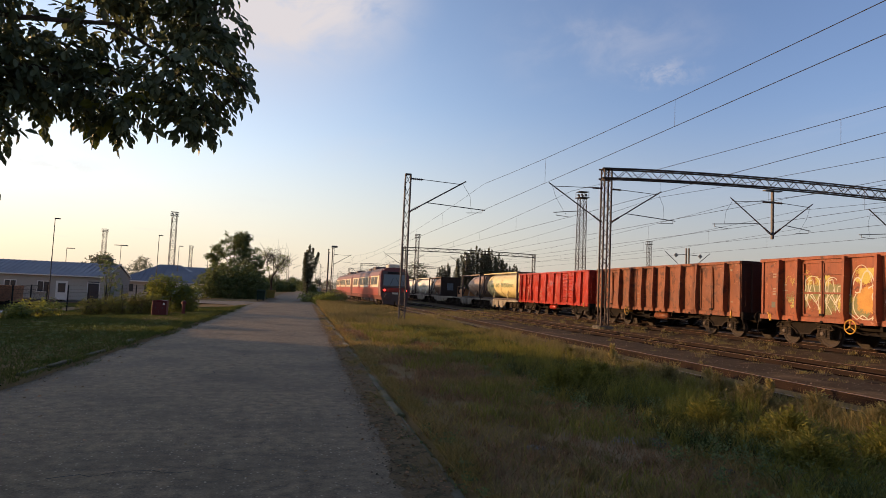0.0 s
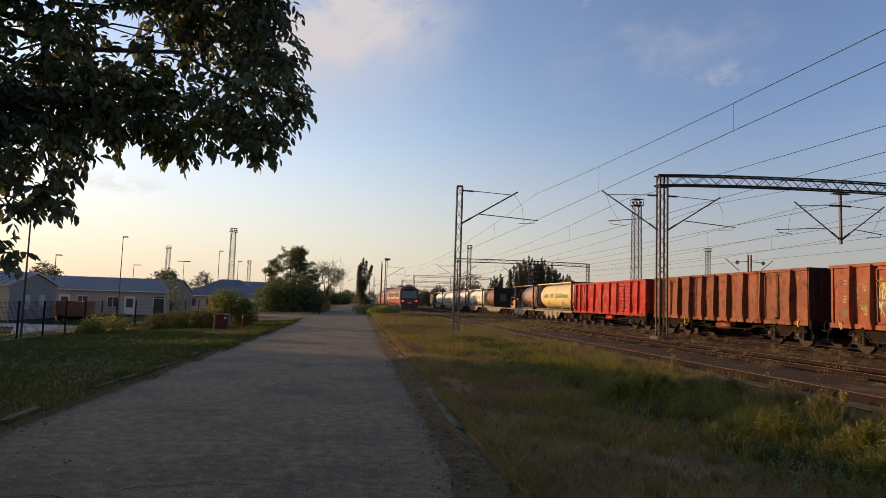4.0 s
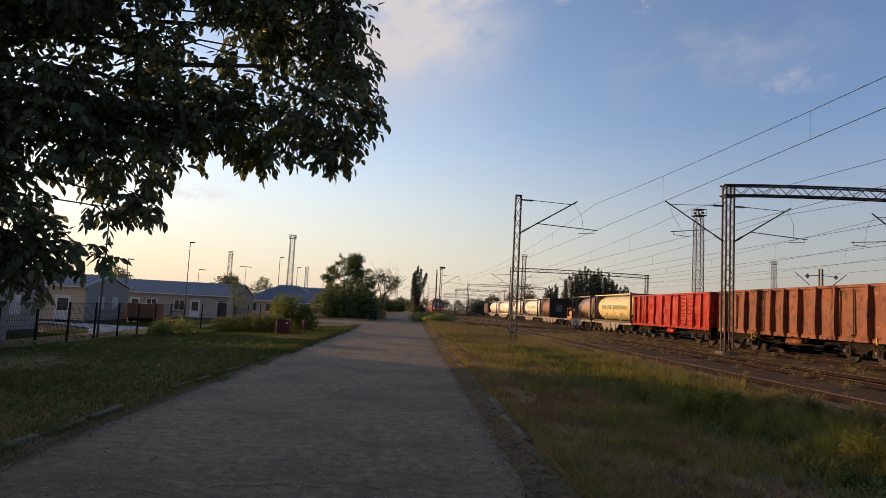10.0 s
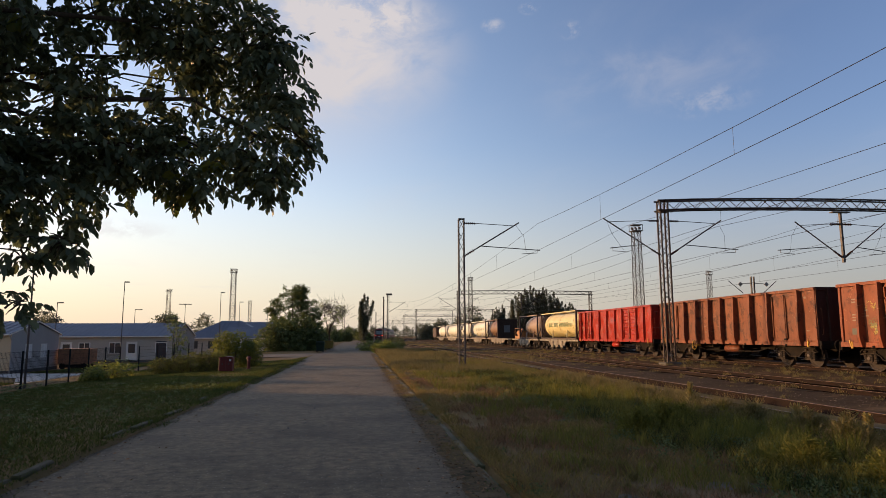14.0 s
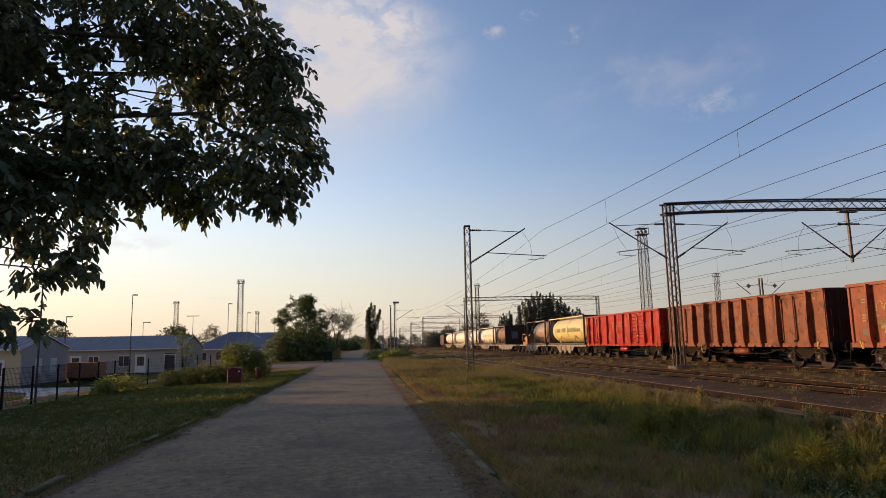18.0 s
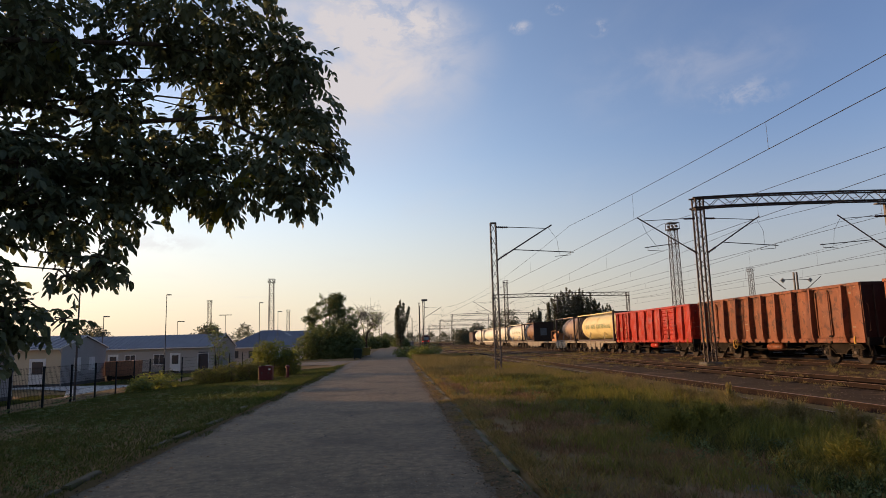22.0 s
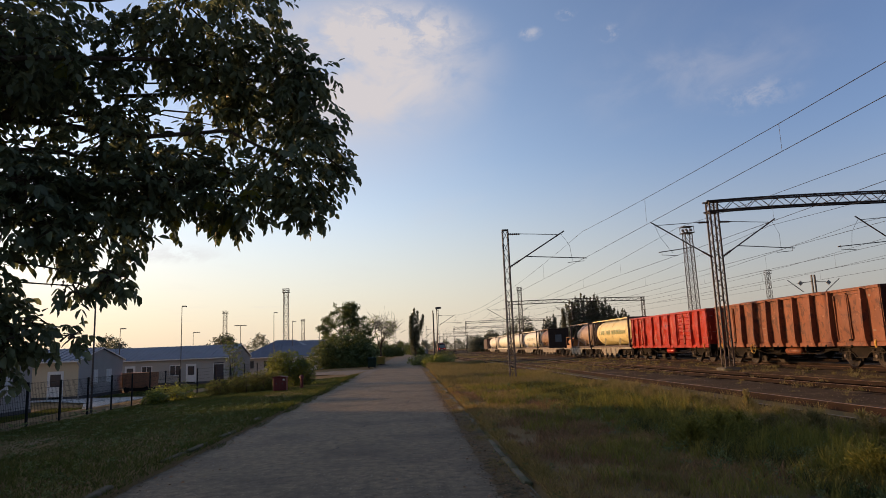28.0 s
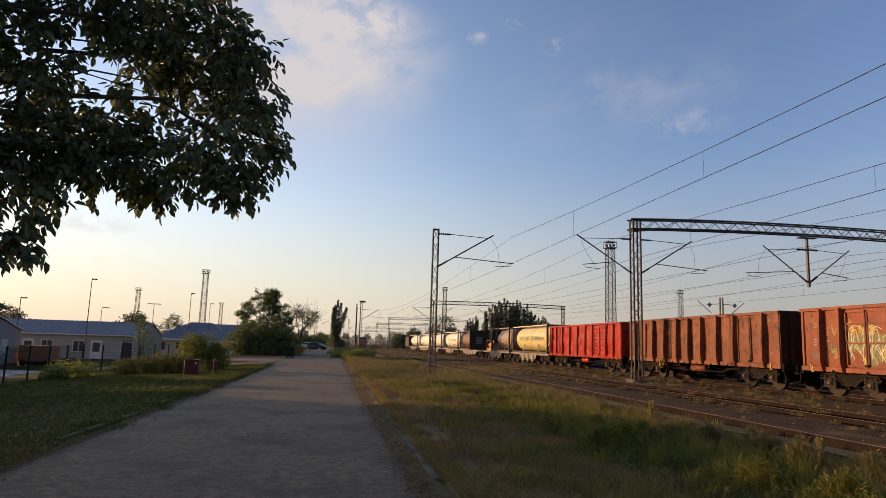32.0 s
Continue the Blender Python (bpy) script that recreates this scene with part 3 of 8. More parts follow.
    for i in range(3000):
        y = 2 + 48 * rnd.random() ** 1.3
        x = rnd.choice((rnd.gauss(11.2, 0.6), rnd.uniform(7.6, 12.6), rnd.uniform(14.8, 17.5)))
        r = rnd.uniform(0.007, 0.022)
        c = Vector((x, y, (0.045 if x > 10.4 else -0.03) + r * 0.3 + 0.14 * min(max((x - 15.6) / 1.6, 0), 1)))
        st.add([c + Vector((math.cos(a + i) * r * rnd.uniform(.7, 1.2), math.sin(a + i) * r * rnd.uniform(.7, 1.2), -r * 0.5)) for a in (0, 1.6, 3.1, 4.6)] + [c + Vector((rnd.uniform(-.3, .3) * r, 0, r * rnd.uniform(.4, .9)))],
               [(0, 1, 4), (1, 2, 4), (2, 3, 4), (3, 0, 4)])
    solo("loose_stones", st, mat("pale_ballast", (0.24, 0.18, 0.13), (0.06, 0.042, 0.028), 0.95, island=0.5, spec=0.1, bump=0), "scattered pale ballast stones between the tracks", "stones", kind="stuff")


make_ground(); make_road(); make_kerbs(); make_tracks()


# ---- freight wagons ----
def paint(name, a, b, rust, gloss=0.55, wear=0.5, pale=None):
    """Old wagon paint: blotches, rain streaks running down, rust breaking through, scuffs; z is up, y along the wagon."""
    m = bpy.data.materials.new(name)
    m.use_nodes = True
    N, L = m.node_tree.nodes, m.node_tree.links
    p = N["Principled BSDF"]
    p.inputs["Specular IOR Level"].default_value = 0.3
    tc = N.new("ShaderNodeTexCoord")

    def tex(scale, detail, rough, stretch=(1, 1, 1), warp=0.0):
        mp = N.new("ShaderNodeMapping"); mp.inputs["Scale"].default_value = stretch
        n = N.new("ShaderNodeTexNoise")
        n.inputs["Scale"].default_value, n.inputs["Detail"].default_value = scale, detail
        n.inputs["Roughness"].default_value, n.inputs["Distortion"].default_value = rough, warp
        L.new(tc.outputs["Object"], mp.inputs[0]); L.new(mp.outputs[0], n.inputs["Vector"])
        return n.outputs[0]

    def band(src, lo, hi, amount=1.0):
        r = N.new("ShaderNodeMapRange")
        r.inputs[1].default_value, r.inputs[2].default_value, r.inputs[4].default_value = lo, hi, amount
        L.new(src, r.inputs[0])
        return r.outputs[0]

    def over(col, fac, colour):
        x = N.new("ShaderNodeMix"); x.data_type = "RGBA"
        L.new(fac, x.inputs[0]); x.inputs[7].default_value = (*colour, 1)
        if isinstance(col, tuple):
            x.inputs[6].default_value = (*col, 1)
        else:
            L.new(col, x.inputs[6])
        return x.outputs[2]

    blotch, streak, flake, scuff = tex(0.8, 5, 0.6), tex(1.0, 4, 0.6, (2, 7.0, 0.35)), tex(3.2, 8, 0.68, (1, 1, 0.8), 0.6), tex(2.0, 6, 0.75, (1, 1.6, 2.6), 1.2)
    col = over(a, band(blotch, 0.38, 0.64), b)
    col = over(col, band(streak, 0.52, 0.72, 0.75), tuple(c * 0.55 for c in a))
    col = over(col, band(flake, 0.72 - 0.26 * wear, 0.78 - 0.24 * wear, 0.85), rust)
    col = over(col, band(flake, 0.645, 0.68, 0.9), (0.022, 0.014, 0.011))
    if pale:
        col = over(col, band(scuff, 0.615, 0.655, 0.7), pale)
    L.new(col, p.inputs["Base Color"])
    r = N.new("ShaderNodeMapRange"); r.inputs[3].default_value, r.inputs[4].default_value = gloss - 0.12, gloss + 0.3
    L.new(flake, r.inputs[0]); L.new(r.outputs[0], p.inputs["Roughness"])
    bp = N.new("ShaderNodeBump"); bp.inputs["Strength"].default_value = 0.35; bp.inputs["Distance"].default_value = 0.02
    L.new(flake, bp.inputs["Height"]); L.new(bp.outputs[0], p.inputs["Normal"])
    return m


BROWN = paint("faded_oxide_paint", (0.205, 0.055, 0.018), (0.140, 0.038, 0.014), (0.070, 0.024, 0.013), 0.50, 0.78, (0.32, 0.15, 0.085))
REDP = paint("bright_red_paint", (0.36, 0.026, 0.012), (0.27, 0.020, 0.011), (0.13, 0.018, 0.012), 0.24, 0.55, (0.55, 0.28, 0.22))
ORANGE = paint("orange_red_paint", (0.245, 0.056, 0.018), (0.175, 0.042, 0.015), (0.095, 0.030, 0.016), 0.50, 0.65, (0.38, 0.17, 0.085))
UNDER = mat("black_grimy_running_gear", (0.010, 0.009, 0.008), (0.022, 0.016, 0.012), 0.9, spec=0.08, scale=3, fine=25)
BOGIE = mat("dusty_brown_bogie", (0.056, 0.041, 0.029), (0.022, 0.017, 0.013), 0.85, spec=0.12, scale=3, fine=25)
AXLECAP = mat("scuffed_axle_cap", (0.10, 0.075, 0.055), (0.045, 0.032, 0.024), 0.6, metal=0.3, scale=5, fine=30)
WHEEL = mat("worn_wheel_steel", (0.045, 0.031, 0.024), (0.02, 0.015, 0.012), 0.8, metal=0.2)
YELLOW = mat("yellow_paint", (0.55, 0.30, 0.03), (0.42, 0.22, 0.03), 0.6)
WHITEP = mat("white_lettering_paint", (0.40, 0.36, 0.30), (0.28, 0.22, 0.17), 0.7)
FADEDP = mat("faded_stencil_paint", (0.27, 0.20, 0.145), (0.17, 0.105, 0.07), 0.75, scale=9, fine=60, bump=0)
BLACKP = mat("black_paint", (0.016, 0.015, 0.015), (0.028, 0.023, 0.022), 0.7, spec=0.12)


def bogie(parent, y, wheelbase=1.8, z=0.165):
    """A welded two-axle bogie: bowl-shaped side frames, twin coil springs at each axle box; z is the rail's top."""
    b = part("bogie", Shape().box(-0.85, 0.85, y - 0.22, y + 0.22, 0.50 + z, 0.72 + z), UNDER, parent)
    hw = wheelbase / 2
    top = [(-hw - 0.42, 0.66), (-hw - 0.30, 0.78), (-hw + 0.30, 0.80), (-0.50, 0.86), (0.50, 0.86), (hw - 0.30, 0.80), (hw + 0.30, 0.78), (hw + 0.42, 0.66)]
    bot = [(hw + 0.42, 0.60), (hw - 0.26, 0.66), (hw - 0.46, 0.56), (0.30, 0.42), (-0.30, 0.42), (-hw + 0.46, 0.56), (-hw + 0.26, 0.66), (-hw - 0.42, 0.60)]
    for sx in (-1, 1):
        x = sx * 1.02
        side = Shape().loft([[(x + dx, y + a, c + z) for a, c in top + bot] for dx in ((-0.04, 0.04))])
        fr = part("side_frame", side, UNDER, b)
        # flanges along the upper and lower edges stand proud of the web
        lip = Shape()
        for line in (top, bot):
            for (a, c), (a2, c2) in zip(line, line[1:]):
                lip.beam((x + sx * 0.05, y + a, c + z), (x + sx * 0.05, y + a2, c2 + z), 0.11, 0.028)
        part("frame_flange", lip, BOGIE, fr)
        for ay in (-hw, hw):
            part("axle_box", Shape().box(*sorted((x - sx * 0.10, x + sx * 0.12)), y + ay - 0.13, y + ay + 0.13, 0.32 + z, 0.62 + z, 0.03).box(*sorted((x - sx * 0.06, x + sx * 0.10)), y + ay - 0.30, y + ay + 0.30, 0.30 + z, 0.35 + z), BOGIE, b)
            part("axle_cap", Shape().lathe_x([(x + sx * 0.119, 0.085), (x + sx * 0.15, 0.08), (x + sx * 0.165, 0.05), (x + sx * 0.166, 0.0)][::sx], y + ay, 0.465 + z, 12), AXLECAP, b, "scuffed round axle cap")
            w = Shape().lathe_x([(sx * 0.68, 0.49), (sx * 0.70, 0.49), (sx * 0.71, 0.46), (sx * 0.81, 0.455), (sx * 0.815, 0.40), (sx * 0.79, 0.36), (sx * 0.79, 0.15), (sx * 0.85, 0.12), (sx * 0.86, 0.0)][::sx], y + ay, 0.46 + z, 22)
            part("wheel", w, WHEEL, b, smooth=False)
            for dy in (-0.22, 0.22):
                prof = []
                for k in range(5):
                    prof += [(0.35 + z + k * 0.08, 0.062), (0.37 + z + k * 0.08, 0.085), (0.405 + z + k * 0.08, 0.085), (0.42 + z + k * 0.08, 0.062)]
                part("coil_spring", Shape().lathe_z(prof, x + sx * 0.03, y + ay + dy, 8), BOGIE, b)
            part("brake_shoe", Shape().box(sx * 0.76 - 0.05, sx * 0.76 + 0.05, y + ay * 0.42 - 0.05, y + ay * 0.42 + 0.05, 0.26 + z, 0.62 + z), UNDER, b)
    for ay in (-hw, hw):
        part("axle", Shape().tube((-0.8, y + ay, 0.46 + z), (0.8, y + ay, 0.46 + z), 0.08), UNDER, b)
    return b


def buffers(parent, y, out):
    """Two buffers, the screw coupling and a brake hose at one end."""
    for sx in (-0.875, 0.875):
        s = Shape().lathe_y([(y, 0.10), (y + out * 0.28, 0.10), (y + out * 0.28, 0.075), (y + out * 0.55, 0.075), (y + out * 0.56, 0.22), (y + out * 0.60, 0.23), (y + out * 0.62, 0.18)][::int(out) if out > 0 else -1], sx, 1.06, 14)
        part("buffer", s, UNDER, parent)
    s = Shape().beam((0, y - out * 0.1, 1.02), (0, y + out * 0.35, 1.02), 0.12, 0.14)
    s.path([(0, y + out * 0.35, 1.0), (0, y + out * 0.5, 0.85), (0, y + out * 0.62, 0.95)], 0.035)
    part("coupling", s, UNDER, parent)
    part("brake_hose", Shape().path([(0.25, y, 0.95), (0.25, y + out * 0.18, 0.85), (0.25, y + out * 0.3, 0.55), (0.22, y + out * 0.42, 0.5), (0.2, y + out * 0.5, 0.62)], 0.022), UNDER, parent)


def dent(y, z, sx, style, seed):
    """How far a side sheet is bulged or knocked in at a place."""
    return 0.035 * noise.noise((y * 0.9 + seed * 9, z * 1.1, sx)) + (0.065 if style == "red" else 0.016) * noise.noise((y * 2.6, z * 2.4 + seed, sx * 3))


def plate(ya, yb, za, zb, style, seed, W=1.40):
    """A thin painted bar that follows the near side sheet."""
    f = lambda y, z, o: -(W - 0.045 + dent(y, z, -1, style, seed) + o)
    return Shape().loft([[(f(y, za, 0.0), y, za), (f(y, za, 0.006), y, za), (f(y, zb, 0.006), y, zb), (f(y, zb, 0.0), y, zb)] for y in (yb, (ya + yb) / 2, ya)])


def open_wagon(y0, y1, paint_mat, label, style, ribs, bays, end_mat=None, seed=0):
    """A high-sided bogie open wagon; local y runs along the track, body from y0 to y1."""
    rnd = random.Random(seed)
    W, ZB, ZT = 1.40, 1.03, 3.31
    wg = thing("open_wagon", (TRACKS[2], 0, 0.15), label, "freight wagon", "freight train")
    L = y1 - y0
    n = len(ribs)
    # side skins, slightly bulged and dented between ribs
    for sx in (-1, 1):
        s = Shape()
        nu, nz = 96, 12
        for i in range(nu + 1):
            for j in range(nz + 1):
                yy = y0 + L * i / nu
                zz = ZB + 0.16 + (ZT - ZB - 0.26) * j / nz
                s.v.append((sx * (W - 0.045 + dent(yy, zz, sx, style, seed)), yy, zz))
        for i in range(nu):
            for j in range(nz):
                a = i * (nz + 1) + j
                q = (a, a + nz + 1, a + nz + 2, a + 1)
                s.f.append(q if sx > 0 else q[::-1])
        part("side_sheet", s, paint_mat, wg, smooth=True)
        s = Shape()
        s.box(*sorted((sx * (W - 0.09), sx * (W + 0.03))), y0, y1, ZB, ZB + 0.17, 0.012)
        part("side_sill", s, paint_mat, wg)
        s = Shape().box(*sorted((sx * (W - 0.10), sx * (W + 0.05))), y0, y1, ZT - 0.11, ZT, 0.015)
        part("top_rail", s, paint_mat, wg)
        for k, yy in enumerate([y0 + 0.09] + list(ribs) + [y1 - 0.09]):
            d = (0.16 if style == "red" else 0.26) if 0 < k <= n else 0.07
            prof = [(0.075, 0.0), (0.055, d), (-0.055, d), (-0.075, 0.0)]
            w2 = 0.9
            s = Shape().loft([[(sx * (W - 0.06 + dx * (0.82 if z > ZT - 0.30 else 0.7 if z < ZB + 0.02 else 1)), yy + dy * w2, z) for dy, dx in (prof if sx > 0 else prof[::-1])]
                              for z in (ZB + 0.01, ZB + 0.35, 1.75 + 0.2 * rnd.random(), ZT - 0.29, ZT - 0.06)])
            part("side_stanchion", s, paint_mat, wg)
        # double doors: raised frames in two bays
        for i0, i1 in bays:
            a, b = ribs[i0] + 0.13, ribs[i1] - 0.13
            mid = (a + b) / 2
            for p, q in ((a, mid - 0.015), (mid + 0.015, b)):
                s = Shape()
                for u0, u1, v0, v1 in ((p, q, ZB + 0.2, ZB + 0.26), (p, q, ZT - 0.24, ZT - 0.18), (p, p + 0.05, ZB + 0.2, ZT - 0.18), (q - 0.05, q, ZB + 0.2, ZT - 0.18)) + \
                        (((p, q, 2.0, 2.06), (p, q, 2.66, 2.72)) if style == "orange" else ()):
                    s.box(*sorted((sx * (W - 0.08), sx * (W + 0.005))), u0, u1, v0, v1)
                part("door_frame", s, paint_mat, wg)
            part("door_bar", Shape().tube((sx * (W + 0.02), mid, ZB + 0.1), (sx * (W + 0.02), mid, ZT - 0.2), 0.018), paint_mat, wg)
            part("door_latch", Shape().box(*sorted((sx * W, sx * (W + 0.06))), mid - 0.09, mid + 0.09, ZB + 0.22, ZB + 0.29, 0.01), UNDER, wg)
        if style == "red":
            # pressed panels: a column of raised squares on each door leaf
            for i0, i1 in bays:
                mid = (ribs[i0] + ribs[i1]) / 2
                for p, q in ((ribs[i0] + 0.22, mid - 0.1), (mid + 0.1, ribs[i1] - 0.22)):
                    s = Shape()
                    for z in (1.5, 1.96, 2.42, 2.88):
                        ring = lambda x, e: [(sx * x, p + e, z + e), (sx * x, q - e, z + e), (sx * x, q - e, z + 0.36 - e), (sx * x, p + e, z + 0.36 - e)][::-sx]
                        s.loft([ring(W - 0.06, 0), ring(W - 0.005, 0.05), ring(W + 0.0, 0.06), ring(W - 0.03, 0.10)])
                    part("pressed_panel", s, paint_mat, wg)
        # lashing rings and stencilled panels along the sill
        for k in range(n - 1):
            ym = (ribs[k] + ribs[k + 1]) / 2
            part("lashing_eye", Shape().box(*sorted((sx * (W + 0.01), sx * (W + 0.06))), ym - 0.05, ym + 0.05, ZB - 0.02, ZB + 0.06, 0.01), UNDER, wg)
    # ends with two stanchions, ladder and grab rails
    for ye, d in ((y0, -1), (y1, 1)):
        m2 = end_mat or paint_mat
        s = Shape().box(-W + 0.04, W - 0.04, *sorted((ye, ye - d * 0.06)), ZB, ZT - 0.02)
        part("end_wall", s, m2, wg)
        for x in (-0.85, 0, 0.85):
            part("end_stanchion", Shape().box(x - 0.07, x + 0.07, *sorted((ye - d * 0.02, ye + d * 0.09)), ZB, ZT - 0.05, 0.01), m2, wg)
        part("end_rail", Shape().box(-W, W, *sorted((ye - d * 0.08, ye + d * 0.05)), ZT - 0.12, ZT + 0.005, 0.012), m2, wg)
        part("headstock", Shape().box(-W + 0.02, W - 0.02, *sorted((ye, ye + d * 0.14)), 0.92, 1.22, 0.015), UNDER, wg)
        for z0, x in ((1.45, -1.25), (1.45, 1.25)):
            part("grab_rail", Shape().path([(x, ye + d * 0.02, z0), (x, ye + d * 0.12, z0 + 0.05), (x, ye + d * 0.12, z0 + 1.0), (x, ye + d * 0.02, z0 + 1.05)], 0.014), WHITEP if style == "orange" else m2, wg)
        buffers(wg, ye + d * 0.14, d)
        bogie(wg, ye - d * 1.85)
        part("footstep", Shape().box(-W - 0.02, -W + 0.26, *sorted((ye + d * 0.1, ye + d * 0.3)), 0.55, 0.58).beam((-W + 0.02, ye + d * 0.2, 0.56), (-W + 0.02, ye + d * 0.1, 1.05), 0.03), UNDER, wg)
        # yellow brake handle near each end
        part("brake_lever", Shape().box(-W - 0.05, -W - 0.01, ye - d * 0.55 - 0.05, ye - d * 0.55 + 0.05, 0.98, 1.22, 0.01).beam((-W - 0.05, ye - d * 0.55, 1.0), (-W - 0.06, ye - d * 0.48, 1.28), 0.035), YELLOW, wg, "yellow changeover lever")
    part("floor", Shape().box(-W + 0.06, W - 0.06, y0 + 0.05, y1 - 0.05, 1.13, 1.2), BROWN, wg)
    und = Shape()
    for x in (-0.5, 0.5):
        und.box(x - 0.06, x + 0.06, y0 + 0.1, y1 - 0.1, 0.82, 1.12)
    und.box(-1.2, 1.2, y0 + L * 0.4, y0 + L * 0.4 + 0.1, 0.85, 1.1).box(-1.2, 1.2, y0 + L * 0.6, y0 + L * 0.6 + 0.1, 0.85, 1.1)
    part("underframe", und, UNDER, wg)
    part("truss_rod", Shape().path([(-1.1, y0 + 3.0, 1.0), (-1.1, y0 + 4.4, 0.72), (-1.1, y1 - 4.4, 0.72), (-1.1, y1 - 3.0, 1.0)], 0.03), UNDER, wg)
    part("air_reservoir", Shape().lathe_y([(y0 + L * 0.44, 0.02), (y0 + L * 0.445, 0.17), (y0 + L * 0.53, 0.17), (y0 + L * 0.535, 0.02)], -1.0, 0.82, 14), paint_mat, wg, "oxide red air reservoir", smooth=True)
    part("brake_cylinder", Shape().lathe_y([(y0 + L * 0.58, 0.14), (y0 + L * 0.62, 0.14), (y0 + L * 0.62, 0.05), (y0 + L * 0.68, 0.05)], -0.9, 0.75, 12), UNDER, wg)
    # stencilled data as plain bars
    for (yy, zz, w, h) in ((y1 - 1.1, 2.05, 0.35, 0.05), (y1 - 1.1, 1.93, 0.28, 0.05), (y1 - 1.1, 1.81, 0.32, 0.05), (y0 + 0.55, 2.9, 0.14, 0.08), (y0 + 0.5, 1.6, 0.16, 0.05), (y0 + L * 0.62, 1.9, 0.22, 0.03), (y0 + L * 0.62, 1.6, 0.22, 0.03)):
        part("stencil_bar", plate(yy, yy + w, zz, zz + h, style, seed), FADEDP, wg)
    return wg


# brown wagon's end colour is darkened to carry the shade on its ends
wag2 = open_wagon(23.68, 36.75, BROWN, "faded brown high-sided open freight wagon with rusty ribs", "brown", (24.58, 26.52, 27.77, 29.05, 30.16, 31.25, 32.46, 33.70, 35.80), ((0, 1), (7, 8)), mat("shaded_end_brown", (0.045, 0.020, 0.015), (0.03, 0.016, 0.013), 0.85, spec=0.15), 1)
wag1 = open_wagon(37.9, 50.95, REDP, "bright red dented open freight wagon with pressed panels", "red", (38.95, 40.05, 42.25, 43.5, 44.95, 46.45, 48.0, 49.3, 50.35), ((1, 2), (6, 7)), None, 2)
wag3 = open_wagon(9.55, 22.5, ORANGE, "orange-red open freight wagon sprayed with graffiti", "orange", (10.57, 11.5, 13.53, 14.75, 16.0, 17.25, 18.47, 20.5, 21.42), ((1, 2), (6, 7)), None, 3)


def covered_van(y0, y1):
    """A short covered van on the next track; its roof stands above the open wagons."""
    v = thing("covered_van", (TRACKS[3], 0, 0.15), "dark brown covered goods van with a patched pale roof", "freight wagon")
    dark = paint("dark_brown_van_paint", (0.085, 0.035, 0.018), (0.058, 0.026, 0.015), (0.05, 0.02, 0.012), 0.6, 0.5)
    for sx in (-1, 1):
        part("side_wall", Shape().box(*sorted((sx * 1.32, sx * 1.38)), y0, y1, 1.05, 3.42), dark, v)
        m = (y0 + y1) / 2
        part("sliding_door", Shape().box(*sorted((sx * 1.39, sx * 1.44)), m - 1.1, m + 1.1, 1.1, 3.3, 0.01), dark, v)
        part("door_rail", Shape().box(*sorted((sx * 1.39, sx * 1.47)), m - 2.3, m + 2.3, 3.32, 3.38), UNDER, v)
        for k in range(6):
            y = y0 + 0.05 + (y1 - y0 - 0.18) * k / 5
            if abs(y - m) > 1.15:
                part("side_post", Shape().box(*sorted((sx * 1.38, sx * 1.43)), y, y + 0.09, 1.05, 3.4), dark, v)
    arch = [(1.44, 3.40), (1.25, 3.66), (0.85, 3.83), (0.4, 3.92), (0, 3.95), (-0.4, 3.92), (-0.85, 3.83), (-1.25, 3.66), (-1.44, 3.40)]
    for a, b, m in ((y0 - 0.06, y0 + 4.2, dark), (y0 + 4.2, y1 + 0.06, FRAMEW_PALE)):
        part("roof_sheet", Shape().loft([[(x, y, z) for x, z in arch] + [(x * 0.97, y, z - 0.04) for x, z in arch[::-1]] for y in (a, b)]), m, v)
    for y, d in ((y0, -1), (y1, 1)):
        part("end_wall", Shape().loft([[(x * 0.93, yy, z - 0.04) for x, z in arch] + [(-1.34, yy, 1.05), (1.34, yy, 1.05)] for yy in (y, y - d * 0.06)][::d]), dark, v)
        buffers(v, y, d)
    part("underframe", Shape().box(-1.2, 1.2, y0, y1, 0.85, 1.06), UNDER, v)
    bogie(v, y0 + 1.7); bogie(v, y1 - 1.7)
    return v


FRAMEW_PALE = mat("patched_grey_roof_sheet", (0.30, 0.27, 0.23), (0.22, 0.19, 0.16), 0.7, scale=1.2, fine=12)
covered_van(36.7, 44.4)


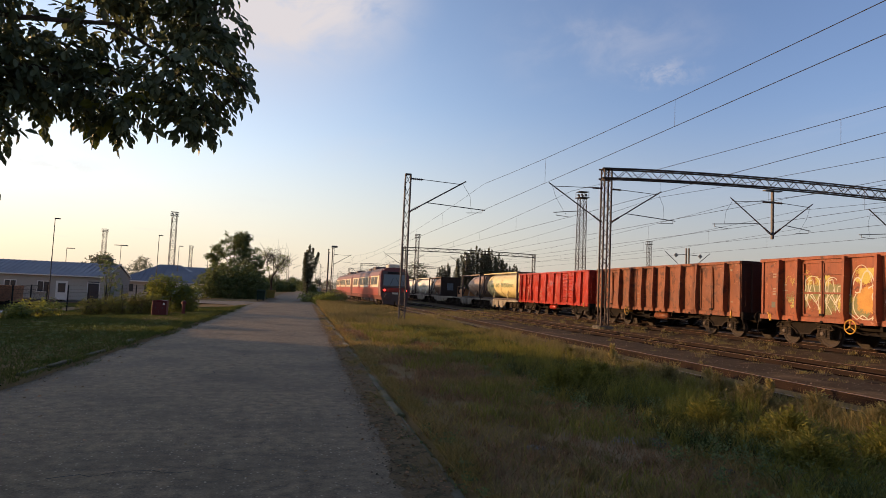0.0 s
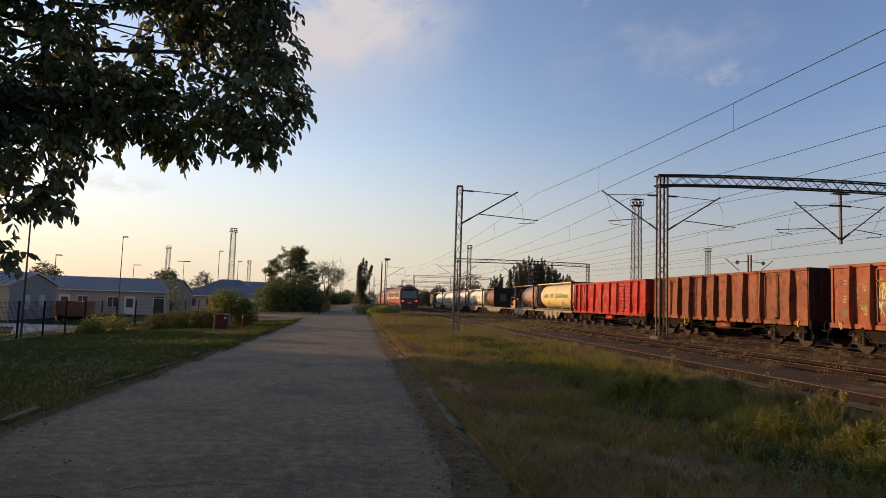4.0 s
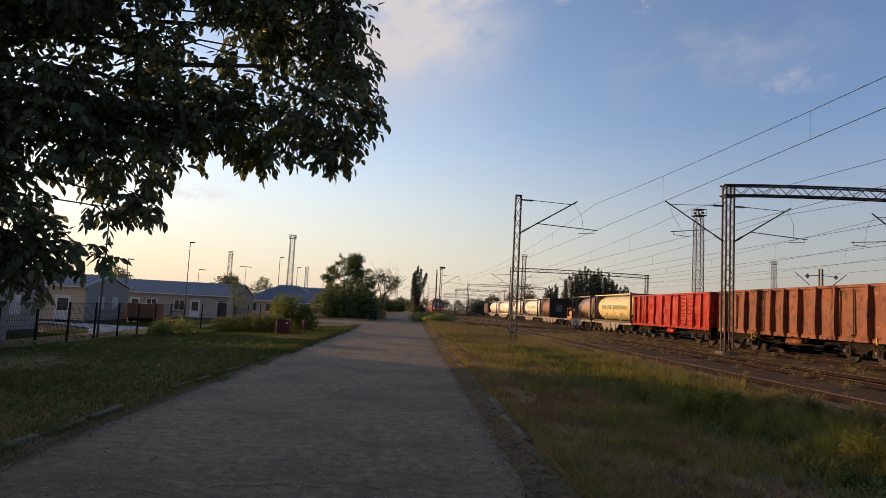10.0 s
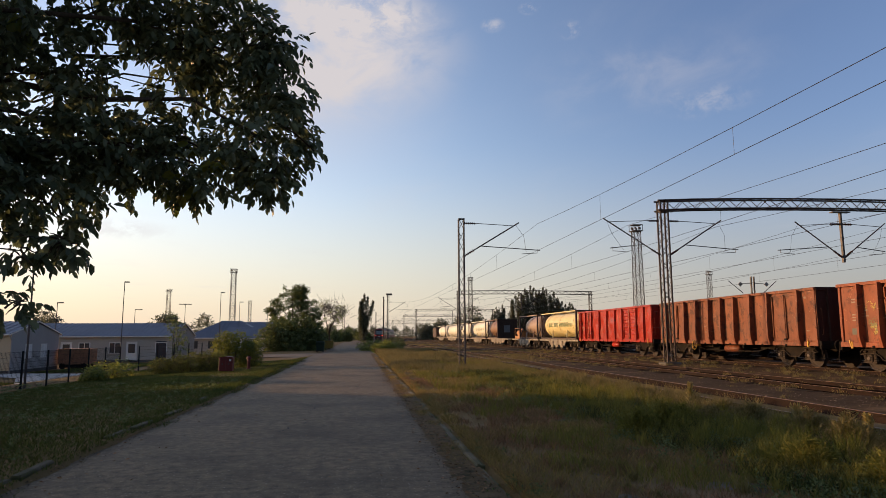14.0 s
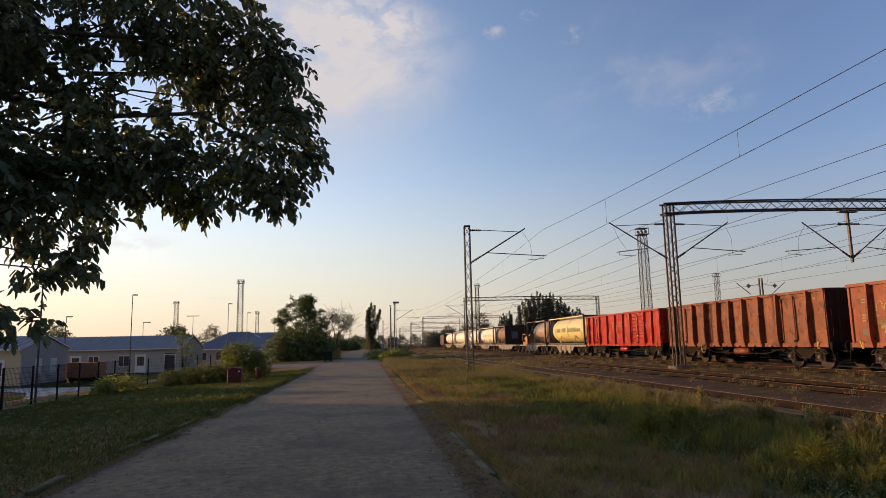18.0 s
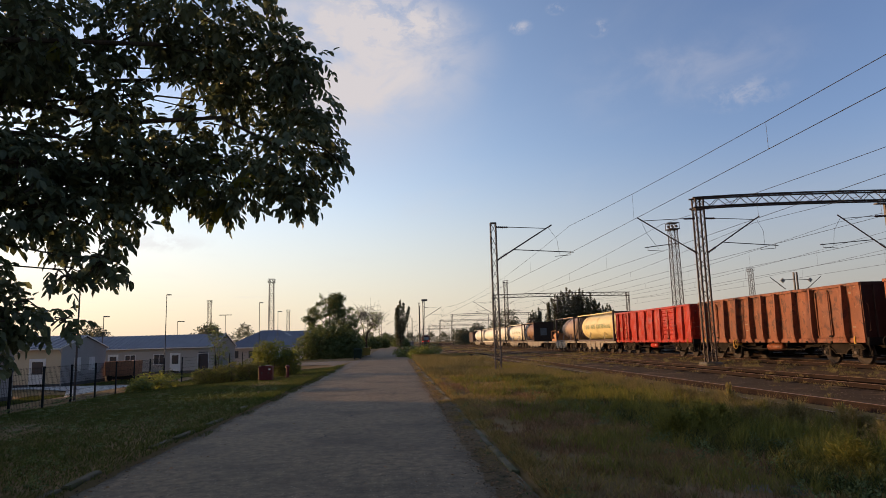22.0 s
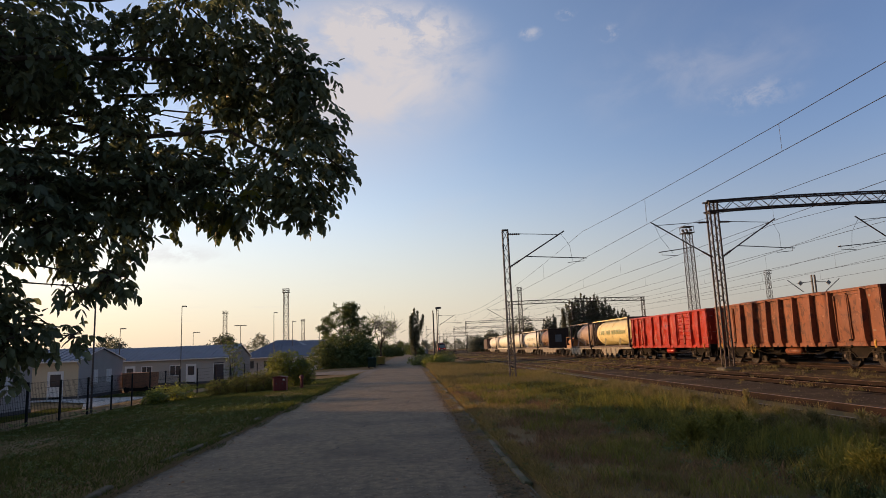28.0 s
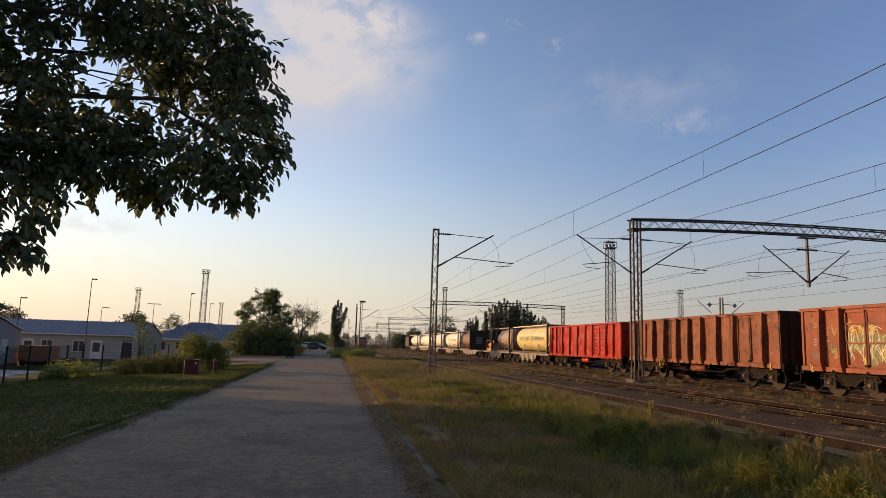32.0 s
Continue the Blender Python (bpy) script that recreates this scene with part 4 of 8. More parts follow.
# ---- graffiti on the orange wagon: spray clouds and white outlines on its side sheet ----
def graffiti():
    W, sd = 1.40, 3
    def on(y, z, off):
        return (-(W - 0.045 + dent(y, z - 0.15, -1, "orange", sd) + off), y, z - 0.15)
    paints = (("yellow_spray", (0.46, 0.36, 0.07), 0.02, 1), ("green_spray", (0.18, 0.17, 0.07), -0.12, 2), ("orange_spray", (0.50, 0.24, 0.045), -0.10, 3))
    zones = ((17.35, 21.35, 1.35, 3.0), (17.35, 21.3, 1.3, 2.55), (17.3, 18.4, 1.4, 2.5))
    for (nm, col, th, k), (ya, yb, za, zb) in zip(paints, zones):
        s = Shape()
        st = 0.017
        ny, nz = int((yb - ya) / st), int((zb - za) / st)
        for i in range(ny):
            for j in range(nz):
                y, z = ya + i * st, za + j * st
                edge = min(i / 28, (ny - i) / 28, j / 20, (nz - j) / 20, 1)
                if noise.noise((y * 1.1 + k * 7, z * 1.5, k * 3.0)) + 0.25 * noise.noise((y * 6, z * 6, k)) + 0.30 * noise.noise((y * 83, z * 87, k)) > th + 0.6 * (1 - edge):
                    o = 0.004 + 0.0015 * k
                    s.add([on(y, z, o), on(y, z + st, o), on(y + st, z + st, o), on(y + st, z, o)], [(0, 1, 2, 3)])
        part("spray_patch", s, mat(nm, col, tuple(c * 0.75 for c in col), 0.7, scale=3, fine=20, bump=0), wag3, nm.replace("_", " ") + " cloud")
    rnd = random.Random(21)
    strokes = []
    def arc(y, z, ry, rz, a0, a1):
        strokes.append([(y + ry * math.cos(radians(a0 + (a1 - a0) * i / 14)), z + rz * math.sin(radians(a0 + (a1 - a0) * i / 14))) for i in range(15)])
    # interlocking outlined letters over the door and the next bay
    for y, z, h in ((20.3, 1.75, 1.0), (19.9, 1.7, 0.9), (19.4, 1.6, 1.05), (19.05, 1.65, 0.95), (18.7, 1.6, 0.8)):
        w = rnd.uniform(0.22, 0.36)
        strokes.append([(y + w, z), (y + w * 0.7, z + h), (y + w * 0.1, z + h * 1.05), (y - w * 0.2, z + h * 0.55), (y + w * 0.5, z + h * 0.45), (y - w * 0.5, z + h * 0.1), (y - w * 0.9, z - 0.1)])
        strokes.append([(y + w * 1.3, z + h * 0.25), (y + w * 0.4, z + h * 0.6), (y - w * 0.4, z + h * 0.2), (y - w * 1.2, z + h * 0.7)])
    arc(19.95, 2.55, 0.32, 0.22, 20, 200)
    arc(19.1, 2.3, 0.30, 0.42, -20, 130)
    arc(17.95, 2.25, 0.42, 0.85, -10, 175)
    arc(17.72, 2.2, 0.28, 0.70, 0, 170)
    arc(17.80, 1.85, 0.45, 0.50, 150, 400)
    arc(18.1, 2.45, 0.16, 0.25, 0, 300)
    strokes.append([(18.4, 1.55), (18.1, 1.35), (17.9, 1.5), (17.6, 1.3), (17.4, 1.6), (17.55, 2.1), (17.4, 2.5), (17.7, 2.35)])
    strokes.append([(17.1, 1.9), (16.9, 2.7), (16.6, 2.9), (16.4, 2.2), (16.8, 2.0), (16.3, 1.7)])
    wp = mat("white_spray_line", (0.54, 0.49, 0.38), (0.38, 0.33, 0.24), 0.7, bump=0)
    for pts in strokes:
        s = Shape()
        fine = []
        for (a, b) in zip(pts, pts[1:]):
            for i in range(4):
                fine.append((a[0] + (b[0] - a[0]) * i / 4, a[1] + (b[1] - a[1]) * i / 4))
        fine.append(pts[-1])
        w = rnd.uniform(0.011, 0.021)
        for i, (y, z) in enumerate(fine):
            p, q = fine[max(i - 1, 0)], fine[min(i + 1, len(fine) - 1)]
            d = math.hypot(q[0] - p[0], q[1] - p[1]) or 1
            ny, nz = -(q[1] - p[1]) / d * w, (q[0] - p[0]) / d * w
            s.v += [on(y + ny, z + nz, 0.013), on(y - ny, z - nz, 0.013)]
        s.f = [(2 * i, 2 * i + 1, 2 * i + 3, 2 * i + 2) for i in range(len(fine) - 1)]
        part("spray_line", s, wp, wag3)
    # stencilled lettering blocks left of the graffiti, as bars
    for i, (y, z, w, h) in enumerate(((21.9, 2.85, 0.34, 0.05), (21.9, 2.75, 0.30, 0.05), (21.95, 1.62, 0.42, 0.22), (21.9, 2.2, 0.2, 0.05), (21.9, 2.1, 0.2, 0.05), (21.9, 2.3, 0.16, 0.05), (21.3, 2.45, 0.12, 0.04), (21.3, 2.25, 0.16, 0.04), (20.9, 1.95, 0.36, 0.04), (20.9, 1.85, 0.3, 0.04), (20.9, 1.75, 0.36, 0.04))):
        part("stencil_bar", plate(y - w, y, z - 0.15, z - 0.15 + h, "orange", sd), mat("dark_stencil", (0.12, 0.12, 0.09), rough=0.7) if i == 2 else FADEDP, wag3)


graffiti()


def handwheel(wagon, y):
    s = Shape().ring_x(-1.54, y, 0.95, 0.22, 0.022)
    for a in (90, 210, 330):
        s.tube((-1.54, y, 0.95), (-1.54, y + 0.22 * math.cos(radians(a)), 0.95 + 0.22 * math.sin(radians(a))), 0.016, 6)
    s.tube((-1.57, y, 0.95), (-1.2, y, 0.95), 0.04, 8)
    part("handwheel", s, YELLOW, wagon, "yellow brake handwheel")


handwheel(wag3, 18.2)
handwheel(wag2, 32.75)
# the brown wagon's end carries faint stencils
for yy, z, x0, x1 in ((23.6, 2.95, -0.3, 0.75), (23.6, 2.4, 0.0, 0.3), (23.6, 2.1, 0.05, 0.35)):
    part("stencil_bar", Shape().box(x0, x1, yy - 0.075, yy - 0.06, z, z + 0.12), mat("faint_stencil", (0.16, 0.13, 0.12), rough=0.8), wag2)

# ---- overhead line ----
CONTACT, MESSENGER = 6.05, 7.45


def lattice_column(parent, name, base, h, w0, w1, material, steps=None, depth=None, label="", split=False, leg=0.05, lace=0.018, cross=False):
    """A four-legged lattice column, tapering from w0 to w1; depth is its width along the track."""
    x, y, z = base
    d0, d1 = (depth or w0), (depth or w1)
    corner = lambda k, sx, sy: Vector((x + sx * (w0 + (w1 - w0) * k) / 2, y + sy * (d0 + (d1 - d0) * k) / 2, z + h * k))
    col = part(name, Shape().box(x - w0 / 2 - 0.06, x + w0 / 2 + 0.06, y - d0 / 2 - 0.06, y + d0 / 2 + 0.06, z - 0.03, z + 0.03), material, parent, label)
    for sx, sy in ((-1, -1), (1, -1), (1, 1), (-1, 1)):
        part("leg", Shape().beam(corner(0, sx, sy), corner(1, sx, sy), leg, leg), material, col)
    steps = steps or int(h / 0.55)
    s = Shape()
    for i in range(steps):
        a, b = i / steps, (i + 1) / steps
        for (p, q) in (((-1, -1), (1, -1)), ((1, -1), (1, 1)), ((1, 1), (-1, 1)), ((-1, 1), (-1, -1))):
            p, q = (p, q) if i % 2 else (q, p)
            if split:
                part("lacing_bar", Shape().beam(corner(a, *p), corner(b, *q), lace, lace), material, col)
            else:
                s.beam(corner(a, *p), corner(b, *q), lace, lace)
                if cross:
                    s.beam(corner(a, *q), corner(b, *p), lace, lace)
                    s.beam(corner(b, *q), corner(b, *p), lace, lace)
    if not split:
        part("lacing", s, material, col)
    return col


def insulator(parent, p, q, r=0.07):
    p, q = Vector(p), Vector(q)
    s = Shape()
    for i in range(6):
        a, b = p.lerp(q, i / 6), p.lerp(q, (i + 0.55) / 6)
        s.tube(a, b, r, 10, r * 0.55)
    s.tube(p, q, r * 0.45, 6)
    part("insulator", s, PORCELAIN, parent)


def cantilever(parent, mx, y, sx, arm, reg, foot_z=5.88, tip_z=7.76, reg_z=6.22):
    """Top tie, raking tube and registration arm at a mast's face mx, towards sx; arm and reg say how far the tube's tip and the lower arm reach."""
    foot, tip = Vector((mx, y, foot_z)), Vector((mx + sx * arm, y, tip_z))
    d = (tip - foot).normalized()
    br = part("bracket", Shape().path([foot + d * 0.62, tip + d * 0.12], 0.035, 8), STEEL, parent)
    insulator(br, foot, foot + d * 0.62)
    tie0 = Vector((mx, y, tip_z - 0.02))
    part("top_tie", Shape().path([tie0 + Vector((sx * 0.6, 0, 0)), tip - d * 0.22], 0.018, 6), STEEL, br)
    insulator(br, tie0, tie0 + Vector((sx * 0.6, 0, -0.01)))
    mid = foot.lerp(tip, 0.30)
    end = Vector((mx + sx * reg, y, reg_z))
    part("registration_tube", Shape().path([mid, end], 0.024, 6), STEEL, br)
    part("steady_arm", Shape().path([end + Vector((-sx * 0.15, 0, 0.06)), end + Vector((-sx * 0.15, 0, -0.14)), end + Vector((-sx * 1.0, 0, -0.20))], 0.016, 6), STEEL, br)
    part("dropper", Shape().path([tip - d * 0.1, (tip + end) / 2 + Vector((-sx * 0.25, 0, 0)), end + Vector((-sx * 0.75, 0, -0.1))], 0.008, 4), WIRE, br)


def catenary_mast(x, y, h, sx, reach, label="slim lattice overhead-line mast with a bracket arm", arm=True, base_z=0.0):
    t = thing("catenary_mast", (0, 0, base_z), label, "mast", "overhead line masts")
    lattice_column(t, "column", (x, y, 0), h, 0.29, 0.27, STEEL, depth=0.20, split=y < 40, leg=0.055, lace=0.024)
    part("footing", Shape().box(x - 0.35, x + 0.35, y - 0.35, y + 0.35, -0.3, 0.14, 0.04), CONCRETE, t)
    part("cap", Shape().box(x - 0.16, x + 0.16, y - 0.13, y + 0.13, h - 0.02, h + 0.04), STEEL, t)
    if arm:
        cantilever(t, x + sx * 0.17, y, sx, 2.8, reach, 5.72, 7.44, 6.05)
    return t


def gantry(y, x0, x1, h, hang, label="steel lattice gantry across the tracks with hanging brackets"):
    t = thing("catenary_gantry", (0, 0, 0), label, "gantry", "overhead line gantries")
    for x in (x0, x1):
        lattice_column(t, "column", (x, y, 0.2), h - 0.2, 0.42, 0.42, STEELR, depth=0.40, steps=22, split=y < 40, leg=0.07, lace=0.026)
        part("head_plate", Shape().box(x - 0.27, x + 0.27, y - 0.27, y + 0.27, h - 0.64, h - 0.60).box(x - 0.27, x + 0.27, y - 0.27, y + 0.27, h - 0.04, h), STEELR, t)
        part("footing", Shape().box(x - 0.45, x + 0.45, y - 0.45, y + 0.45, -0.3, 0.22, 0.05), CONCRETE, t)
    zb, zt, d = h - 0.56, h - 0.03, 0.24
    up = lambda x: (0.30 if y < 40 else 0.10) * math.sin(math.pi * min(max((x - x0) / (x1 - x0), 0), 1)) ** 0.7
    s = Shape()
    for dy in (-d, d):
        for z in (zb, zt):
            s.path([(x, y + dy, z + up(x)) for x in [x0 - 0.35 + (x1 - x0 + 0.7) * i / 12 for i in range(13)]], 0.048, 4)
    beam = part("truss_beam", s, STEELR, t)
    faces = [Shape() for i in range(4)]
    k = int((x1 - x0) / 0.6)
    for i in range(k):
        a, b = x0 + (x1 - x0) * i / k, x0 + (x1 - x0) * (i + 1) / k
        for n, dy in enumerate((-d, d)):
            p, q = (zb + up(a), zt + up(b)) if i % 2 else (zt + up(a), zb + up(b))
            if y < 40:
                part("lacing_bar", Shape().beam((a, y + dy, p), (b, y + dy, q), 0.03, 0.03), STEELR, beam)
            else:
                faces[n].beam((a, y + dy, p), (b, y + dy, q), 0.03, 0.03)
        e = d if i % 2 else -d
        faces[2].beam((a, y - e, zt + up(a)), (b, y + e, zt + up(b)), 0.02, 0.02)
        faces[3].beam((a, y - e, zb + up(a)), (b, y + e, zb + up(b)), 0.02, 0.02)
    for sh in faces:
        if sh.v:
            part("lacing", sh, STEELR, beam)
    cantilever(t, x0 - 0.25, y, -1, 3.02, 2.8)
    cantilever(t, x0 + 0.3, y, 1, 2.95, 3.95)
    for hx, (l, r) in hang:
        p = part("hanging_post", Shape().box(hx - 0.055, hx + 0.055, y - 0.07, y + 0.07, 5.58, zb + 0.16, 0.0).box(hx - 0.55, hx + 0.55, y - 0.14, y + 0.14, zb + 0.1, zb + 0.16), STEEL, t)
        cantilever(p, hx - 0.1, y, -1, 2.6, l)
        cantilever(p, hx + 0.1, y, 1, 2.55, r)
    return t


GY = (33.1, 105.0, 184.0, 234.0, 310.0, 390.0)
HANG = ((26.65, (3.85, 2.5)), (36.2, (3.4, 2.5)))
gantry(GY[0], 16.1, 40.5, 8.85, HANG)
gantry(GY[1], 16.1, 38.6, 8.9, ((26.65, (3.85, 2.5)),))
gantry(GY[2], 16.1, 38.6, 9.1, ((26.65, (3.85, 2.5)),))
for yy in GY[3:]:
    gantry(yy, 16.1, 38.6, 9.0, ())
catenary_mast(5.05, 33.1, 7.62, 1, 4.0)
catenary_mast(4.9, 112.0, 8.6, 1, 4.0, "lattice overhead-line mast with a lamp head")
for yy in (190.0, 262.0, 335.0):
    catenary_mast(4.9, yy, 8.4, 1, 4.0)


def wires():
    spans = [-39.0, 33.1, 112.0, 190.0, 262.0, 335.0, 420.0]
    gsp = [-39.0] + list(GY)
    for x, sp in ((TRACKS[0], spans), (TRACKS[1], gsp), (TRACKS[2], gsp), (TRACKS[3], gsp), (TRACKS[4], gsp), (TRACKS[5], gsp)):
        t = thing("overhead_wire", (0, 0, 0), "thin dark contact and carrier wires above a track", "wire", "overhead wires")
        for i, (a, b) in enumerate(zip(sp, sp[1:])):
            xa, xb = x + (0.25 if i % 2 else -0.25), x + (-0.25 if i % 2 else 0.25)
            pts = [(x + (xa - x) + (xb - xa) * k / 12, a + (b - a) * k / 12, CONTACT) for k in range(13)]
            part("contact_wire", Shape().path(pts, 0.009, 4), WIRE, t)
            sag = 0.95
            cur = lambda k: MESSENGER - sag * (1 - (2 * k - 1) ** 2)
            part("carrier_wire", Shape().path([(xa + (xb - xa) * k / 16, a + (b - a) * k / 16, cur(k / 16)) for k in range(17)], 0.009, 4), WIRE, t)
            for k in range(1, 8):
                u = k / 8
                p = (xa + (xb - xa) * u, a + (b - a) * u)
                part("dropper_wire", Shape().path([(*p, CONTACT), (*p, cur(u))], 0.005, 3), WIRE, t)


wires()


# ---- tank containers on flat wagons ----
CREAM = mat("cream_tank_paint", (0.76, 0.72, 0.60), (0.64, 0.59, 0.46), 0.5, scale=0.6, fine=6, bump=0.1, spots=(0.34, 0.27, 0.17), spot=(0.60, 0.78), stretch=(1, 1, 0.35))
TYELLOW = mat("yellow_tank_paint", (0.66, 0.54, 0.25), (0.56, 0.45, 0.20), 0.45, scale=0.6, fine=6, bump=0.1, spots=(0.40, 0.28, 0.09), spot=(0.62, 0.8), stretch=(1, 1, 0.35))
TBROWN = mat("brown_tank_cladding", (0.24, 0.13, 0.07), (0.17, 0.095, 0.055), 0.5, scale=0.6, fine=8)
TSTEEL = mat("dull_steel_tank", (0.36, 0.24, 0.155), (0.24, 0.155, 0.105), 0.5, metal=0.1, scale=0.7, fine=8)
TORANGE = mat("orange_brown_paint", (0.42, 0.19, 0.06), (0.30, 0.13, 0.05), 0.6)
FRAMEW = mat("grey_white_chassis", (0.25, 0.215, 0.16), (0.14, 0.115, 0.085), 0.7, scale=1, fine=10, spots=(0.12, 0.075, 0.045), spot=(0.50, 0.66), spot_scale=1.6)
FRAMED = mat("dark_container_frame", (0.05, 0.035, 0.03), (0.08, 0.05, 0.04), 0.7)
GREENP = mat("green_lettering", (0.05, 0.16, 0.06), rough=0.6)


def flat_wagon(y0, y1, paint_mat, label):
    wg = thing("flat_wagon", (TRACKS[2], 0, 0.16), label, "freight wagon", "freight train")
    s = Shape()
    for sx in (-1, 1):
        prof = [(y0, 1.10), (y1, 1.10), (y1, 0.96), (y1 - 3.1, 0.94), (y1 - 3.5, 0.58), (y0 + 3.5, 0.58), (y0 + 3.1, 0.94), (y0, 0.96)]
        ring = lambda x: [(x, a, z) for a, z in prof]
        sh = Shape().loft([ring(sx * 1.28), ring(sx * 1.34)] if sx > 0 else [ring(sx * 1.34), ring(sx * 1.28)])
        part("side_beam", sh, paint_mat, wg)
    part("deck", Shape().box(-1.27, 1.27, y0, y1, 0.98, 1.08), UNDER, wg)
    for ye, d in ((y0, -1), (y1, 1)):
        buffers(wg, ye, d)
        bogie(wg, ye - d * 1.5)
    for k in (0.38, 0.5, 0.62):
        yy = y0 + (y1 - y0) * k
        part("locker", Shape().box(-1.39, -1.1, yy - 0.35, yy + 0.35, 0.42, 0.98, 0.02), paint_mat, wg)
    return wg


def tank_container(y0, y1, tank_mat, frame_mat, label, writing=None, end_panel=None, cone=False):
    """A tank in an open box frame, standing on its flat wagon."""
    t = thing("tank_container", (TRACKS[2], 0, 1.265), label, "tank container", "tank containers")
    W, H = 1.24, 2.42
    for yy in (y0 + 0.07, y1 - 0.07):
        for sx in (-1, 1):
            part("corner_post", Shape().box(sx * W - 0.07, sx * W + 0.07, yy - 0.07, yy + 0.07, 0, H, 0.012), frame_mat, t)
        s = Shape().box(-W, W, yy - 0.06, yy + 0.06, H - 0.13, H).box(-W, W, yy - 0.06, yy + 0.06, 0, 0.14)
        s.beam((-W, yy, 0.1), (-0.5, yy, H - 0.1), 0.07).beam((W, yy, 0.1), (0.5, yy, H - 0.1), 0.07)
        part("end_frame", s, frame_mat, t)
    for sx in (-1, 1):
        part("bottom_rail", Shape().box(sx * W - 0.05, sx * W + 0.05, y0, y1, 0.02, 0.14), frame_mat, t)
        part("top_rail", Shape().box(sx * W - 0.04, sx * W + 0.04, y0, y1, H - 0.09, H - 0.01), tank_mat, t)
    a, b = y0 + 0.25, y1 - 0.25
    R = 1.08
    prof = [(a, 0.05), (a + 0.06, R * 0.55), (a + 0.2, R * 0.88), (a + 0.42, R)]
    n = 8
    prof += [(a + 0.42 + (b - a - 0.84) * i / n, R) for i in range(1, n)]
    prof += [(b - 0.42, R), (b - 0.2, R * 0.88), (b - 0.06, R * 0.55), (b, 0.05)]
    if cone:
        prof = prof[:9] + [(b - 2.2, R), (b - 0.5, R * 0.72), (b - 0.2, R * 0.55), (b, 0.05)]
    part("tank", Shape().lathe_y(prof, 0, 1.26, 36), tank_mat, t, smooth=True)
    for k in (0.12, 0.5, 0.88) if not cone else (0.12, 0.5):
        yy = a + (b - a) * k
        s = Shape().lathe_y([(yy - 0.05, R - 0.01), (yy - 0.05, R + 0.02), (yy + 0.05, R + 0.02), (yy + 0.05, R - 0.01)], 0, 1.26, 36)
        part("tank_band", s, tank_mat, t)
    for k in (0.3, 0.72):
        yy = a + (b - a) * k
        for sx in (-1, 1):
            part("saddle", Shape().beam((sx * W, yy - 0.55, 0.12), (sx * 0.95, yy + 0.1, 0.75), 0.1, 0.16), tank_mat, t)
    part("walkway", Shape().box(-0.35, 0.35, y0 + 0.1, y1 - 0.1, H - 0.06, H - 0.02), FRAMEW, t)
    part("manlid", Shape().lathe_z([(H - 0.2, 0.28), (H + 0.0, 0.28), (H + 0.03, 0.2), (H + 0.04, 0.02)], 0, (a + b) / 2, 14), TSTEEL, t)
    if end_panel:
        part("end_panel", Shape().box(-W, W, y0 - 0.03, y0 + 0.03, 0.05, H - 0.02), end_panel, t)
        part("end_plate", Shape().box(-0.45, 0.35, y0 - 0.045, y0 - 0.031, 0.75, 1.65, 0.0), mat("grey_plate", (0.12, 0.12, 0.12), rough=0.5), t, "grey square plate")
    if writing:
        # maker's name drawn as plain pairs of upright bars along the tank
        w0, w1, hh, zc = writing
        rr = R + 0.022
        g0, g1 = math.asin((zc - 1.26) / R), math.asin((zc + hh - 1.26) / R)
        arc = [(-rr * math.cos(g0 + (g1 - g0) * i / 4), 1.26 + rr * math.sin(g0 + (g1 - g0) * i / 4)) for i in range(5)]
        letters = [i for i in range(17) if i not in (3, 7)]
        step = (w1 - w0) / 17
        for i in letters:
            lo = arc if i < 14 else arc[:4]
            yy = w1 - (i + 1) * step
            for q in (0.10, 0.56):
                s = Shape().loft([[(x, yy + step * k, z) for x, z in (lo if i >= 14 else arc)] for k in (q, q + 0.17)], caps=False, closed=False)
                part("name_bar", s, GREENP, t)
    return t


FW = "grey-white flat wagon carrying a tank container"
for a, b in ((51.45, 62.6), (63.1, 74.2), (74.8, 89.0), (89.6, 102.4), (103.0, 113.9), (114.5, 131.0), (131.6, 146.2)):
    flat_wagon(a, b, FRAMEW, FW)
tank_container(51.9, 62.1, TYELLOW, FRAMED, "yellow tank container with green name bars", (53.4, 60.3, 0.38, 1.10))
tank_container(63.5, 70.7, TSTEEL, FRAMED, "dull steel silo tank container in a dark frame", cone=True)
tank_container(82.1, 88.3, TBROWN, FRAMED, "brown-clad tank container with a dark brown end panel", None, mat("dark_brown_panel", (0.052, 0.032, 0.022), (0.036, 0.024, 0.018), 0.8, spec=0.1))
tank_container(90.0, 101.5, CREAM, FRAMED, "cream tank container with green name bars", (92.5, 98.6, 0.38, 1.10))
tank_container(103.9, 113.4, CREAM, FRAMED, "cream tank container on a grey flat wagon")
tank_container(115.2, 130.2, CREAM, CREAM, "weathered cream tank container on its flat wagon")
tank_container(132.8, 145.6, CREAM, FRAMED, "cream tank container at the far end of the row")
crate = thing("pump_unit", (TRACKS[2], 0, 1.265), "orange-brown pump set on the flat wagon's deck", "machinery")
part("skid", Shape().box(-1.15, 1.1, 70.9, 73.4, 0, 0.30, 0.03), TORANGE, crate)
part("cabinet", Shape().box(-1.1, 0.2, 71.2, 72.2, 0.30, 0.85, 0.05), TORANGE, crate)
part("blower", Shape().lathe_y([(72.2, 0.05), (72.22, 0.30), (73.0, 0.30), (73.05, 0.05)], -0.75, 0.62, 14), TORANGE, crate)
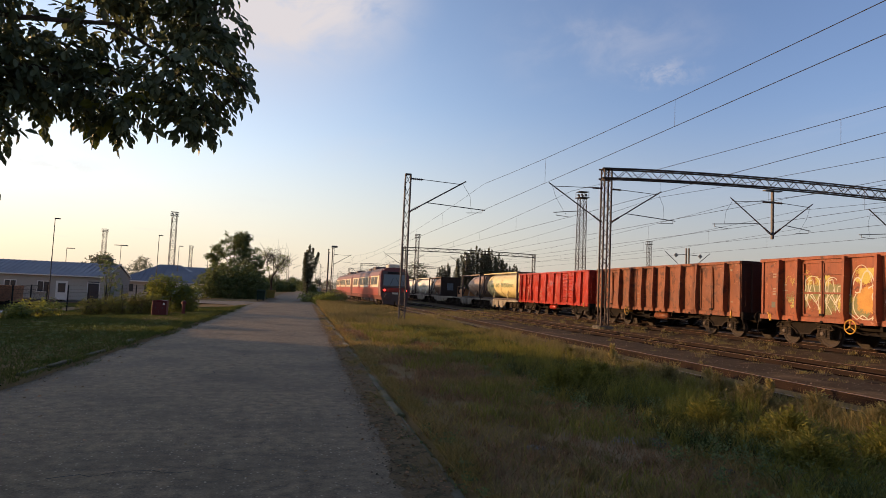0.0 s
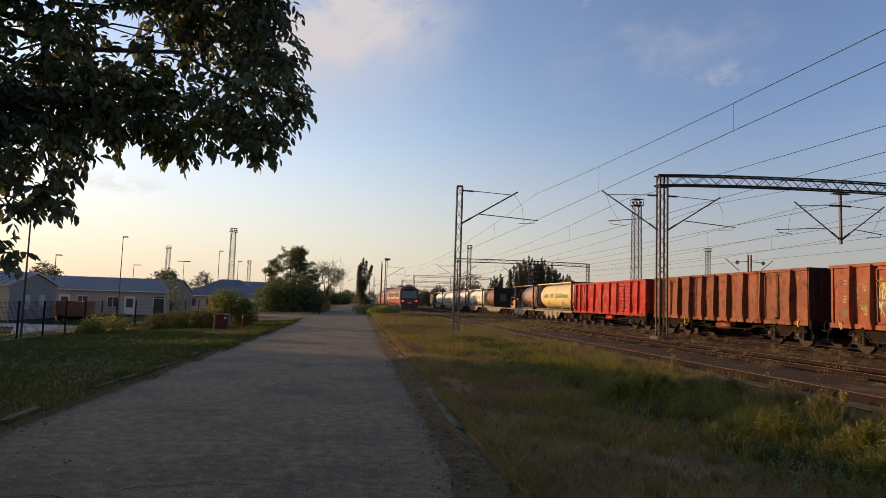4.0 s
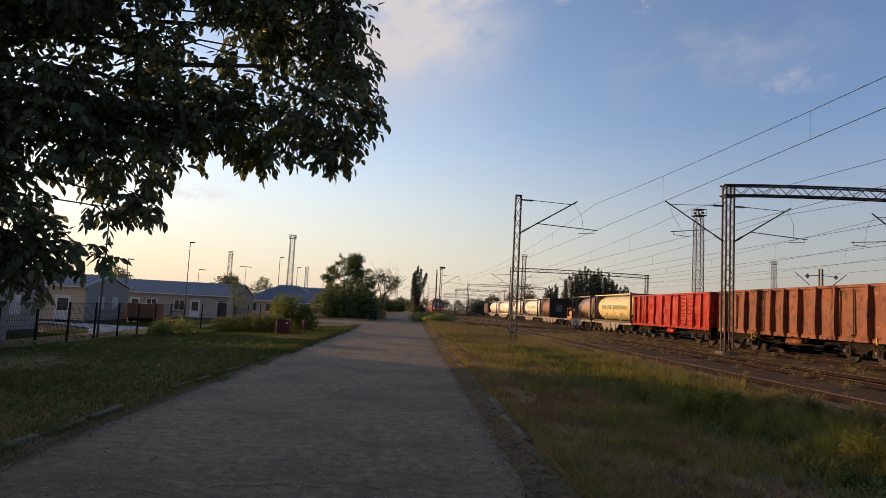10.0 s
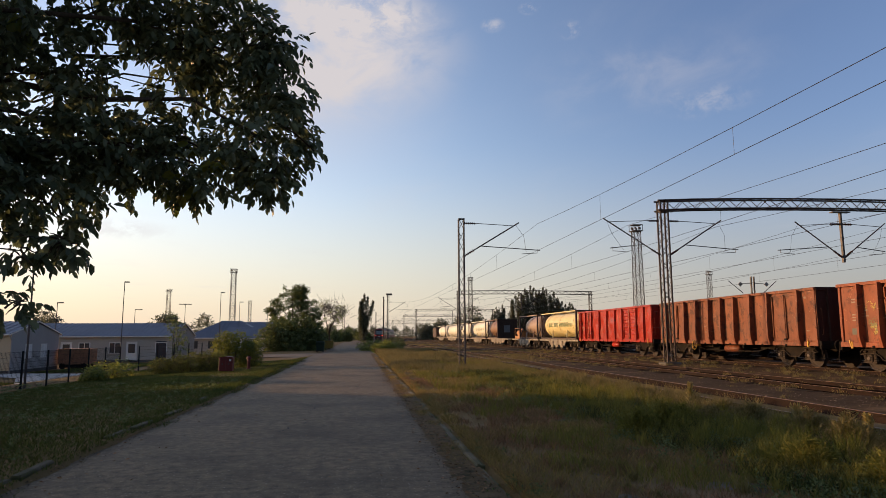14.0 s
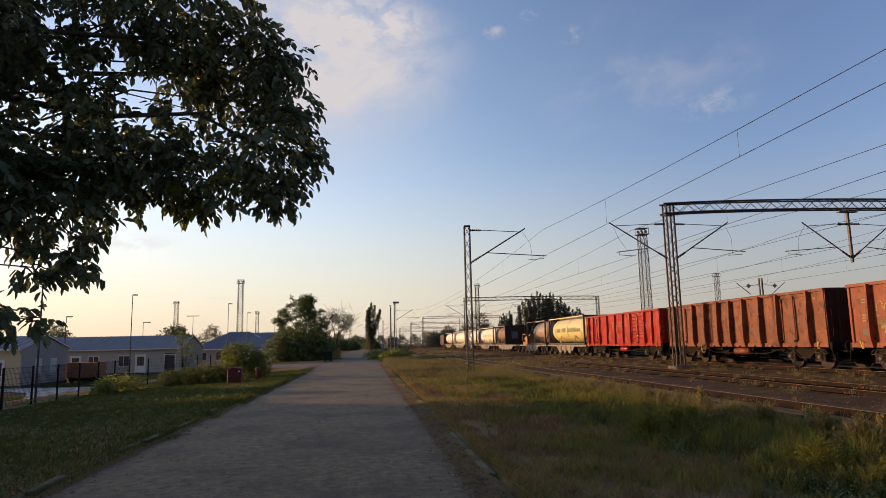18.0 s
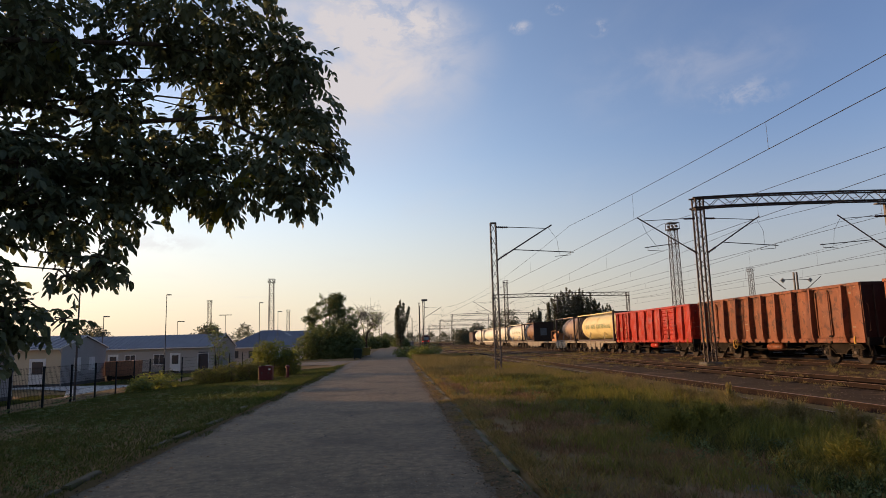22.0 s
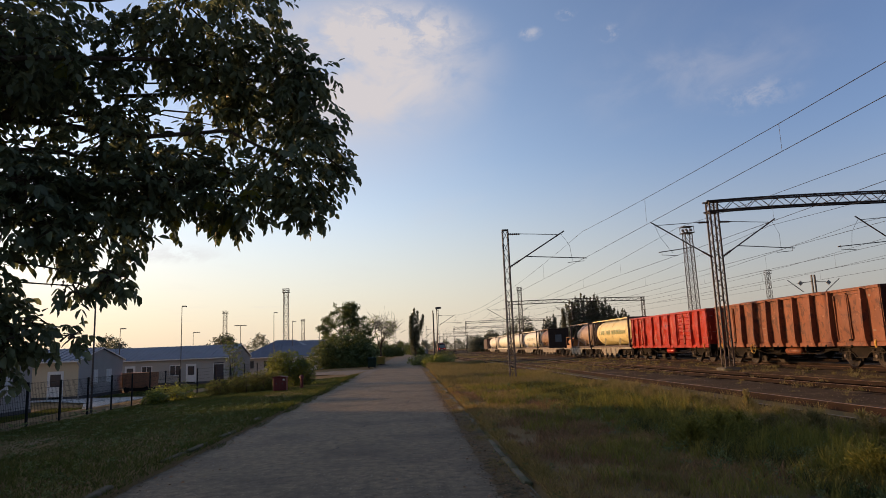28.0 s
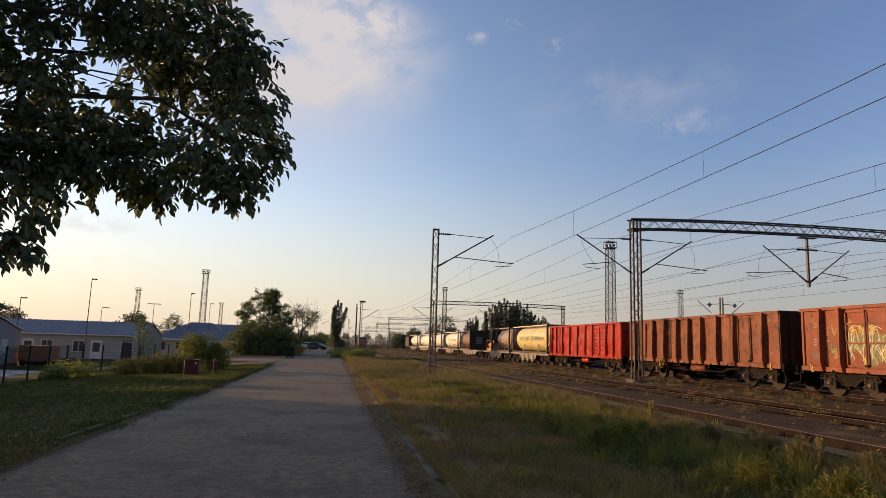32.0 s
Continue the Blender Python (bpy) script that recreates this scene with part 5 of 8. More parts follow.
part("pipe", Shape().path([(-0.8, 70.9, 0.9), (-0.8, 71.6, 1.05), (-0.8, 72.4, 0.95)], 0.10, 10), TORANGE, crate)
part("railing", Shape().path([(-1.15, 71.0, 0.3), (-1.15, 71.0, 1.15), (-1.15, 73.3, 1.15), (-1.15, 73.3, 0.3)], 0.03), TORANGE, crate)
cab = thing("brake_van", (TRACKS[2], 0, 0.15), "dark goods van at the tail of the row", "freight wagon", "freight train")
part("body", Shape().box(-1.4, 1.4, 147.0, 153.6, 1.1, 3.3, 0.06), mat("dark_van_paint", (0.05, 0.03, 0.028), (0.08, 0.045, 0.035), 0.8), cab)
bogie(cab, 148.6); bogie(cab, 152.0)

# ---- two-car diesel railcar ----
CARRED = mat("railcar_red", (0.30, 0.036, 0.022), (0.24, 0.030, 0.020), 0.4, scale=0.8, fine=6, bump=0.05)
MAROON = mat("maroon_end_paint", (0.160, 0.040, 0.030), (0.120, 0.034, 0.027), 0.5, bump=0.05)
CARDARK = mat("railcar_dark_grey", (0.085, 0.062, 0.055), (0.105, 0.078, 0.068), 0.6, bump=0.05, spec=0.12)
CARROOF = mat("railcar_roof_maroon_grey", (0.13, 0.085, 0.075), (0.10, 0.068, 0.06), 0.6, bump=0.1)
CARWHITE = mat("railcar_stripe", (0.62, 0.56, 0.46), rough=0.45, bump=0)
CARGLASS = mat("dark_tinted_window", (0.025, 0.026, 0.028), rough=0.35, spec=0.2, bump=0)
CARWIN = mat("railcar_window_band", (0.68, 0.55, 0.36), (0.58, 0.46, 0.30), 0.45, bump=0)
GLASS = glass("tinted_glass")
TAIL = mat("red_tail_lamp", (1.0, 0.03, 0.02), (0.9, 0.02, 0.02), 0.3, emit=5.0, bump=0)


def make_railcar(y, label):
    rc = thing("railcar", (TRACKS[0], y, 0.165), label, "train")
    W = 1.5
    prof = [(0.55, 1.36), (0.95, 1.47), (1.75, W), (2.9, 1.47), (3.35, 1.33), (3.62, 1.0), (3.75, 0.5), (3.78, 0.0)]
    half = lambda z: float(np.interp(z, [p[0] for p in prof], [p[1] for p in prof]))
    back = lambda z: max(0.0, (z - 1.3)) * 0.42      # rake of the end above the waist
    LEN = 27.4

    def section(y, shrink=1.0, rake=0.0):
        pts = [(w * shrink, z) for z, w in prof]
        ring = [(x, y + rake * back(z), z) for x, z in pts] + [(-x, y + rake * back(z), z) for x, z in pts[-2::-1]]
        return ring

    for k in range(2):
        o = 0 if k == 0 else LEN + 0.45
        r0, r1 = (1, 0) if k == 0 else (0, -1)
        e0, e1 = (0.93 if k == 0 else 1.0), (1.0 if k == 0 else 0.93)
        sh = Shape().loft([section(o, e0, r0), section(o + 0.25, 0.5 + e0 / 2, r0), section(o + 0.8, 1, r0), section(o + LEN - 0.8, 1, r1), section(o + LEN - 0.25, 0.5 + e1 / 2, r1), section(o + LEN, e1, r1)])
        body = part("car_body", sh, MAROON, rc, smooth=False)
        for sx in (-1, 1):
            def band(name, z0, z1, material, a=o + 1.3, b=o + LEN - 1.3, out=0.012, lab=""):
                p = [(half(z) + out, z) for z in (z0, (z0 + z1) / 2, z1)] + [(half(z) - 0.02, z) for z in (z1, z0)]
                s = Shape().loft([[(sx * x, y, z) for x, z in (p if sx < 0 else p[::-1])] for y in (a, b)])
                return part(name, s, material, body, lab)
            band("lower_panel", 0.95, 1.72, CARRED)
            band("stripe", 1.76, 1.84, CARWHITE)
            band("window_band", 1.88, 2.92, CARWIN)
            band("cant_rail", 2.95, 3.2, MAROON)
            n = 9
            for i in range(n):
                a = o + 2.0 + (LEN - 4.0) * i / n + 0.2
                if i in (2, 6):
                    band("door", 0.7, 2.95, CARRED, a, a + 1.5, 0.03, "red sliding door")
                    band("door_glass", 1.95, 2.8, CARGLASS, a + 0.2, a + 0.65, 0.036)
                    band("door_glass", 1.95, 2.8, CARGLASS, a + 0.85, a + 1.3, 0.036)
                else:
                    band("window", 2.02, 2.82, CARGLASS, a, a + (LEN - 4.0) / n - 0.4, 0.024)
            for i, (a, b, z0) in enumerate(((3.6, 5.0, 0.35), (6.0, 8.2, 0.3), (9.4, 11.6, 0.35), (12.6, 15.0, 0.3), (16.2, 17.2, 0.35))):
                part("equipment_box", Shape().box(*sorted((sx * 0.8, sx * 1.32)), o + a, o + b, z0, 0.6, 0.04), CARDARK, body)
        part("roof", Shape().loft([[(x, y, z) for x, z in ((-1.34, 3.36), (-1.0, 3.66), (-0.5, 3.79), (0, 3.82), (0.5, 3.79), (1.0, 3.66), (1.34, 3.36))] for y in (o + 1.4, o + LEN - 1.4)]), CARROOF, body)
        for a, b, w, h in ((1.2, 2.6, 0.6, 4.08), (8.0, 10.6, 0.95, 4.05), (14.0, 15.6, 0.7, 4.02)):
            part("roof_unit", Shape().box(-w, w, o + a, o + b, 3.7, h, 0.08), CARWHITE if a < 1.5 and k == 0 else CARROOF, body, "pale roof cooling unit" if a < 1.5 and k == 0 else "")
        part("exhaust", Shape().tube((0.5, o + 5, 3.7), (0.5, o + 5, 4.15), 0.09), CARDARK, body)
        bogie(rc, o + 3.4, 1.9, 0.0); bogie(rc, o + LEN - 3.4, 1.9, 0.0)
    part("gangway_bellows", Shape().box(-1.2, 1.2, LEN, LEN + 0.45, 0.8, 3.5), BLACKP, rc)
    # rear end: raked windscreen, red corner pillars, lamps, bumper, route bar
    f = lambda z: back(z)
    s = Shape()
    for z0, z1, w0, w1 in ((1.95, 3.05, 1.16, 1.06),):
        s.add([(-w0, f(z0) - 0.012, z0), (w0, f(z0) - 0.012, z0), (w1, f(z1) - 0.012, z1), (-w1, f(z1) - 0.012, z1),
               (-w0, f(z0) + 0.02, z0), (w0, f(z0) + 0.02, z0), (w1, f(z1) + 0.02, z1), (-w1, f(z1) + 0.02, z1)],
              [(0, 1, 2, 3), (7, 6, 5, 4), (0, 4, 5, 1), (1, 5, 6, 2), (2, 6, 7, 3), (3, 7, 4, 0)])
    part("windscreen", s, glass("grey_windscreen", (0.16, 0.18, 0.17)), rc, "large raked windscreen")
    for sx in (-1, 1):
        part("corner_pillar", Shape().path([(sx * 1.36, 0.02, 0.95), (sx * 1.38, f(1.75) + 0.05, 1.75), (sx * 1.33, f(2.9) + 0.1, 2.9), (sx * 1.2, f(3.4) + 0.12, 3.4)], 0.13, 8), MAROON, rc, "maroon corner pillar")
        part("lamp_housing", Shape().box(sx * 1.02 - 0.24, sx * 1.02 + 0.24, -0.05, 0.1, 1.38, 1.62, 0.03), CARRED, rc)
        part("tail_lamp", Shape().lathe_y([(-0.09, 0.02), (-0.085, 0.10), (-0.04, 0.12)], sx * 1.05, 1.5, 14), TAIL, rc, "lit red tail lamp")
        part("buffer", Shape().lathe_y([(-0.42, 0.2), (-0.38, 0.22), (-0.36, 0.08), (0.05, 0.1)], sx * 0.87, 0.9, 12), CARDARK, rc)
        part("snow_plough", Shape().box(*sorted((sx * 0.1, sx * 1.2)), -0.12, 0.0, 0.12, 0.45, 0.02), CARDARK, rc)
        part("wiper", Shape().beam((sx * 0.5, f(2.0) - 0.03, 2.0), (sx * 0.15, f(2.7) - 0.03, 2.7), 0.02), BLACKP, rc)
    part("end_skirt", Shape().box(-1.28, 1.28, -0.025, 0.06, 0.42, 1.28, 0.03), CARDARK, rc, "dark grey end skirt")
    part("end_mask", Shape().add([(-1.27, f(1.78) - 0.006, 1.78), (1.27, f(1.78) - 0.006, 1.78), (1.16, f(3.36) - 0.006, 3.36), (-1.16, f(3.36) - 0.006, 3.36),
                                  (-1.27, f(1.78) + 0.03, 1.78), (1.27, f(1.78) + 0.03, 1.78), (1.16, f(3.36) + 0.03, 3.36), (-1.16, f(3.36) + 0.03, 3.36)],
                                 [(0, 1, 2, 3), (7, 6, 5, 4), (0, 4, 5, 1), (1, 5, 6, 2), (2, 6, 7, 3), (3, 7, 4, 0)]), CARDARK, rc, "dark grey mask round the windscreen")
    part("nose_panel", Shape().box(-0.76, 0.76, -0.03, 0.05, 1.35, 1.72, 0.02), CARRED, rc)
    part("number_plate", Shape().box(-0.28, 0.28, -0.045, -0.031, 1.12, 1.3), CARWHITE, rc, "pale plate with a plain bar")
    part("display", Shape().box(-0.7, 0.7, f(3.15) - 0.02, f(3.15) + 0.1, 3.12, 3.32), BLACKP, rc)
    return rc


railcar = make_railcar(63, "red and grey two-car diesel railcar with lit red tail lamps")


# ---- bird ----
def make_bird():
    b = thing("bird", (-40, 10, 20), "small dark bird in flight", "bird")
    dark = mat("bird_feathers", (0.035, 0.033, 0.035), (0.06, 0.055, 0.05), 0.8, bump=0)
    part("body", Shape().lathe_y([(-0.17, 0.01), (-0.08, 0.045), (0.02, 0.06), (0.10, 0.045), (0.14, 0.035), (0.18, 0.03), (0.21, 0.005)], 0, 0, 12), dark, b, smooth=True)
    part("tail", Shape().loft([[(-0.02, -0.13, 0), (0.02, -0.13, 0), (0.02, -0.13, 0.012), (-0.02, -0.13, 0.012)], [(-0.07, -0.30, 0), (0.07, -0.30, 0), (0.07, -0.30, 0.008), (-0.07, -0.30, 0.008)]]), dark, b)
    wings = []
    for sx in (-1, 1):
        s = Shape().loft([[(sx * 0.03, -0.08, 0.0), (sx * 0.03, 0.09, 0.0), (sx * 0.03, 0.09, 0.02), (sx * 0.03, -0.08, 0.015)],
                          [(sx * 0.2, -0.10, 0.0), (sx * 0.2, 0.11, 0.0), (sx * 0.2, 0.11, 0.015), (sx * 0.2, -0.10, 0.01)],
                          [(sx * 0.40, -0.12, 0.0), (sx * 0.40, -0.04, 0.0), (sx * 0.40, -0.04, 0.006), (sx * 0.40, -0.12, 0.006)]])
        w = part("wing", s, dark, b)
        wings.append((sx, w))
    return b, wings


bird, bird_wings = make_bird()

# ---- leaves, trees and shrubs ----
def leaf_mesh(name, P, D, U, length, width, material):
    """Leaves folded along the midrib: P stems, D the way they point, U their upper side."""
    n = len(P)
    D = D / np.linalg.norm(D, axis=1, keepdims=True)
    S = np.cross(D, U)
    S /= np.linalg.norm(S, axis=1, keepdims=True) + 1e-9
    U = np.cross(S, D)
    l, w = length[:, None], width[:, None]
    V = np.stack([P, P + D * l * 0.30 + S * w + U * w * 0.35, P + D * l * 0.72 + S * w * 0.88 + U * w * 0.25 - U * l * 0.05, P + D * l - U * l * 0.15,
                  P + D * l * 0.72 - S * w * 0.88 + U * w * 0.25 - U * l * 0.05, P + D * l * 0.30 - S * w + U * w * 0.35], axis=1)
    me = bpy.data.meshes.new(name)
    me.vertices.add(n * 6)
    me.vertices.foreach_set("co", V.reshape(-1).astype(np.float32))
    quad = np.array([0, 1, 2, 3, 0, 3, 4, 5])
    idx = (np.arange(n)[:, None] * 6 + quad[None, :]).reshape(-1)
    me.loops.add(n * 8)
    me.loops.foreach_set("vertex_index", idx.astype(np.int32))
    me.polygons.add(n * 2)
    me.polygons.foreach_set("loop_start", np.arange(0, n * 8, 4, dtype=np.int32))
    me.materials.append(material)
    me.update(calc_edges=True)
    return me


def sprays(rng, C, R, count, leaflets, ln, droop=0.5, shell=0.35, share=None):
    """Leaf sprays scattered in ellipsoids with centres C and radii R."""
    C, R = np.array(C, float), np.array(R, float)
    which = rng.choice(len(C), count, p=np.array(share) / sum(share)) if share else rng.integers(0, len(C), count)
    d = rng.normal(size=(count, 3))
    d /= np.linalg.norm(d, axis=1, keepdims=True)
    r = rng.random(count) ** shell
    base = C[which] + d * R[which] * r[:, None]
    out = d * 0.8 + rng.normal(size=(count, 3)) * 0.45
    out[:, 2] -= droop
    out /= np.linalg.norm(out, axis=1, keepdims=True)
    k = leaflets
    B = np.repeat(base, k, axis=0)
    O = np.repeat(out, k, axis=0)
    j = np.tile(np.arange(k), count)
    side = np.cross(O, np.array([0, 0, 1.0]) + rng.normal(size=(len(O), 3)) * 0.15)
    side /= np.linalg.norm(side, axis=1, keepdims=True) + 1e-9
    sg = np.where(j % 2 == 0, 1.0, -1.0)[:, None]
    along = (j // 2 / max(1, (k - 1) / 2))[:, None]
    P = B + O * along * ln * 1.5
    D = O * 0.55 + side * sg * np.where(j == k - 1, 0.0, 1.0)[:, None] + rng.normal(size=O.shape) * 0.22
    D[:, 2] -= droop * 0.9
    U = np.array([0, 0, 1.0]) + rng.normal(size=O.shape) * 0.45
    L = ln * rng.uniform(0.7, 1.25, len(P))
    return P, D, U, L, L * rng.uniform(0.20, 0.29, len(P))


def limb(rnd, a, b, r0, r1, bend=0.25, n=7):
    a, b = Vector(a), Vector(b)
    off = Vector((rnd.uniform(-1, 1), rnd.uniform(-1, 1), rnd.uniform(0.2, 1))) * bend * (b - a).length * 0.4
    pts = [a.lerp(b, i / n) + off * math.sin(math.pi * i / n) + Vector((rnd.uniform(-1, 1), rnd.uniform(-1, 1), rnd.uniform(-1, 1))) * 0.03 * (b - a).length * (0 < i < n) for i in range(n + 1)]
    return pts


def walnut_tree():
    """The big tree over the lane: trunk on the lawn, limbs reaching out over the asphalt."""
    rnd, rng = random.Random(11), np.random.default_rng(11)
    t = thing("walnut_tree", (0, 0, 0), "spreading walnut tree with dark drooping leaves over the lane", "tree")
    root, fork = (-8.6, 6.6, -0.3), (-8.2, 6.8, 2.6)
    part("trunk", Shape().path([root, (-8.55, 6.62, 0.2), (-8.4, 6.7, 1.4), fork], 0.42, 12, 0.26), BARK, t)
    tips = (((-1.35, 8.55, 4.05), 0.62), ((-1.75, 8.6, 5.15), 0.72), ((-1.25, 8.45, 3.6), 0.35), ((-2.15, 8.65, 3.75), 0.55), ((-2.75, 8.7, 3.95), 0.55), ((-3.2, 8.4, 3.8), 0.70),
            ((-3.5, 7.9, 3.15), 0.55), ((-4.1, 7.5, 3.5), 0.66), ((-4.4, 7.4, 2.35), 0.5), ((-5.3, 7.0, 2.15), 0.75), ((-2.3, 8.1, 6.1), 0.95), ((-4.2, 7.4, 5.2), 0.8),
            ((-5.8, 6.6, 4.0), 0.8), ((-5.0, 8.8, 5.6), 0.85), ((-2.35, 8.4, 5.1), 0.5), ((-3.1, 8.2, 5.45), 0.5), ((-2.3, 8.5, 4.55), 0.34),
            ((-3.14, 7.6, 2.62), 0.22), ((-3.4, 7.4, 2.5), 0.18), ((-4.3, 7.5, 1.80), 0.38), ((-4.8, 7.4, 1.62), 0.40), ((-5.5, 7.3, 1.6), 0.5), ((-3.45, 7.5, 2.0), 0.13), ((-4.0, 7.5, 2.0), 0.35), ((-5.0, 7.3, 3.0), 0.6), ((-5.7, 7.6, 3.3), 0.7), ((-5.4, 7.7, 4.6), 0.75), ((-5.0, 7.3, 2.75), 0.55), ((-4.35, 7.3, 2.8), 0.45), ((-5.3, 7.2, 2.1), 0.5), ((-4.75, 7.2, 2.1), 0.45), ((-5.6, 7.3, 2.75), 0.55), ((-3.7, 7.5, 3.15), 0.32), ((-1.2, 8.5, 4.7), 0.38), ((-1.3, 8.5, 5.25), 0.42), ((-3.9, 7.4, 3.55), 0.45), ((-3.3, 8.4, 4.7), 0.30))
    C, R, w8 = [], [], []
    for k, (tip, r) in enumerate(tips):
        start = fork if k % 3 else (-8.1, 6.8, 2.9)
        pts = limb(rnd, start, tip, 0.1, 0.02, 0.42, 9)
        part("limb", Shape().path(pts, 0.085 if r > 0.45 else 0.03, 7, 0.014 if r > 0.45 else 0.006), BARK, t)
        C.append(tip); R.append((r, r, r * 0.85)); w8.append((1.25 if tip[0] > -3.7 else 0.85 if tip[0] > -4.5 else 1.2) * r * r)
        mid = Vector(start).lerp(Vector(tip), 0.70) + Vector((0, 0, 0.35))
        if mid.x < -2.6:
            C.append(mid); R.append((r * 0.95, r * 0.9, r * 0.75)); w8.append((0.30 if mid.x > -4.8 else 0.6) * r * r)
        for i in range(9):
            a = Vector(tip) + Vector((rnd.gauss(0, r * .3), rnd.gauss(0, r * .3), rnd.gauss(0, r * .3)))
            b = Vector(tip) + Vector((rnd.uniform(-.75, .75), rnd.uniform(-.75, .75), rnd.uniform(-.9, .6))) * r
            part("twig", Shape().path(limb(rnd, a, b, 0, 0, 0.4, 4), 0.012, 4, 0.004), BARK, t)
    P, D, U, L, Wd = sprays(rng, C, R, 5700, 7, 0.118, 0.55, share=w8)
    part("foliage", leaf_mesh("foliage", P, D, U, L, Wd, LEAF), LEAF, t, "dark green drooping leaves")
    P, D, U, L, Wd = sprays(rng, [(-2.0, 8.5, 3.55), (-2.7, 8.5, 3.5), (-4.6, 7.2, 4.2), (-3.8, 7.9, 5.4)], [(0.5, 0.4, 0.25)] * 2 + [(0.6, 0.6, 0.5)] * 2, 26, 6, 0.14, 0.5)
    part("yellow_foliage", leaf_mesh("yellow_foliage", P, D, U, L, Wd, LEAFY), LEAFY, t, "yellowing leaves")
    # the rest of the crown, above and behind the lane's edge; unseen parts added for shade
    C2 = [(-7.5, 5.0, 5.5), (-8.5, 8.5, 5.2), (-6.0, 4.5, 6.8), (-9.5, 6.0, 4.5), (-7.2, 7.2, 7.2), (-5.0, 6.2, 7.0), (-10.0, 7.5, 3.6), (-7.4, 8.2, 2.6), (-6.6, 7.4, 1.9), (-8.6, 3.4, 3.6), (-9.5, 1.0, 4.2), (-8.6, -0.6, 4.6), (-7.3, 9.6, 3.4), (-8.2, 11.4, 3.4), (-9.4, 12.8, 3.6), (-8.4, 10.4, 5.2), (-6.4, 8.6, 5.6)]
    P, D, U, L, Wd = sprays(rng, C2, [(1.5, 1.4, 1.1)] * 7 + [(0.9, 0.9, 0.8)] * 2 + [(1.5, 1.5, 1.1)] * 3 + [(1.3, 1.3, 1.2)] * 5, 1900, 6, 0.17, 0.5)
    part("upper_shade_foliage", leaf_mesh("upper_shade_foliage", P, D, U, L, Wd, LEAF), LEAF, t)
    return t


walnut_tree()


def shrub(name, at, blobs, count, ln, material, label, category="shrub", stems=8, group="", kind="", extra=None, seed=1):
    rnd, rng = random.Random(seed), np.random.default_rng(seed)
    t = thing(name, at, label, category, group, kind)
    C, R = [b[:3] for b in blobs], [b[3:] if len(b) > 4 else (b[3],) * 3 for b in blobs]
    P, D, U, L, Wd = sprays(rng, C, R, count, 5, ln, 0.25)
    part("foliage", leaf_mesh("foliage", P, D, U, L, Wd * 1.3, material), material, t)
    if extra:
        P, D, U, L, Wd = sprays(rng, C, R, count // 4, 4, ln, 0.2, 0.15)
        part("light_foliage", leaf_mesh("light_foliage", P, D, U, L, Wd * 1.3, extra), extra, t)
    s = Shape()
    for i in range(stems):
        c, r = Vector(rnd.choice(C)), rnd.choice(R)
        s.path(limb(rnd, (c.x * 0.6 + rnd.uniform(-.3, .3), c.y * 0.6 + rnd.uniform(-.3, .3), -0.1), c + Vector((rnd.gauss(0, r[0] * .4), rnd.gauss(0, r[1] * .4), r[2] * 0.5)), 0, 0, 0.2, 4), 0.03, 5, 0.008)
    part("stem", s, BARK, t)
    return t


def far_tree(name, at, h, blobs, count, ln, material, label, trunk_r=0.22, fork=0.35, seed=1, group="", twigs=0, clumps=0, droop=0.2, boughs=12):
    rnd, rng = random.Random(seed), np.random.default_rng(seed)
    t = thing(name, at, label, "tree", group)
    C, R = [b[:3] for b in blobs], [b[3:] if len(b) > 4 else (b[3],) * 3 for b in blobs]
    if clumps:
        # leaves sit in loose clumps near the ends of the boughs, with sky between them
        C2, R2 = [], []
        for i in range(clumps):
            c, r = rnd.choice(list(zip(C, R)))
            d = Vector((rnd.gauss(0, 1), rnd.gauss(0, 1), rnd.gauss(0, 1))).normalized() * rnd.uniform(0.45, 1.1)
            k = rnd.uniform(0.16, 0.40)
            C2.append((c[0] + d.x * r[0], c[1] + d.y * r[1], c[2] + d.z * r[2])); R2.append((k * 1.2, k * 1.2, k))
    part("trunk", Shape().path([(0, 0, -0.3), (0.05, 0, h * fork * 0.5), (0, 0.05, h * fork)], trunk_r, 8, trunk_r * 0.7), BARK, t)
    for c in C[:boughs]:
        part("limb", Shape().path(limb(rnd, (0, 0, h * fork * 0.9), c, 0, 0, 0.15, 5), trunk_r * 0.4, 6, 0.03), BARK, t)
    if count:
        P, D, U, L, Wd = sprays(rng, *((C2, R2) if clumps else (C, R)), count, 4, ln, droop, 0.5)
        part("crown", leaf_mesh("crown", P, D, U, L, Wd * 1.6, material), material, t)
    if twigs:
        s = Shape()
        for i in range(twigs):
            c, r = Vector(rnd.choice(C)), rnd.choice(R)
            a = c + Vector((rnd.gauss(0, r[0] * .3), rnd.gauss(0, r[1] * .3), rnd.gauss(-r[2] * .3, r[2] * .3)))
            b = a + Vector((rnd.gauss(0, r[0] * .5), rnd.gauss(0, r[1] * .4), abs(rnd.gauss(r[2] * .5, r[2] * .4))))
            s.path(limb(rnd, a, b, 0, 0, 0.3, 4), 0.022, 4, 0.007)
        part("twig_mass", s, BARK, t)
    return t


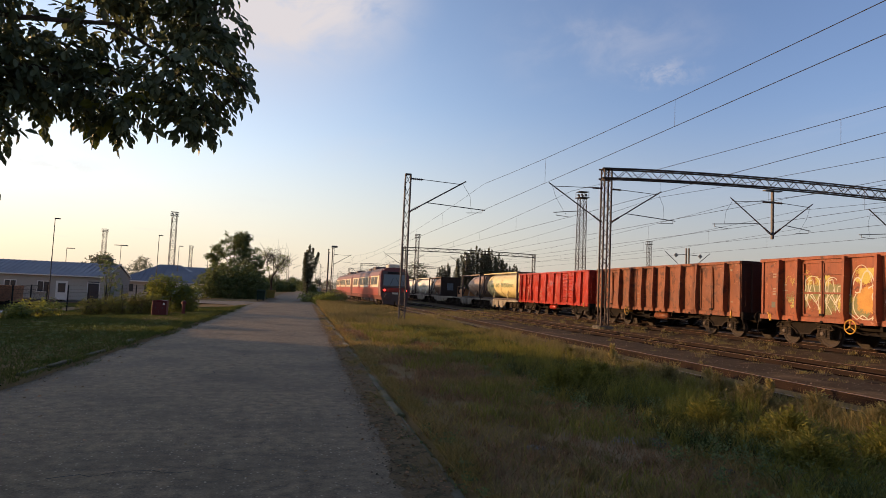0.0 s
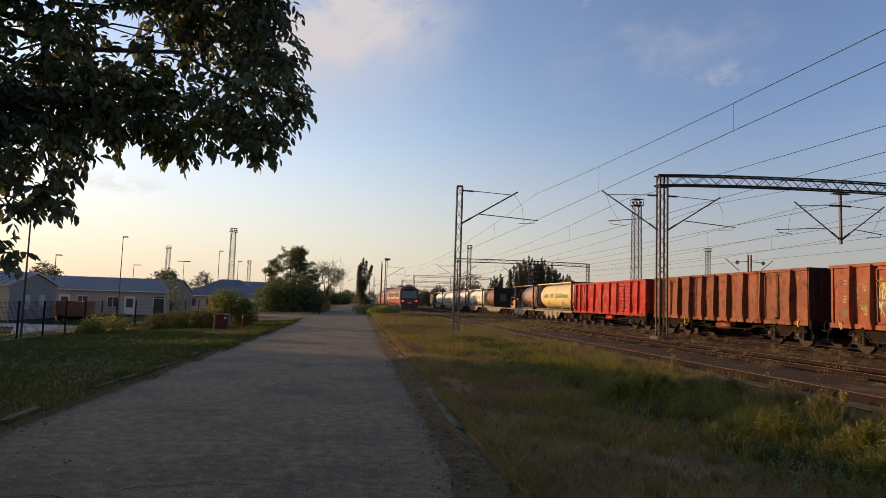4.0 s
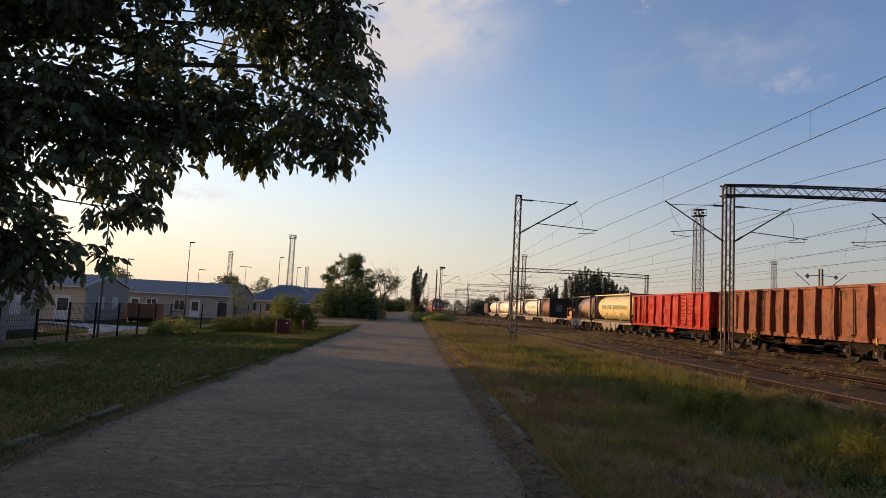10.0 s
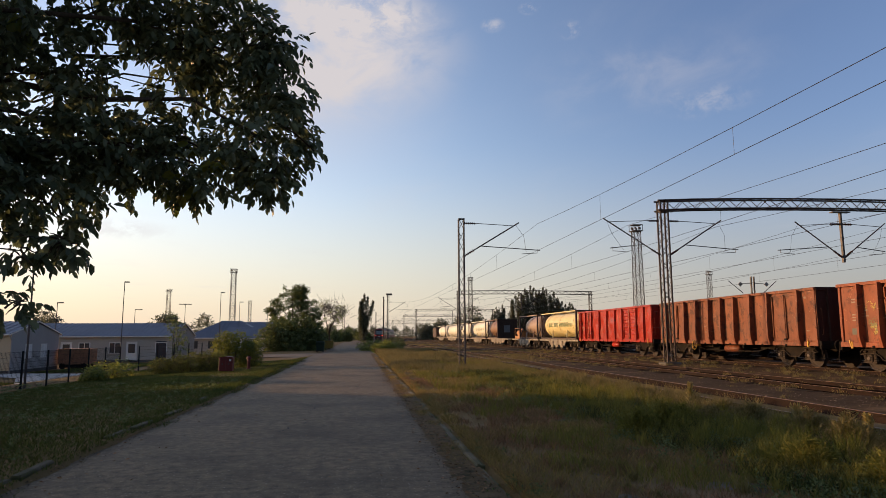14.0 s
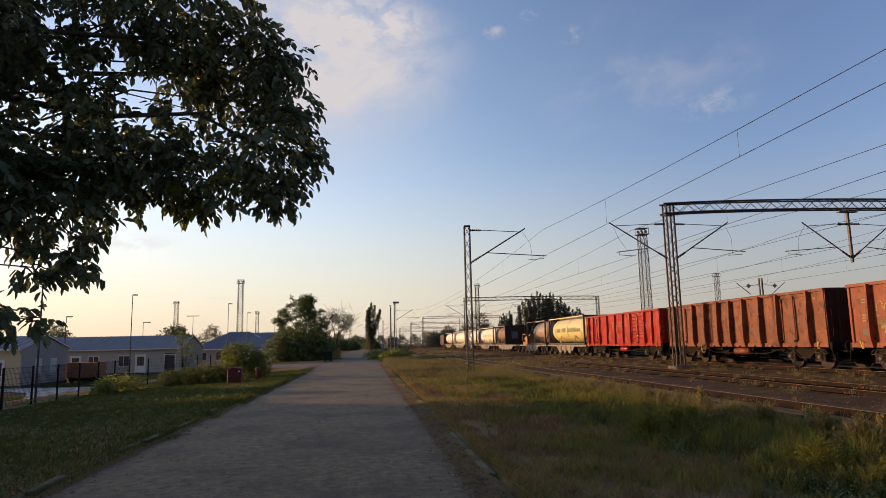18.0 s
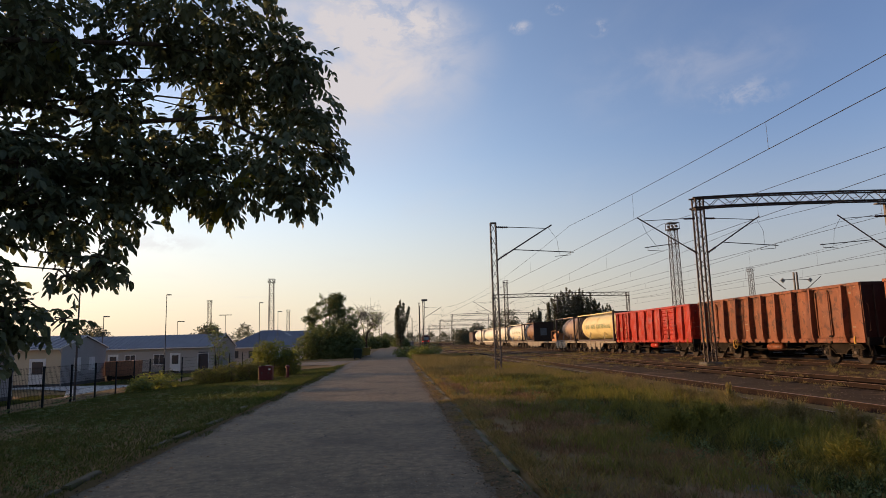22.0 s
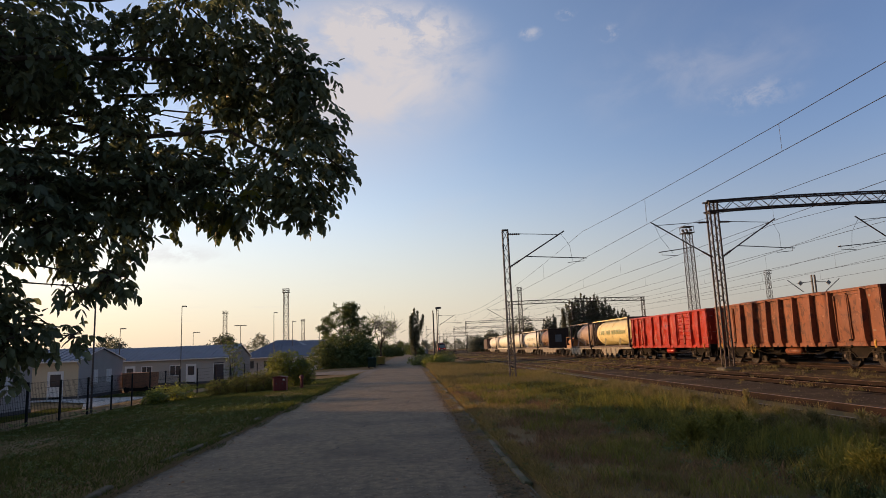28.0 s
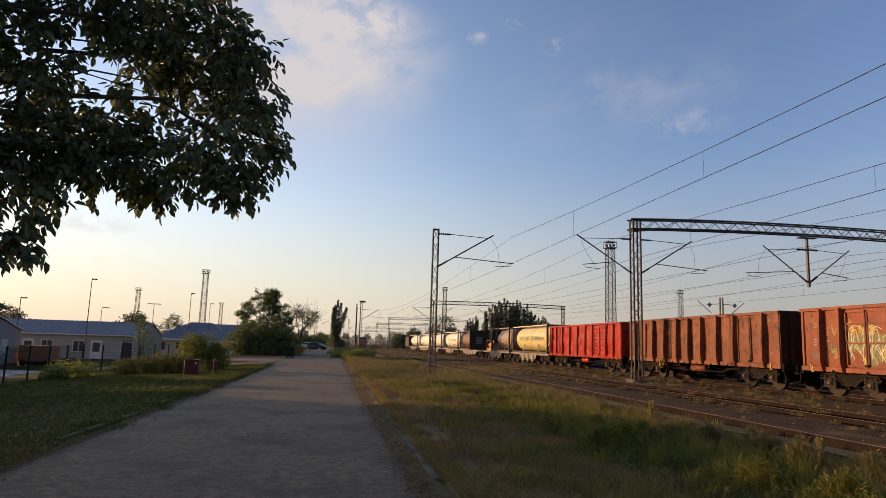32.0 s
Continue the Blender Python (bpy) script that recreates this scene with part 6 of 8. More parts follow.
far_tree("lane_tree", (-8.0, 82, -0.4), 9.0, [(0.4, 0, 6.1, 1.6, 1.4, 1.2), (-0.3, 0, 7.3, 1.5, 1.4, 1.2), (-1.9, 0, 5.9, 1.2, 1.2, 1.0), (1.3, 0.3, 6.4, 1.4, 1.4, 1.2), (0.3, 0.5, 4.9, 1.8, 1.6, 1.2), (2.3, 0, 4.9, 1.0, 1.1, 1.1), (0.7, 0.2, 7.7, 0.8, 0.8, 0.8), (-2.7, 0, 4.9, 0.7, 0.7, 0.8), (0.3, 0.3, 3.5, 2.0, 1.6, 1.1), (-1.7, 0, 3.9, 1.3, 1.2, 1.0), (2.3, 0, 3.6, 1.2, 1.2, 1.0)], 6800, 0.12, SHRUB,
         "mid-sized leafy tree with gaps in its crown beside the lane", seed=4, twigs=60, clumps=300)
far_tree("bare_tree", (-3.9, 86, -0.1), 7.5, [(0, 0, 5.2, 1.6, 1.2, 1.5), (0.8, 0, 4.2, 1.3, 1.0, 1.0), (-0.6, 0, 5.6, 1.2, 1.0, 1.2), (1.5, 0, 5.0, 0.8, 0.8, 1.0)], 420, 0.09, SHRUBY, "thin tree with nearly bare grey-brown twigs", 0.16, 0.3, seed=6, twigs=330, clumps=60)
shrub("lane_thicket", (-7.6, 78, -0.35), [(-2.6, -1, 1.6, 1.6, 1.8, 1.6), (-1.2, -0.5, 2.6, 1.9, 1.8, 1.8), (0.6, 0, 2.5, 2.1, 2, 1.9), (2.0, -0.5, 1.5, 1.5, 1.6, 1.6), (-0.2, -1.6, 1.3, 2.2, 1.5, 1.4), (2.0, 2, 1.6, 1.1, 2.4, 1.6), (1.8, 6, 2.0, 1.3, 2.6, 1.7)], 3000, 0.24, SHRUB,
      "dense dark green thicket beside the lane", "thicket", 10, seed=5)
for k, (x, y, s) in enumerate(((-7.6, 110, 0.8), (-9.4, 128, 0.85), (-12, 142, 1.1), (-9.5, 152, 0.8), (-7.5, 176, 1.0))):
    shrub("hedge_tree", (x, y, -0.2), [(0, 0, 1.9 * s, 2.4 * s, 2.4 * s, 1.8 * s), (1.6 * s, 0, 1.5 * s, 1.5 * s, 1.5 * s, 1.4 * s), (-1.5 * s, 0.4, 2.4 * s, 1.6 * s, 1.6 * s, 1.4 * s)], 650, 0.38, SHRUB, "bushy tree lining the far lane", "tree", 5, "far lane trees", seed=20 + k)


def poplar(at, h, w, seed, lean=0.0, label="tall dark columnar poplar", count=700, fork=False):
    """A narrow crown of upright plumes, each ending in a spike."""
    rnd = random.Random(seed)
    bl = []

    def plume(x, y, z0, z1, r, tilt):
        n = 9
        for i in range(n + 1):
            k = i / n
            fat = r * (0.55 + 0.75 * math.sin(math.pi * min(1, 0.12 + 0.62 * k))) * (1 - k ** 3) + 0.10
            jog = rnd.uniform(-0.22, 0.22) * r
            bl.append((x + tilt * k * (z1 - z0) + jog, y, z0 + (z1 - z0) * k, fat * rnd.uniform(0.7, 1.15), fat, (z1 - z0) / n * 0.62))

    plume(0, 0, h * 0.08, h * 0.97, w * (0.52 if fork else 0.72), lean)
    for j in range(3):
        a = rnd.uniform(0, 6.28)
        plume(math.cos(a) * w * 0.45, math.sin(a) * w * 0.4, h * rnd.uniform(0.1, 0.3), h * rnd.uniform(0.70, 0.95), w * 0.36, lean + math.cos(a) * 0.03)
    if fork:
        plume(w * 0.45, 0, h * 0.34, h * 0.84, w * 0.40, 0.28)
        plume(-w * 0.35, 0, h * 0.1, h * 0.80, w * 0.5, -0.01)
    return far_tree("poplar", at, h, bl, count, 0.24, POPLAR, label, 0.25, 0.5, seed, "poplars", droop=-0.35, boughs=5)


for k, (x, y, s) in enumerate(((-4.6, 192, 0.95), (1.8, 205, 0.85), (2.6, 252, 0.8), (0.4, 262, 0.9), (-1.0, 230, 1.2))):
    shrub("hedge_tree", (x, y, -0.2), [(0, 0, 1.9 * s, 2.4 * s, 2.4 * s, 1.8 * s), (1.6 * s, 0, 1.5 * s, 1.5 * s, 1.5 * s, 1.4 * s), (-1.5 * s, 0.4, 2.4 * s, 1.6 * s, 1.6 * s, 1.4 * s)], 500, 0.38, SHRUB, "bushy tree lining the far lane", "tree", 5, "far lane trees", seed=90 + k)
poplar((1.35, 185, -0.2), 13.2, 1.6, 1, -0.005, "forked dark poplar at the end of the lane", 3600, True)
for k, (px, hh) in enumerate(((46.6, 13.2), (47.6, 14.2), (48.8, 13.4), (49.9, 15.4), (51.5, 16.2), (52.9, 15.0), (54.1, 14.8), (55.2, 15.9), (56.4, 15.2), (57.6, 13.4), (58.6, 14.4), (59.8, 12.6), (61.0, 11.4), (62.3, 10.6), (63.6, 11.2), (65.6, 9.2))):
    poplar((px, 189.4 + 0.5 * (k % 3), -0.2), hh, 1.65, 30 + k, 0.02 * (k % 3 - 1), count=1900)
for k, (px, hh) in enumerate(((42.8, 8.2), (44.3, 10.4), (45.6, 9.4), (46.7, 11.2), (48.3, 9.0))):
    poplar((px, 205 + 0.7 * (k % 2), -0.2), hh, 1.3, 130 + k, 0.03 * (k % 3 - 1), count=1100)
for k, (x, y, s) in enumerate(((21.5, 206, 1.35), (25.7, 205, 1.75), (32.5, 206, 1.8), (35.2, 204, 2.75), (38.4, 208, 1.95), (33, 450, 2.0), (41, 445, 2.6), (47, 455, 2.2), (54, 440, 2.6), (63, 450, 2.4), (72, 440, 2.8), (75, 215, 2.2), (82, 220, 2.0), (-14, 330, 2.0), (-6, 340, 1.7),
                                (-22, 300, 2.4), (2, 430, 2.2), (10, 470, 2.2), (18, 490, 2.0), (26, 480, 2.2), (-55, 240, 2.4), (-70, 250, 2.3), (-38, 135, 1.6), (-88, 200, 2.1), (-93, 205, 2.4))):
    shrub("broad_tree", (x, y, -0.3), [(0, 0, 2.3 * s, 1.7 * s, 1.5 * s, 1.5 * s), (1.3 * s, 0, 1.6 * s, 1.2 * s, 1.2 * s, 1.2 * s), (-1.3 * s, 0, 1.7 * s, 1.3 * s, 1.2 * s, 1.3 * s), (0.2 * s, 0, 3.2 * s, 1.0 * s, 1.0 * s, 0.9 * s)], 420, 0.5, POPLAR, "hazy broad-crowned tree on the skyline", "tree", 4, "skyline trees", seed=60 + k)
# verge bushes and yard shrubs
BUSHY = mat("pale_bush_leaf", (0.25, 0.25, 0.06), (0.17, 0.18, 0.045), 0.7, island=0.3, bump=0, trans=0.4)
FENCEWEED = mat("feathery_weed_leaf", (0.185, 0.180, 0.055), (0.130, 0.140, 0.042), 0.75, island=0.35, bump=0, trans=0.5)
shrub("verge_bush", (1.0, 74, 0), [(0, 0, 0.5, 1.4, 2.2, 0.55), (1.6, 2, 0.6, 1.4, 2.4, 0.6), (3.2, 6, 0.7, 1.3, 2.5, 0.7), (0.8, 7, 0.5, 1.5, 3, 0.5), (2.4, -3, 0.4, 1.2, 2.0, 0.5)], 1300, 0.14, BUSHY, "low weedy green bush on the verge", "bush", 4, extra=SHRUB, seed=7)
shrub("verge_bush", (2.2, 66, 0), [(0, 0, 0.4, 1.0, 1.4, 0.5), (0.6, 1.5, 0.45, 0.8, 1.2, 0.5)], 800, 0.14, SHRUBY, "light green bush among dry grass", "bush", 4, extra=SHRUBY, seed=8)
shrub("yard_shrub", (-6.9, 38.5, -0.25), [(0, 0, 1.2, 0.9, 0.9, 1.0), (-0.7, 0.3, 1.4, 0.7, 0.7, 0.75), (0.7, 0.2, 0.85, 0.6, 0.7, 0.8)], 1400, 0.10, SHRUBY, "yellow-green shrub behind the red cabinet", "shrub", 8, extra=SHRUB, seed=9)
shrub("fence_weeds", (-8.8, 36.4, -0.30), [(-1.5, -0.3, 0.40, 0.6, 0.5, 0.50), (-0.7, 0, 0.48, 0.6, 0.6, 0.55), (0.1, 0, 0.55, 0.6, 0.6, 0.62), (0.8, 0.1, 0.62, 0.6, 0.6, 0.66), (1.4, 0.2, 0.6, 0.5, 0.6, 0.6)], 2600, 0.060, FENCEWEED, "tall feathery weeds along the mesh fence", "weeds", 22, extra=SHRUBY, seed=10)
shrub("fence_weeds", (-12.5, 34.8, -0.40), [(0, 0, 0.35, 0.8, 0.9, 0.42), (0.2, 1.5, 0.4, 0.7, 0.8, 0.45), (0, -1.3, 0.3, 0.5, 0.7, 0.35)], 420, 0.12, SHRUBY, "broad-leaved weeds at the mesh fence", "weeds", 8, extra=SHRUB, seed=12)
shrub("young_tree", (-13.2, 50, -0.6), [(0, 0, 2.4, 0.7, 0.7, 1.0), (0.3, 0, 1.4, 0.8, 0.8, 0.8), (-0.3, 0, 3.2, 0.5, 0.5, 0.7)], 150, 0.13, SHRUB, "sparse young tree in the yard", "tree", 8, seed=13)

# ---- yard: buildings, fence, lamps ----
CREAMW = mat("cream_render", (0.56, 0.44, 0.28), (0.48, 0.38, 0.25), 0.9, scale=0.6, fine=20, bump=0.2)
GREYW = mat("blue_grey_render", (0.34, 0.33, 0.32), (0.29, 0.28, 0.27), 0.9, scale=0.6, fine=20, bump=0.2)
PALEW = mat("pale_grey_render", (0.40, 0.36, 0.31), (0.34, 0.31, 0.27), 0.9, scale=0.6, fine=20, bump=0.2)
BLUER = mat("blue_metal_roof", (0.13, 0.138, 0.17), (0.10, 0.106, 0.135), 0.55, metal=0.1, scale=0.6, fine=8, bump=0.05)
WHITET = mat("white_trim", (0.68, 0.66, 0.62), (0.58, 0.56, 0.52), 0.6, bump=0.05)
PLINTH = mat("dark_plinth", (0.09, 0.085, 0.08), rough=0.9)
PAVE = mat("pale_concrete_paving", (0.46, 0.43, 0.38), (0.38, 0.35, 0.31), 0.9, scale=0.8, fine=25, bump=0.2)
FENCE = mat("dark_fence_paint", (0.014, 0.016, 0.016), (0.024, 0.024, 0.024), 0.8, spec=0.1)
CABRED = mat("dark_red_cabinet_paint", (0.12, 0.012, 0.010), (0.09, 0.010, 0.010), 0.5, scale=2, fine=15)
SHUTTER = mat("white_shutter", (0.70, 0.70, 0.70), rough=0.6, bump=0)
YZ = -0.86
SLAT = Shape().box(0.03, 0.045, -0.42, 0.42, 0, 0.095).mesh("shutter_slat", SHUTTER)


def yard_house(x1, y0, depth, length, front_mat, end_mat, label, openings, shutters=True, eave=2.58, ridge=3.68):
    """A long low house with its gable towards the lane at x1; front wall at y0."""
    h = thing("yard_house", (x1, y0, YZ), label, "building", "yard houses")
    part("front_wall", Shape().box(-length, 0, 0, 0.2, 0, eave), front_mat, h)
    part("back_wall", Shape().box(-length, 0, depth - 0.2, depth, 0, eave), front_mat, h)
    for x in (-0.2, -length):
        g = [(0.2, 0), (depth - 0.2, 0), (depth - 0.2, eave), (depth / 2, ridge - 0.08), (0.2, eave)]
        g2 = [(0.002, 0), (depth - 0.002, 0), (depth - 0.002, eave - 0.03), (depth / 2, ridge - 0.09), (0.002, eave - 0.03)]
        part("gable_wall", Shape().loft([[(xx, a, z) for a, z in g2] for xx in (x + (0.003 if x > -1 else 0), x + 0.203 if x > -1 else x + 0.2)]), end_mat, h)
    part("plinth", Shape().box(-length - 0.02, 0.03, -0.03, depth + 0.03, 0, 0.22), PLINTH, h)
    for sgn in (0, 1):
        ya, yb = (-0.28, depth / 2) if not sgn else (depth + 0.28, depth / 2)
        za = eave - 0.12
        sl = Shape().loft([[(x, ya, za), (x, yb, ridge), (x, yb, ridge + 0.06), (x, ya, za + 0.06)][::1 if sgn else -1] for x in (-length - 0.1, 0.1)])
        roof = part("roof_slope", sl, BLUER, h)
        ribs = Shape()
        n = int(length / 0.5)
        for i in range(n + 1):
            x = -length - 0.05 + (length + 0.1) * i / n
            ribs.beam((x, ya, za + 0.075), (x, yb, ridge + 0.075), 0.05, 0.035)
        part("standing_seams", ribs, BLUER, roof)
        part("gutter", Shape().box(-length - 0.1, 0.1, *sorted((ya - 0.09, ya + 0.01)), za - 0.06, za + 0.04, 0.0), WHITET, h)
        part("barge_board", Shape().beam((0.115, ya, za + 0.03), (0.115, yb, ridge + 0.03), 0.025, 0.09), WHITET, h)
    part("downpipe", Shape().path([(0.06, -0.35, eave - 0.2), (0.08, -0.08, eave - 0.5), (0.08, -0.08, 0.1)], 0.045, 8), GREYW, h)
    for kind, x, w in openings:
        z0, z1 = (0.08, 1.98) if kind == "door" else (0.95, 1.92)
        fr = part(kind + "_frame", Shape().box(x - w / 2 - 0.07, x - w / 2, -0.05, 0.0, z0, z1).box(x + w / 2, x + w / 2 + 0.07, -0.05, 0.0, z0, z1).box(x - w / 2 - 0.07, x + w / 2 + 0.07, -0.05, 0.0, z1, z1 + 0.07), WHITET, h)
        if kind == "door":
            part("door_leaf", Shape().box(x - w / 2, x + w / 2, -0.03, 0.0, z0, z1), WHITET, h)
            part("door_pane", Shape().box(x - w / 2 + 0.12, x + w / 2 - 0.12, -0.04, -0.031, z0 + 0.85, z1 - 0.15), GLASS, h)
        elif kind == "darkdoor":
            part("dark_leaf", Shape().box(x - w / 2, x + w / 2, -0.03, 0.0, 0.08, 2.1), GLASS, h)
        else:
            part("window_pane", Shape().box(x - w / 2, x + w / 2, -0.02, 0.0, z0, z1), GLASS, h)
            part("window_bar", Shape().box(x - 0.025, x + 0.025, -0.04, -0.02, z0, z1), WHITET, h)
            part("window_sill", Shape().box(x - w / 2 - 0.1, x + w / 2 + 0.1, -0.12, 0.0, z0 - 0.06, z0), WHITET, h)
    if shutters:
        for yy in (depth * 0.34, depth * 0.66):
            fr = part("end_window", Shape().box(0.0, 0.03, yy - 0.48, yy + 0.48, 1.0, 2.05), WHITET, h)
            for i in range(9):
                part("shutter_slat", SLAT, SHUTTER, fr, m=pose(0, yy, 1.05 + i * 0.107))
    return h


# eaves raised and depth stretched so this house shades the verge
yard_house(-16.4, 18.3, 9.4, 14, CREAMW, GREYW, "low house with a blue-grey gable and blue metal roof", (("door", -3, 0.95), ("window", -6, 1.2)), True, 3.95, 4.6)
# next two houses are unseen, added to throw shade over lawn and lane
yard_house(-16.4, 9.4, 8.8, 14, CREAMW, GREYW, "unseen low house added for its shade, with closed white shutters and a blue roof", (("door", -3, 0.95),), True, 4.0, 4.65)
yard_house(-16.4, -3.2, 8.2, 14, CREAMW, GREYW, "unseen low house added for its shade at the start of the yard row", (("door", -3, 0.95),), True, 3.2, 5.0)
yard_house(-21.0, 31.3, 6.8, 14, CREAMW, GREYW, "low cream house with a blue-grey gable wall", (("door", -3, 0.95), ("window", -6, 1.2)))
yard_house(-24.4, 50.0, 7.3, 16, CREAMW, GREYW, "low cream house with white doors and a blue-grey gable", (("door", -1.6, 1.0), ("door", -4.6, 1.0), ("window", -8, 1.3)), True, 2.86, 3.7)
yard_house(-19.0, 70.0, 9.0, 17, PALEW, PALEW, "long low pale house with a blue metal roof", (("darkdoor", -1.04, 1.0), ("door", -3.88, 0.9), ("window", -5.5, 1.0), ("window", -8.4, 0.95), ("door", -10.1, 0.9)), False, 2.7, 3.95)


def hip_house(x0, x1, y0, y1, eave, apex, label):
    h = thing("hip_roofed_house", (0, 0, YZ), label, "building")
    part("wall_block", Shape().box(x0 + 0.4, x1 - 0.4, y0 + 0.4, y1 - 0.4, 0, eave), PALEW, h)
    cy, r = (y0 + y1) / 2, (x1 - x0) * 0.12
    cx = (x0 + x1) / 2
    s = Shape().add([(x0, y0, eave), (x1, y0, eave), (x1, y1, eave), (x0, y1, eave), (cx - r, cy, apex), (cx + r, cy, apex)], [(0, 1, 5, 4), (1, 2, 5), (2, 3, 4, 5), (3, 0, 4), (3, 2, 1, 0)])
    roof = part("hip_roof", s, BLUER, h)
    seams = Shape()
    n = int((x1 - x0) / 0.6)
    for i in range(1, n):
        x = x0 + (x1 - x0) * i / n
        k = min(1.0, (x - x0) / (cx - r - x0), (x1 - x) / (x1 - cx - r))
        seams.beam((x, y0, eave + 0.03), (x, y0 + (cy - y0) * k, eave + 0.03 + (apex - eave) * k), 0.05, 0.04)
    part("standing_seams", seams, BLUER, roof)
    part("gutter", Shape().box(x0 - 0.1, x1 + 0.1, y0 - 0.1, y0, eave - 0.06, eave + 0.08), WHITET, h)
    for x in (x0 + 1.6, x0 + 4.2, x1 - 4.0, x1 - 1.8):
        part("window_pane", Shape().box(x - 0.6, x + 0.6, y0 + 0.36, y0 + 0.39, 0.9, 1.9), GLASS, h)
    return h


hip_house(-24.2, -12.8, 93, 104, 2.3, 4.8, "wide pale house with a blue hipped roof")
yard_house(-11.8, 84.0, 7.0, 5, WHITET, PALEW, "small distant house with a blue roof", (("window", -2, 1.2),), False, 2.4, 3.7)
yard_house(-13.5, 110.0, 9.0, 9, PALEW, PALEW, "far house with a dark ridge", (), False, 3.2, 4.9)


def yard_ground():
    s = Shape()
    pts = [(-14.3, 20), (-14.3, 44), (-18, 48), (-24, 49.6), (-40, 49.6), (-40, 47.6), (-25, 47.2), (-21, 44), (-18.2, 38), (-17.5, 28), (-16.0, 20)]
    s.v = [(x, y, -0.80 if x < -17 else -0.52) for x, y in pts]
    s.f = [tuple(range(len(pts)))[::-1]]
    solo("yard_paving", s, PAVE, "pale concrete footpath across the yard", "pavement", kind="structure")


yard_ground()


def mesh_fence():
    f = thing("mesh_fence", (0, 0, 0), "dark welded-mesh fence with square posts round the yard", "fence")
    H = 1.55
    ys = [13.8 + 2.15 * i for i in range(13)]
    post = Shape().box(-0.03, 0.03, -0.03, 0.03, -0.3, H).mesh("post", FENCE)
    z = lambda y: ground_z(-13.5, y)
    for y in ys:
        part("post", post, FENCE, f, m=pose(-13.5, y, z(y)))
    for a, b in zip(ys, ys[1:]):
        s = Shape()
        for k in range(8):
            zz = 0.1 + k * 0.2
            s.beam((-13.5, a, z(a) + zz), (-13.5, b, z(b) + zz), 0.008, 0.008)
        for k in range(1, 23):
            y = a + (b - a) * k / 23
            s.beam((-13.5, y, z(y) + 0.05), (-13.5, y, z(y) + H - 0.02), 0.006, 0.006)
        part("mesh_panel", s, FENCE, f)
    # return run towards the road, behind the shrubs
    ys2 = [(-13.5 + 0.35 * i, 39.3 + 2.4 * i) for i in range(1, 8)]
    for x, y in ys2:
        part("post", post, FENCE, f, m=pose(x, y, ground_z(x, y)))
    for (xa, a), (xb, b) in zip(ys2, ys2[1:]):
        s = Shape()
        for k in range(8):
            zz = 0.1 + k * 0.2
            s.beam((xa, a, ground_z(xa, a) + zz), (xb, b, ground_z(xb, b) + zz), 0.008, 0.008)
        part("mesh_panel", s, FENCE, f)


mesh_fence()


def lamp_post(x, y, top, arm, label="slim grey lamp post with a flat head", double=False):
    z0 = ground_z(x, y)
    t = thing("lamp_post", (x, y, z0), label, "lamp post", "yard lamps")
    h = top - z0
    part("pole", Shape().path([(0, 0, -0.2), (0, 0, h * 0.5), (0, 0, h)], 0.05, 8, 0.03), STEEL, t)
    for d in ((1, -1) if double else (1,)):
        part("lamp_head", Shape().box(*sorted((0, d * arm)), -0.12, 0.12, h - 0.02, h + 0.07, 0.015), STEEL, t)
    part("base_plate", Shape().box(-0.16, 0.16, -0.16, 0.16, -0.05, 0.03), STEEL, t)
    return t


lamp_post(-13.75, 29.7, 4.86, 0.55)
lamp_post(-20.5, 60.0, 6.42, 0.4)
lamp_post(-29.3, 90.0, 5.2, 0.9)
lamp_post(-23.0, 90.0, 5.92, 0.8, double=True)
lamp_post(-15.4, 75.0, 6.5, 0.4)
lamp_post(-16.0, 90.0, 6.22, 0.5)
lamp_post(-13.3, 97.0, 5.67, 0.5)
lamp_post(-26.75, 62.0, 4.7, 0.5)


def flood_tower(x, y, top, label="tall lattice floodlight tower over the yard", w=0.95):
    t = thing("floodlight_tower", (x, y, -0.3), label, "light tower", "floodlight towers")
    h = top + 0.3
    lattice_column(t, "mast", (0, 0, 0), h, w * 1.25, w * 1.0, STEELR, steps=int(h / 1.3), leg=0.085, lace=0.042, cross=True)
    w *= 0.8
    part("gallery", Shape().box(-w, w, -w, w, h - 0.1, h, 0.0).box(-w * 0.95, w * 0.95, -w * 0.95, w * 0.95, h + 0.85, h + 0.92), STEELR, t)
    s = Shape()
    for sx in (-1, 1):
        for sy in (-1, 1):
            s.beam((sx * w * .9, sy * w * .9, h), (sx * w * .9, sy * w * .9, h + 0.9), 0.06)
    part("gallery_posts", s, STEELR, t)
    for i in range(6):
        a = math.pi * 2 * i / 6
        part("floodlight", Shape().box(math.cos(a) * w * .8 - 0.13, math.cos(a) * w * .8 + 0.13, math.sin(a) * w * .8 - 0.13, math.sin(a) * w * .8 + 0.13, h + 0.25, h + 0.55, 0.03), STEEL, t)
    return t


flood_tower(42.7, 95, 17.7, w=1.05)
flood_tower(-31.95, 170, 17.9, w=1.1)
flood_tower(-70.0, 250, 18.3, w=1.2)
flood_tower(-48.8, 300, 16.7, w=1.1)
flood_tower(-7.6, 330, 15.8, w=1.0)
flood_tower(33.0, 190, 18.0)
flood_tower(109.5, 190, 20.4, w=1.1)
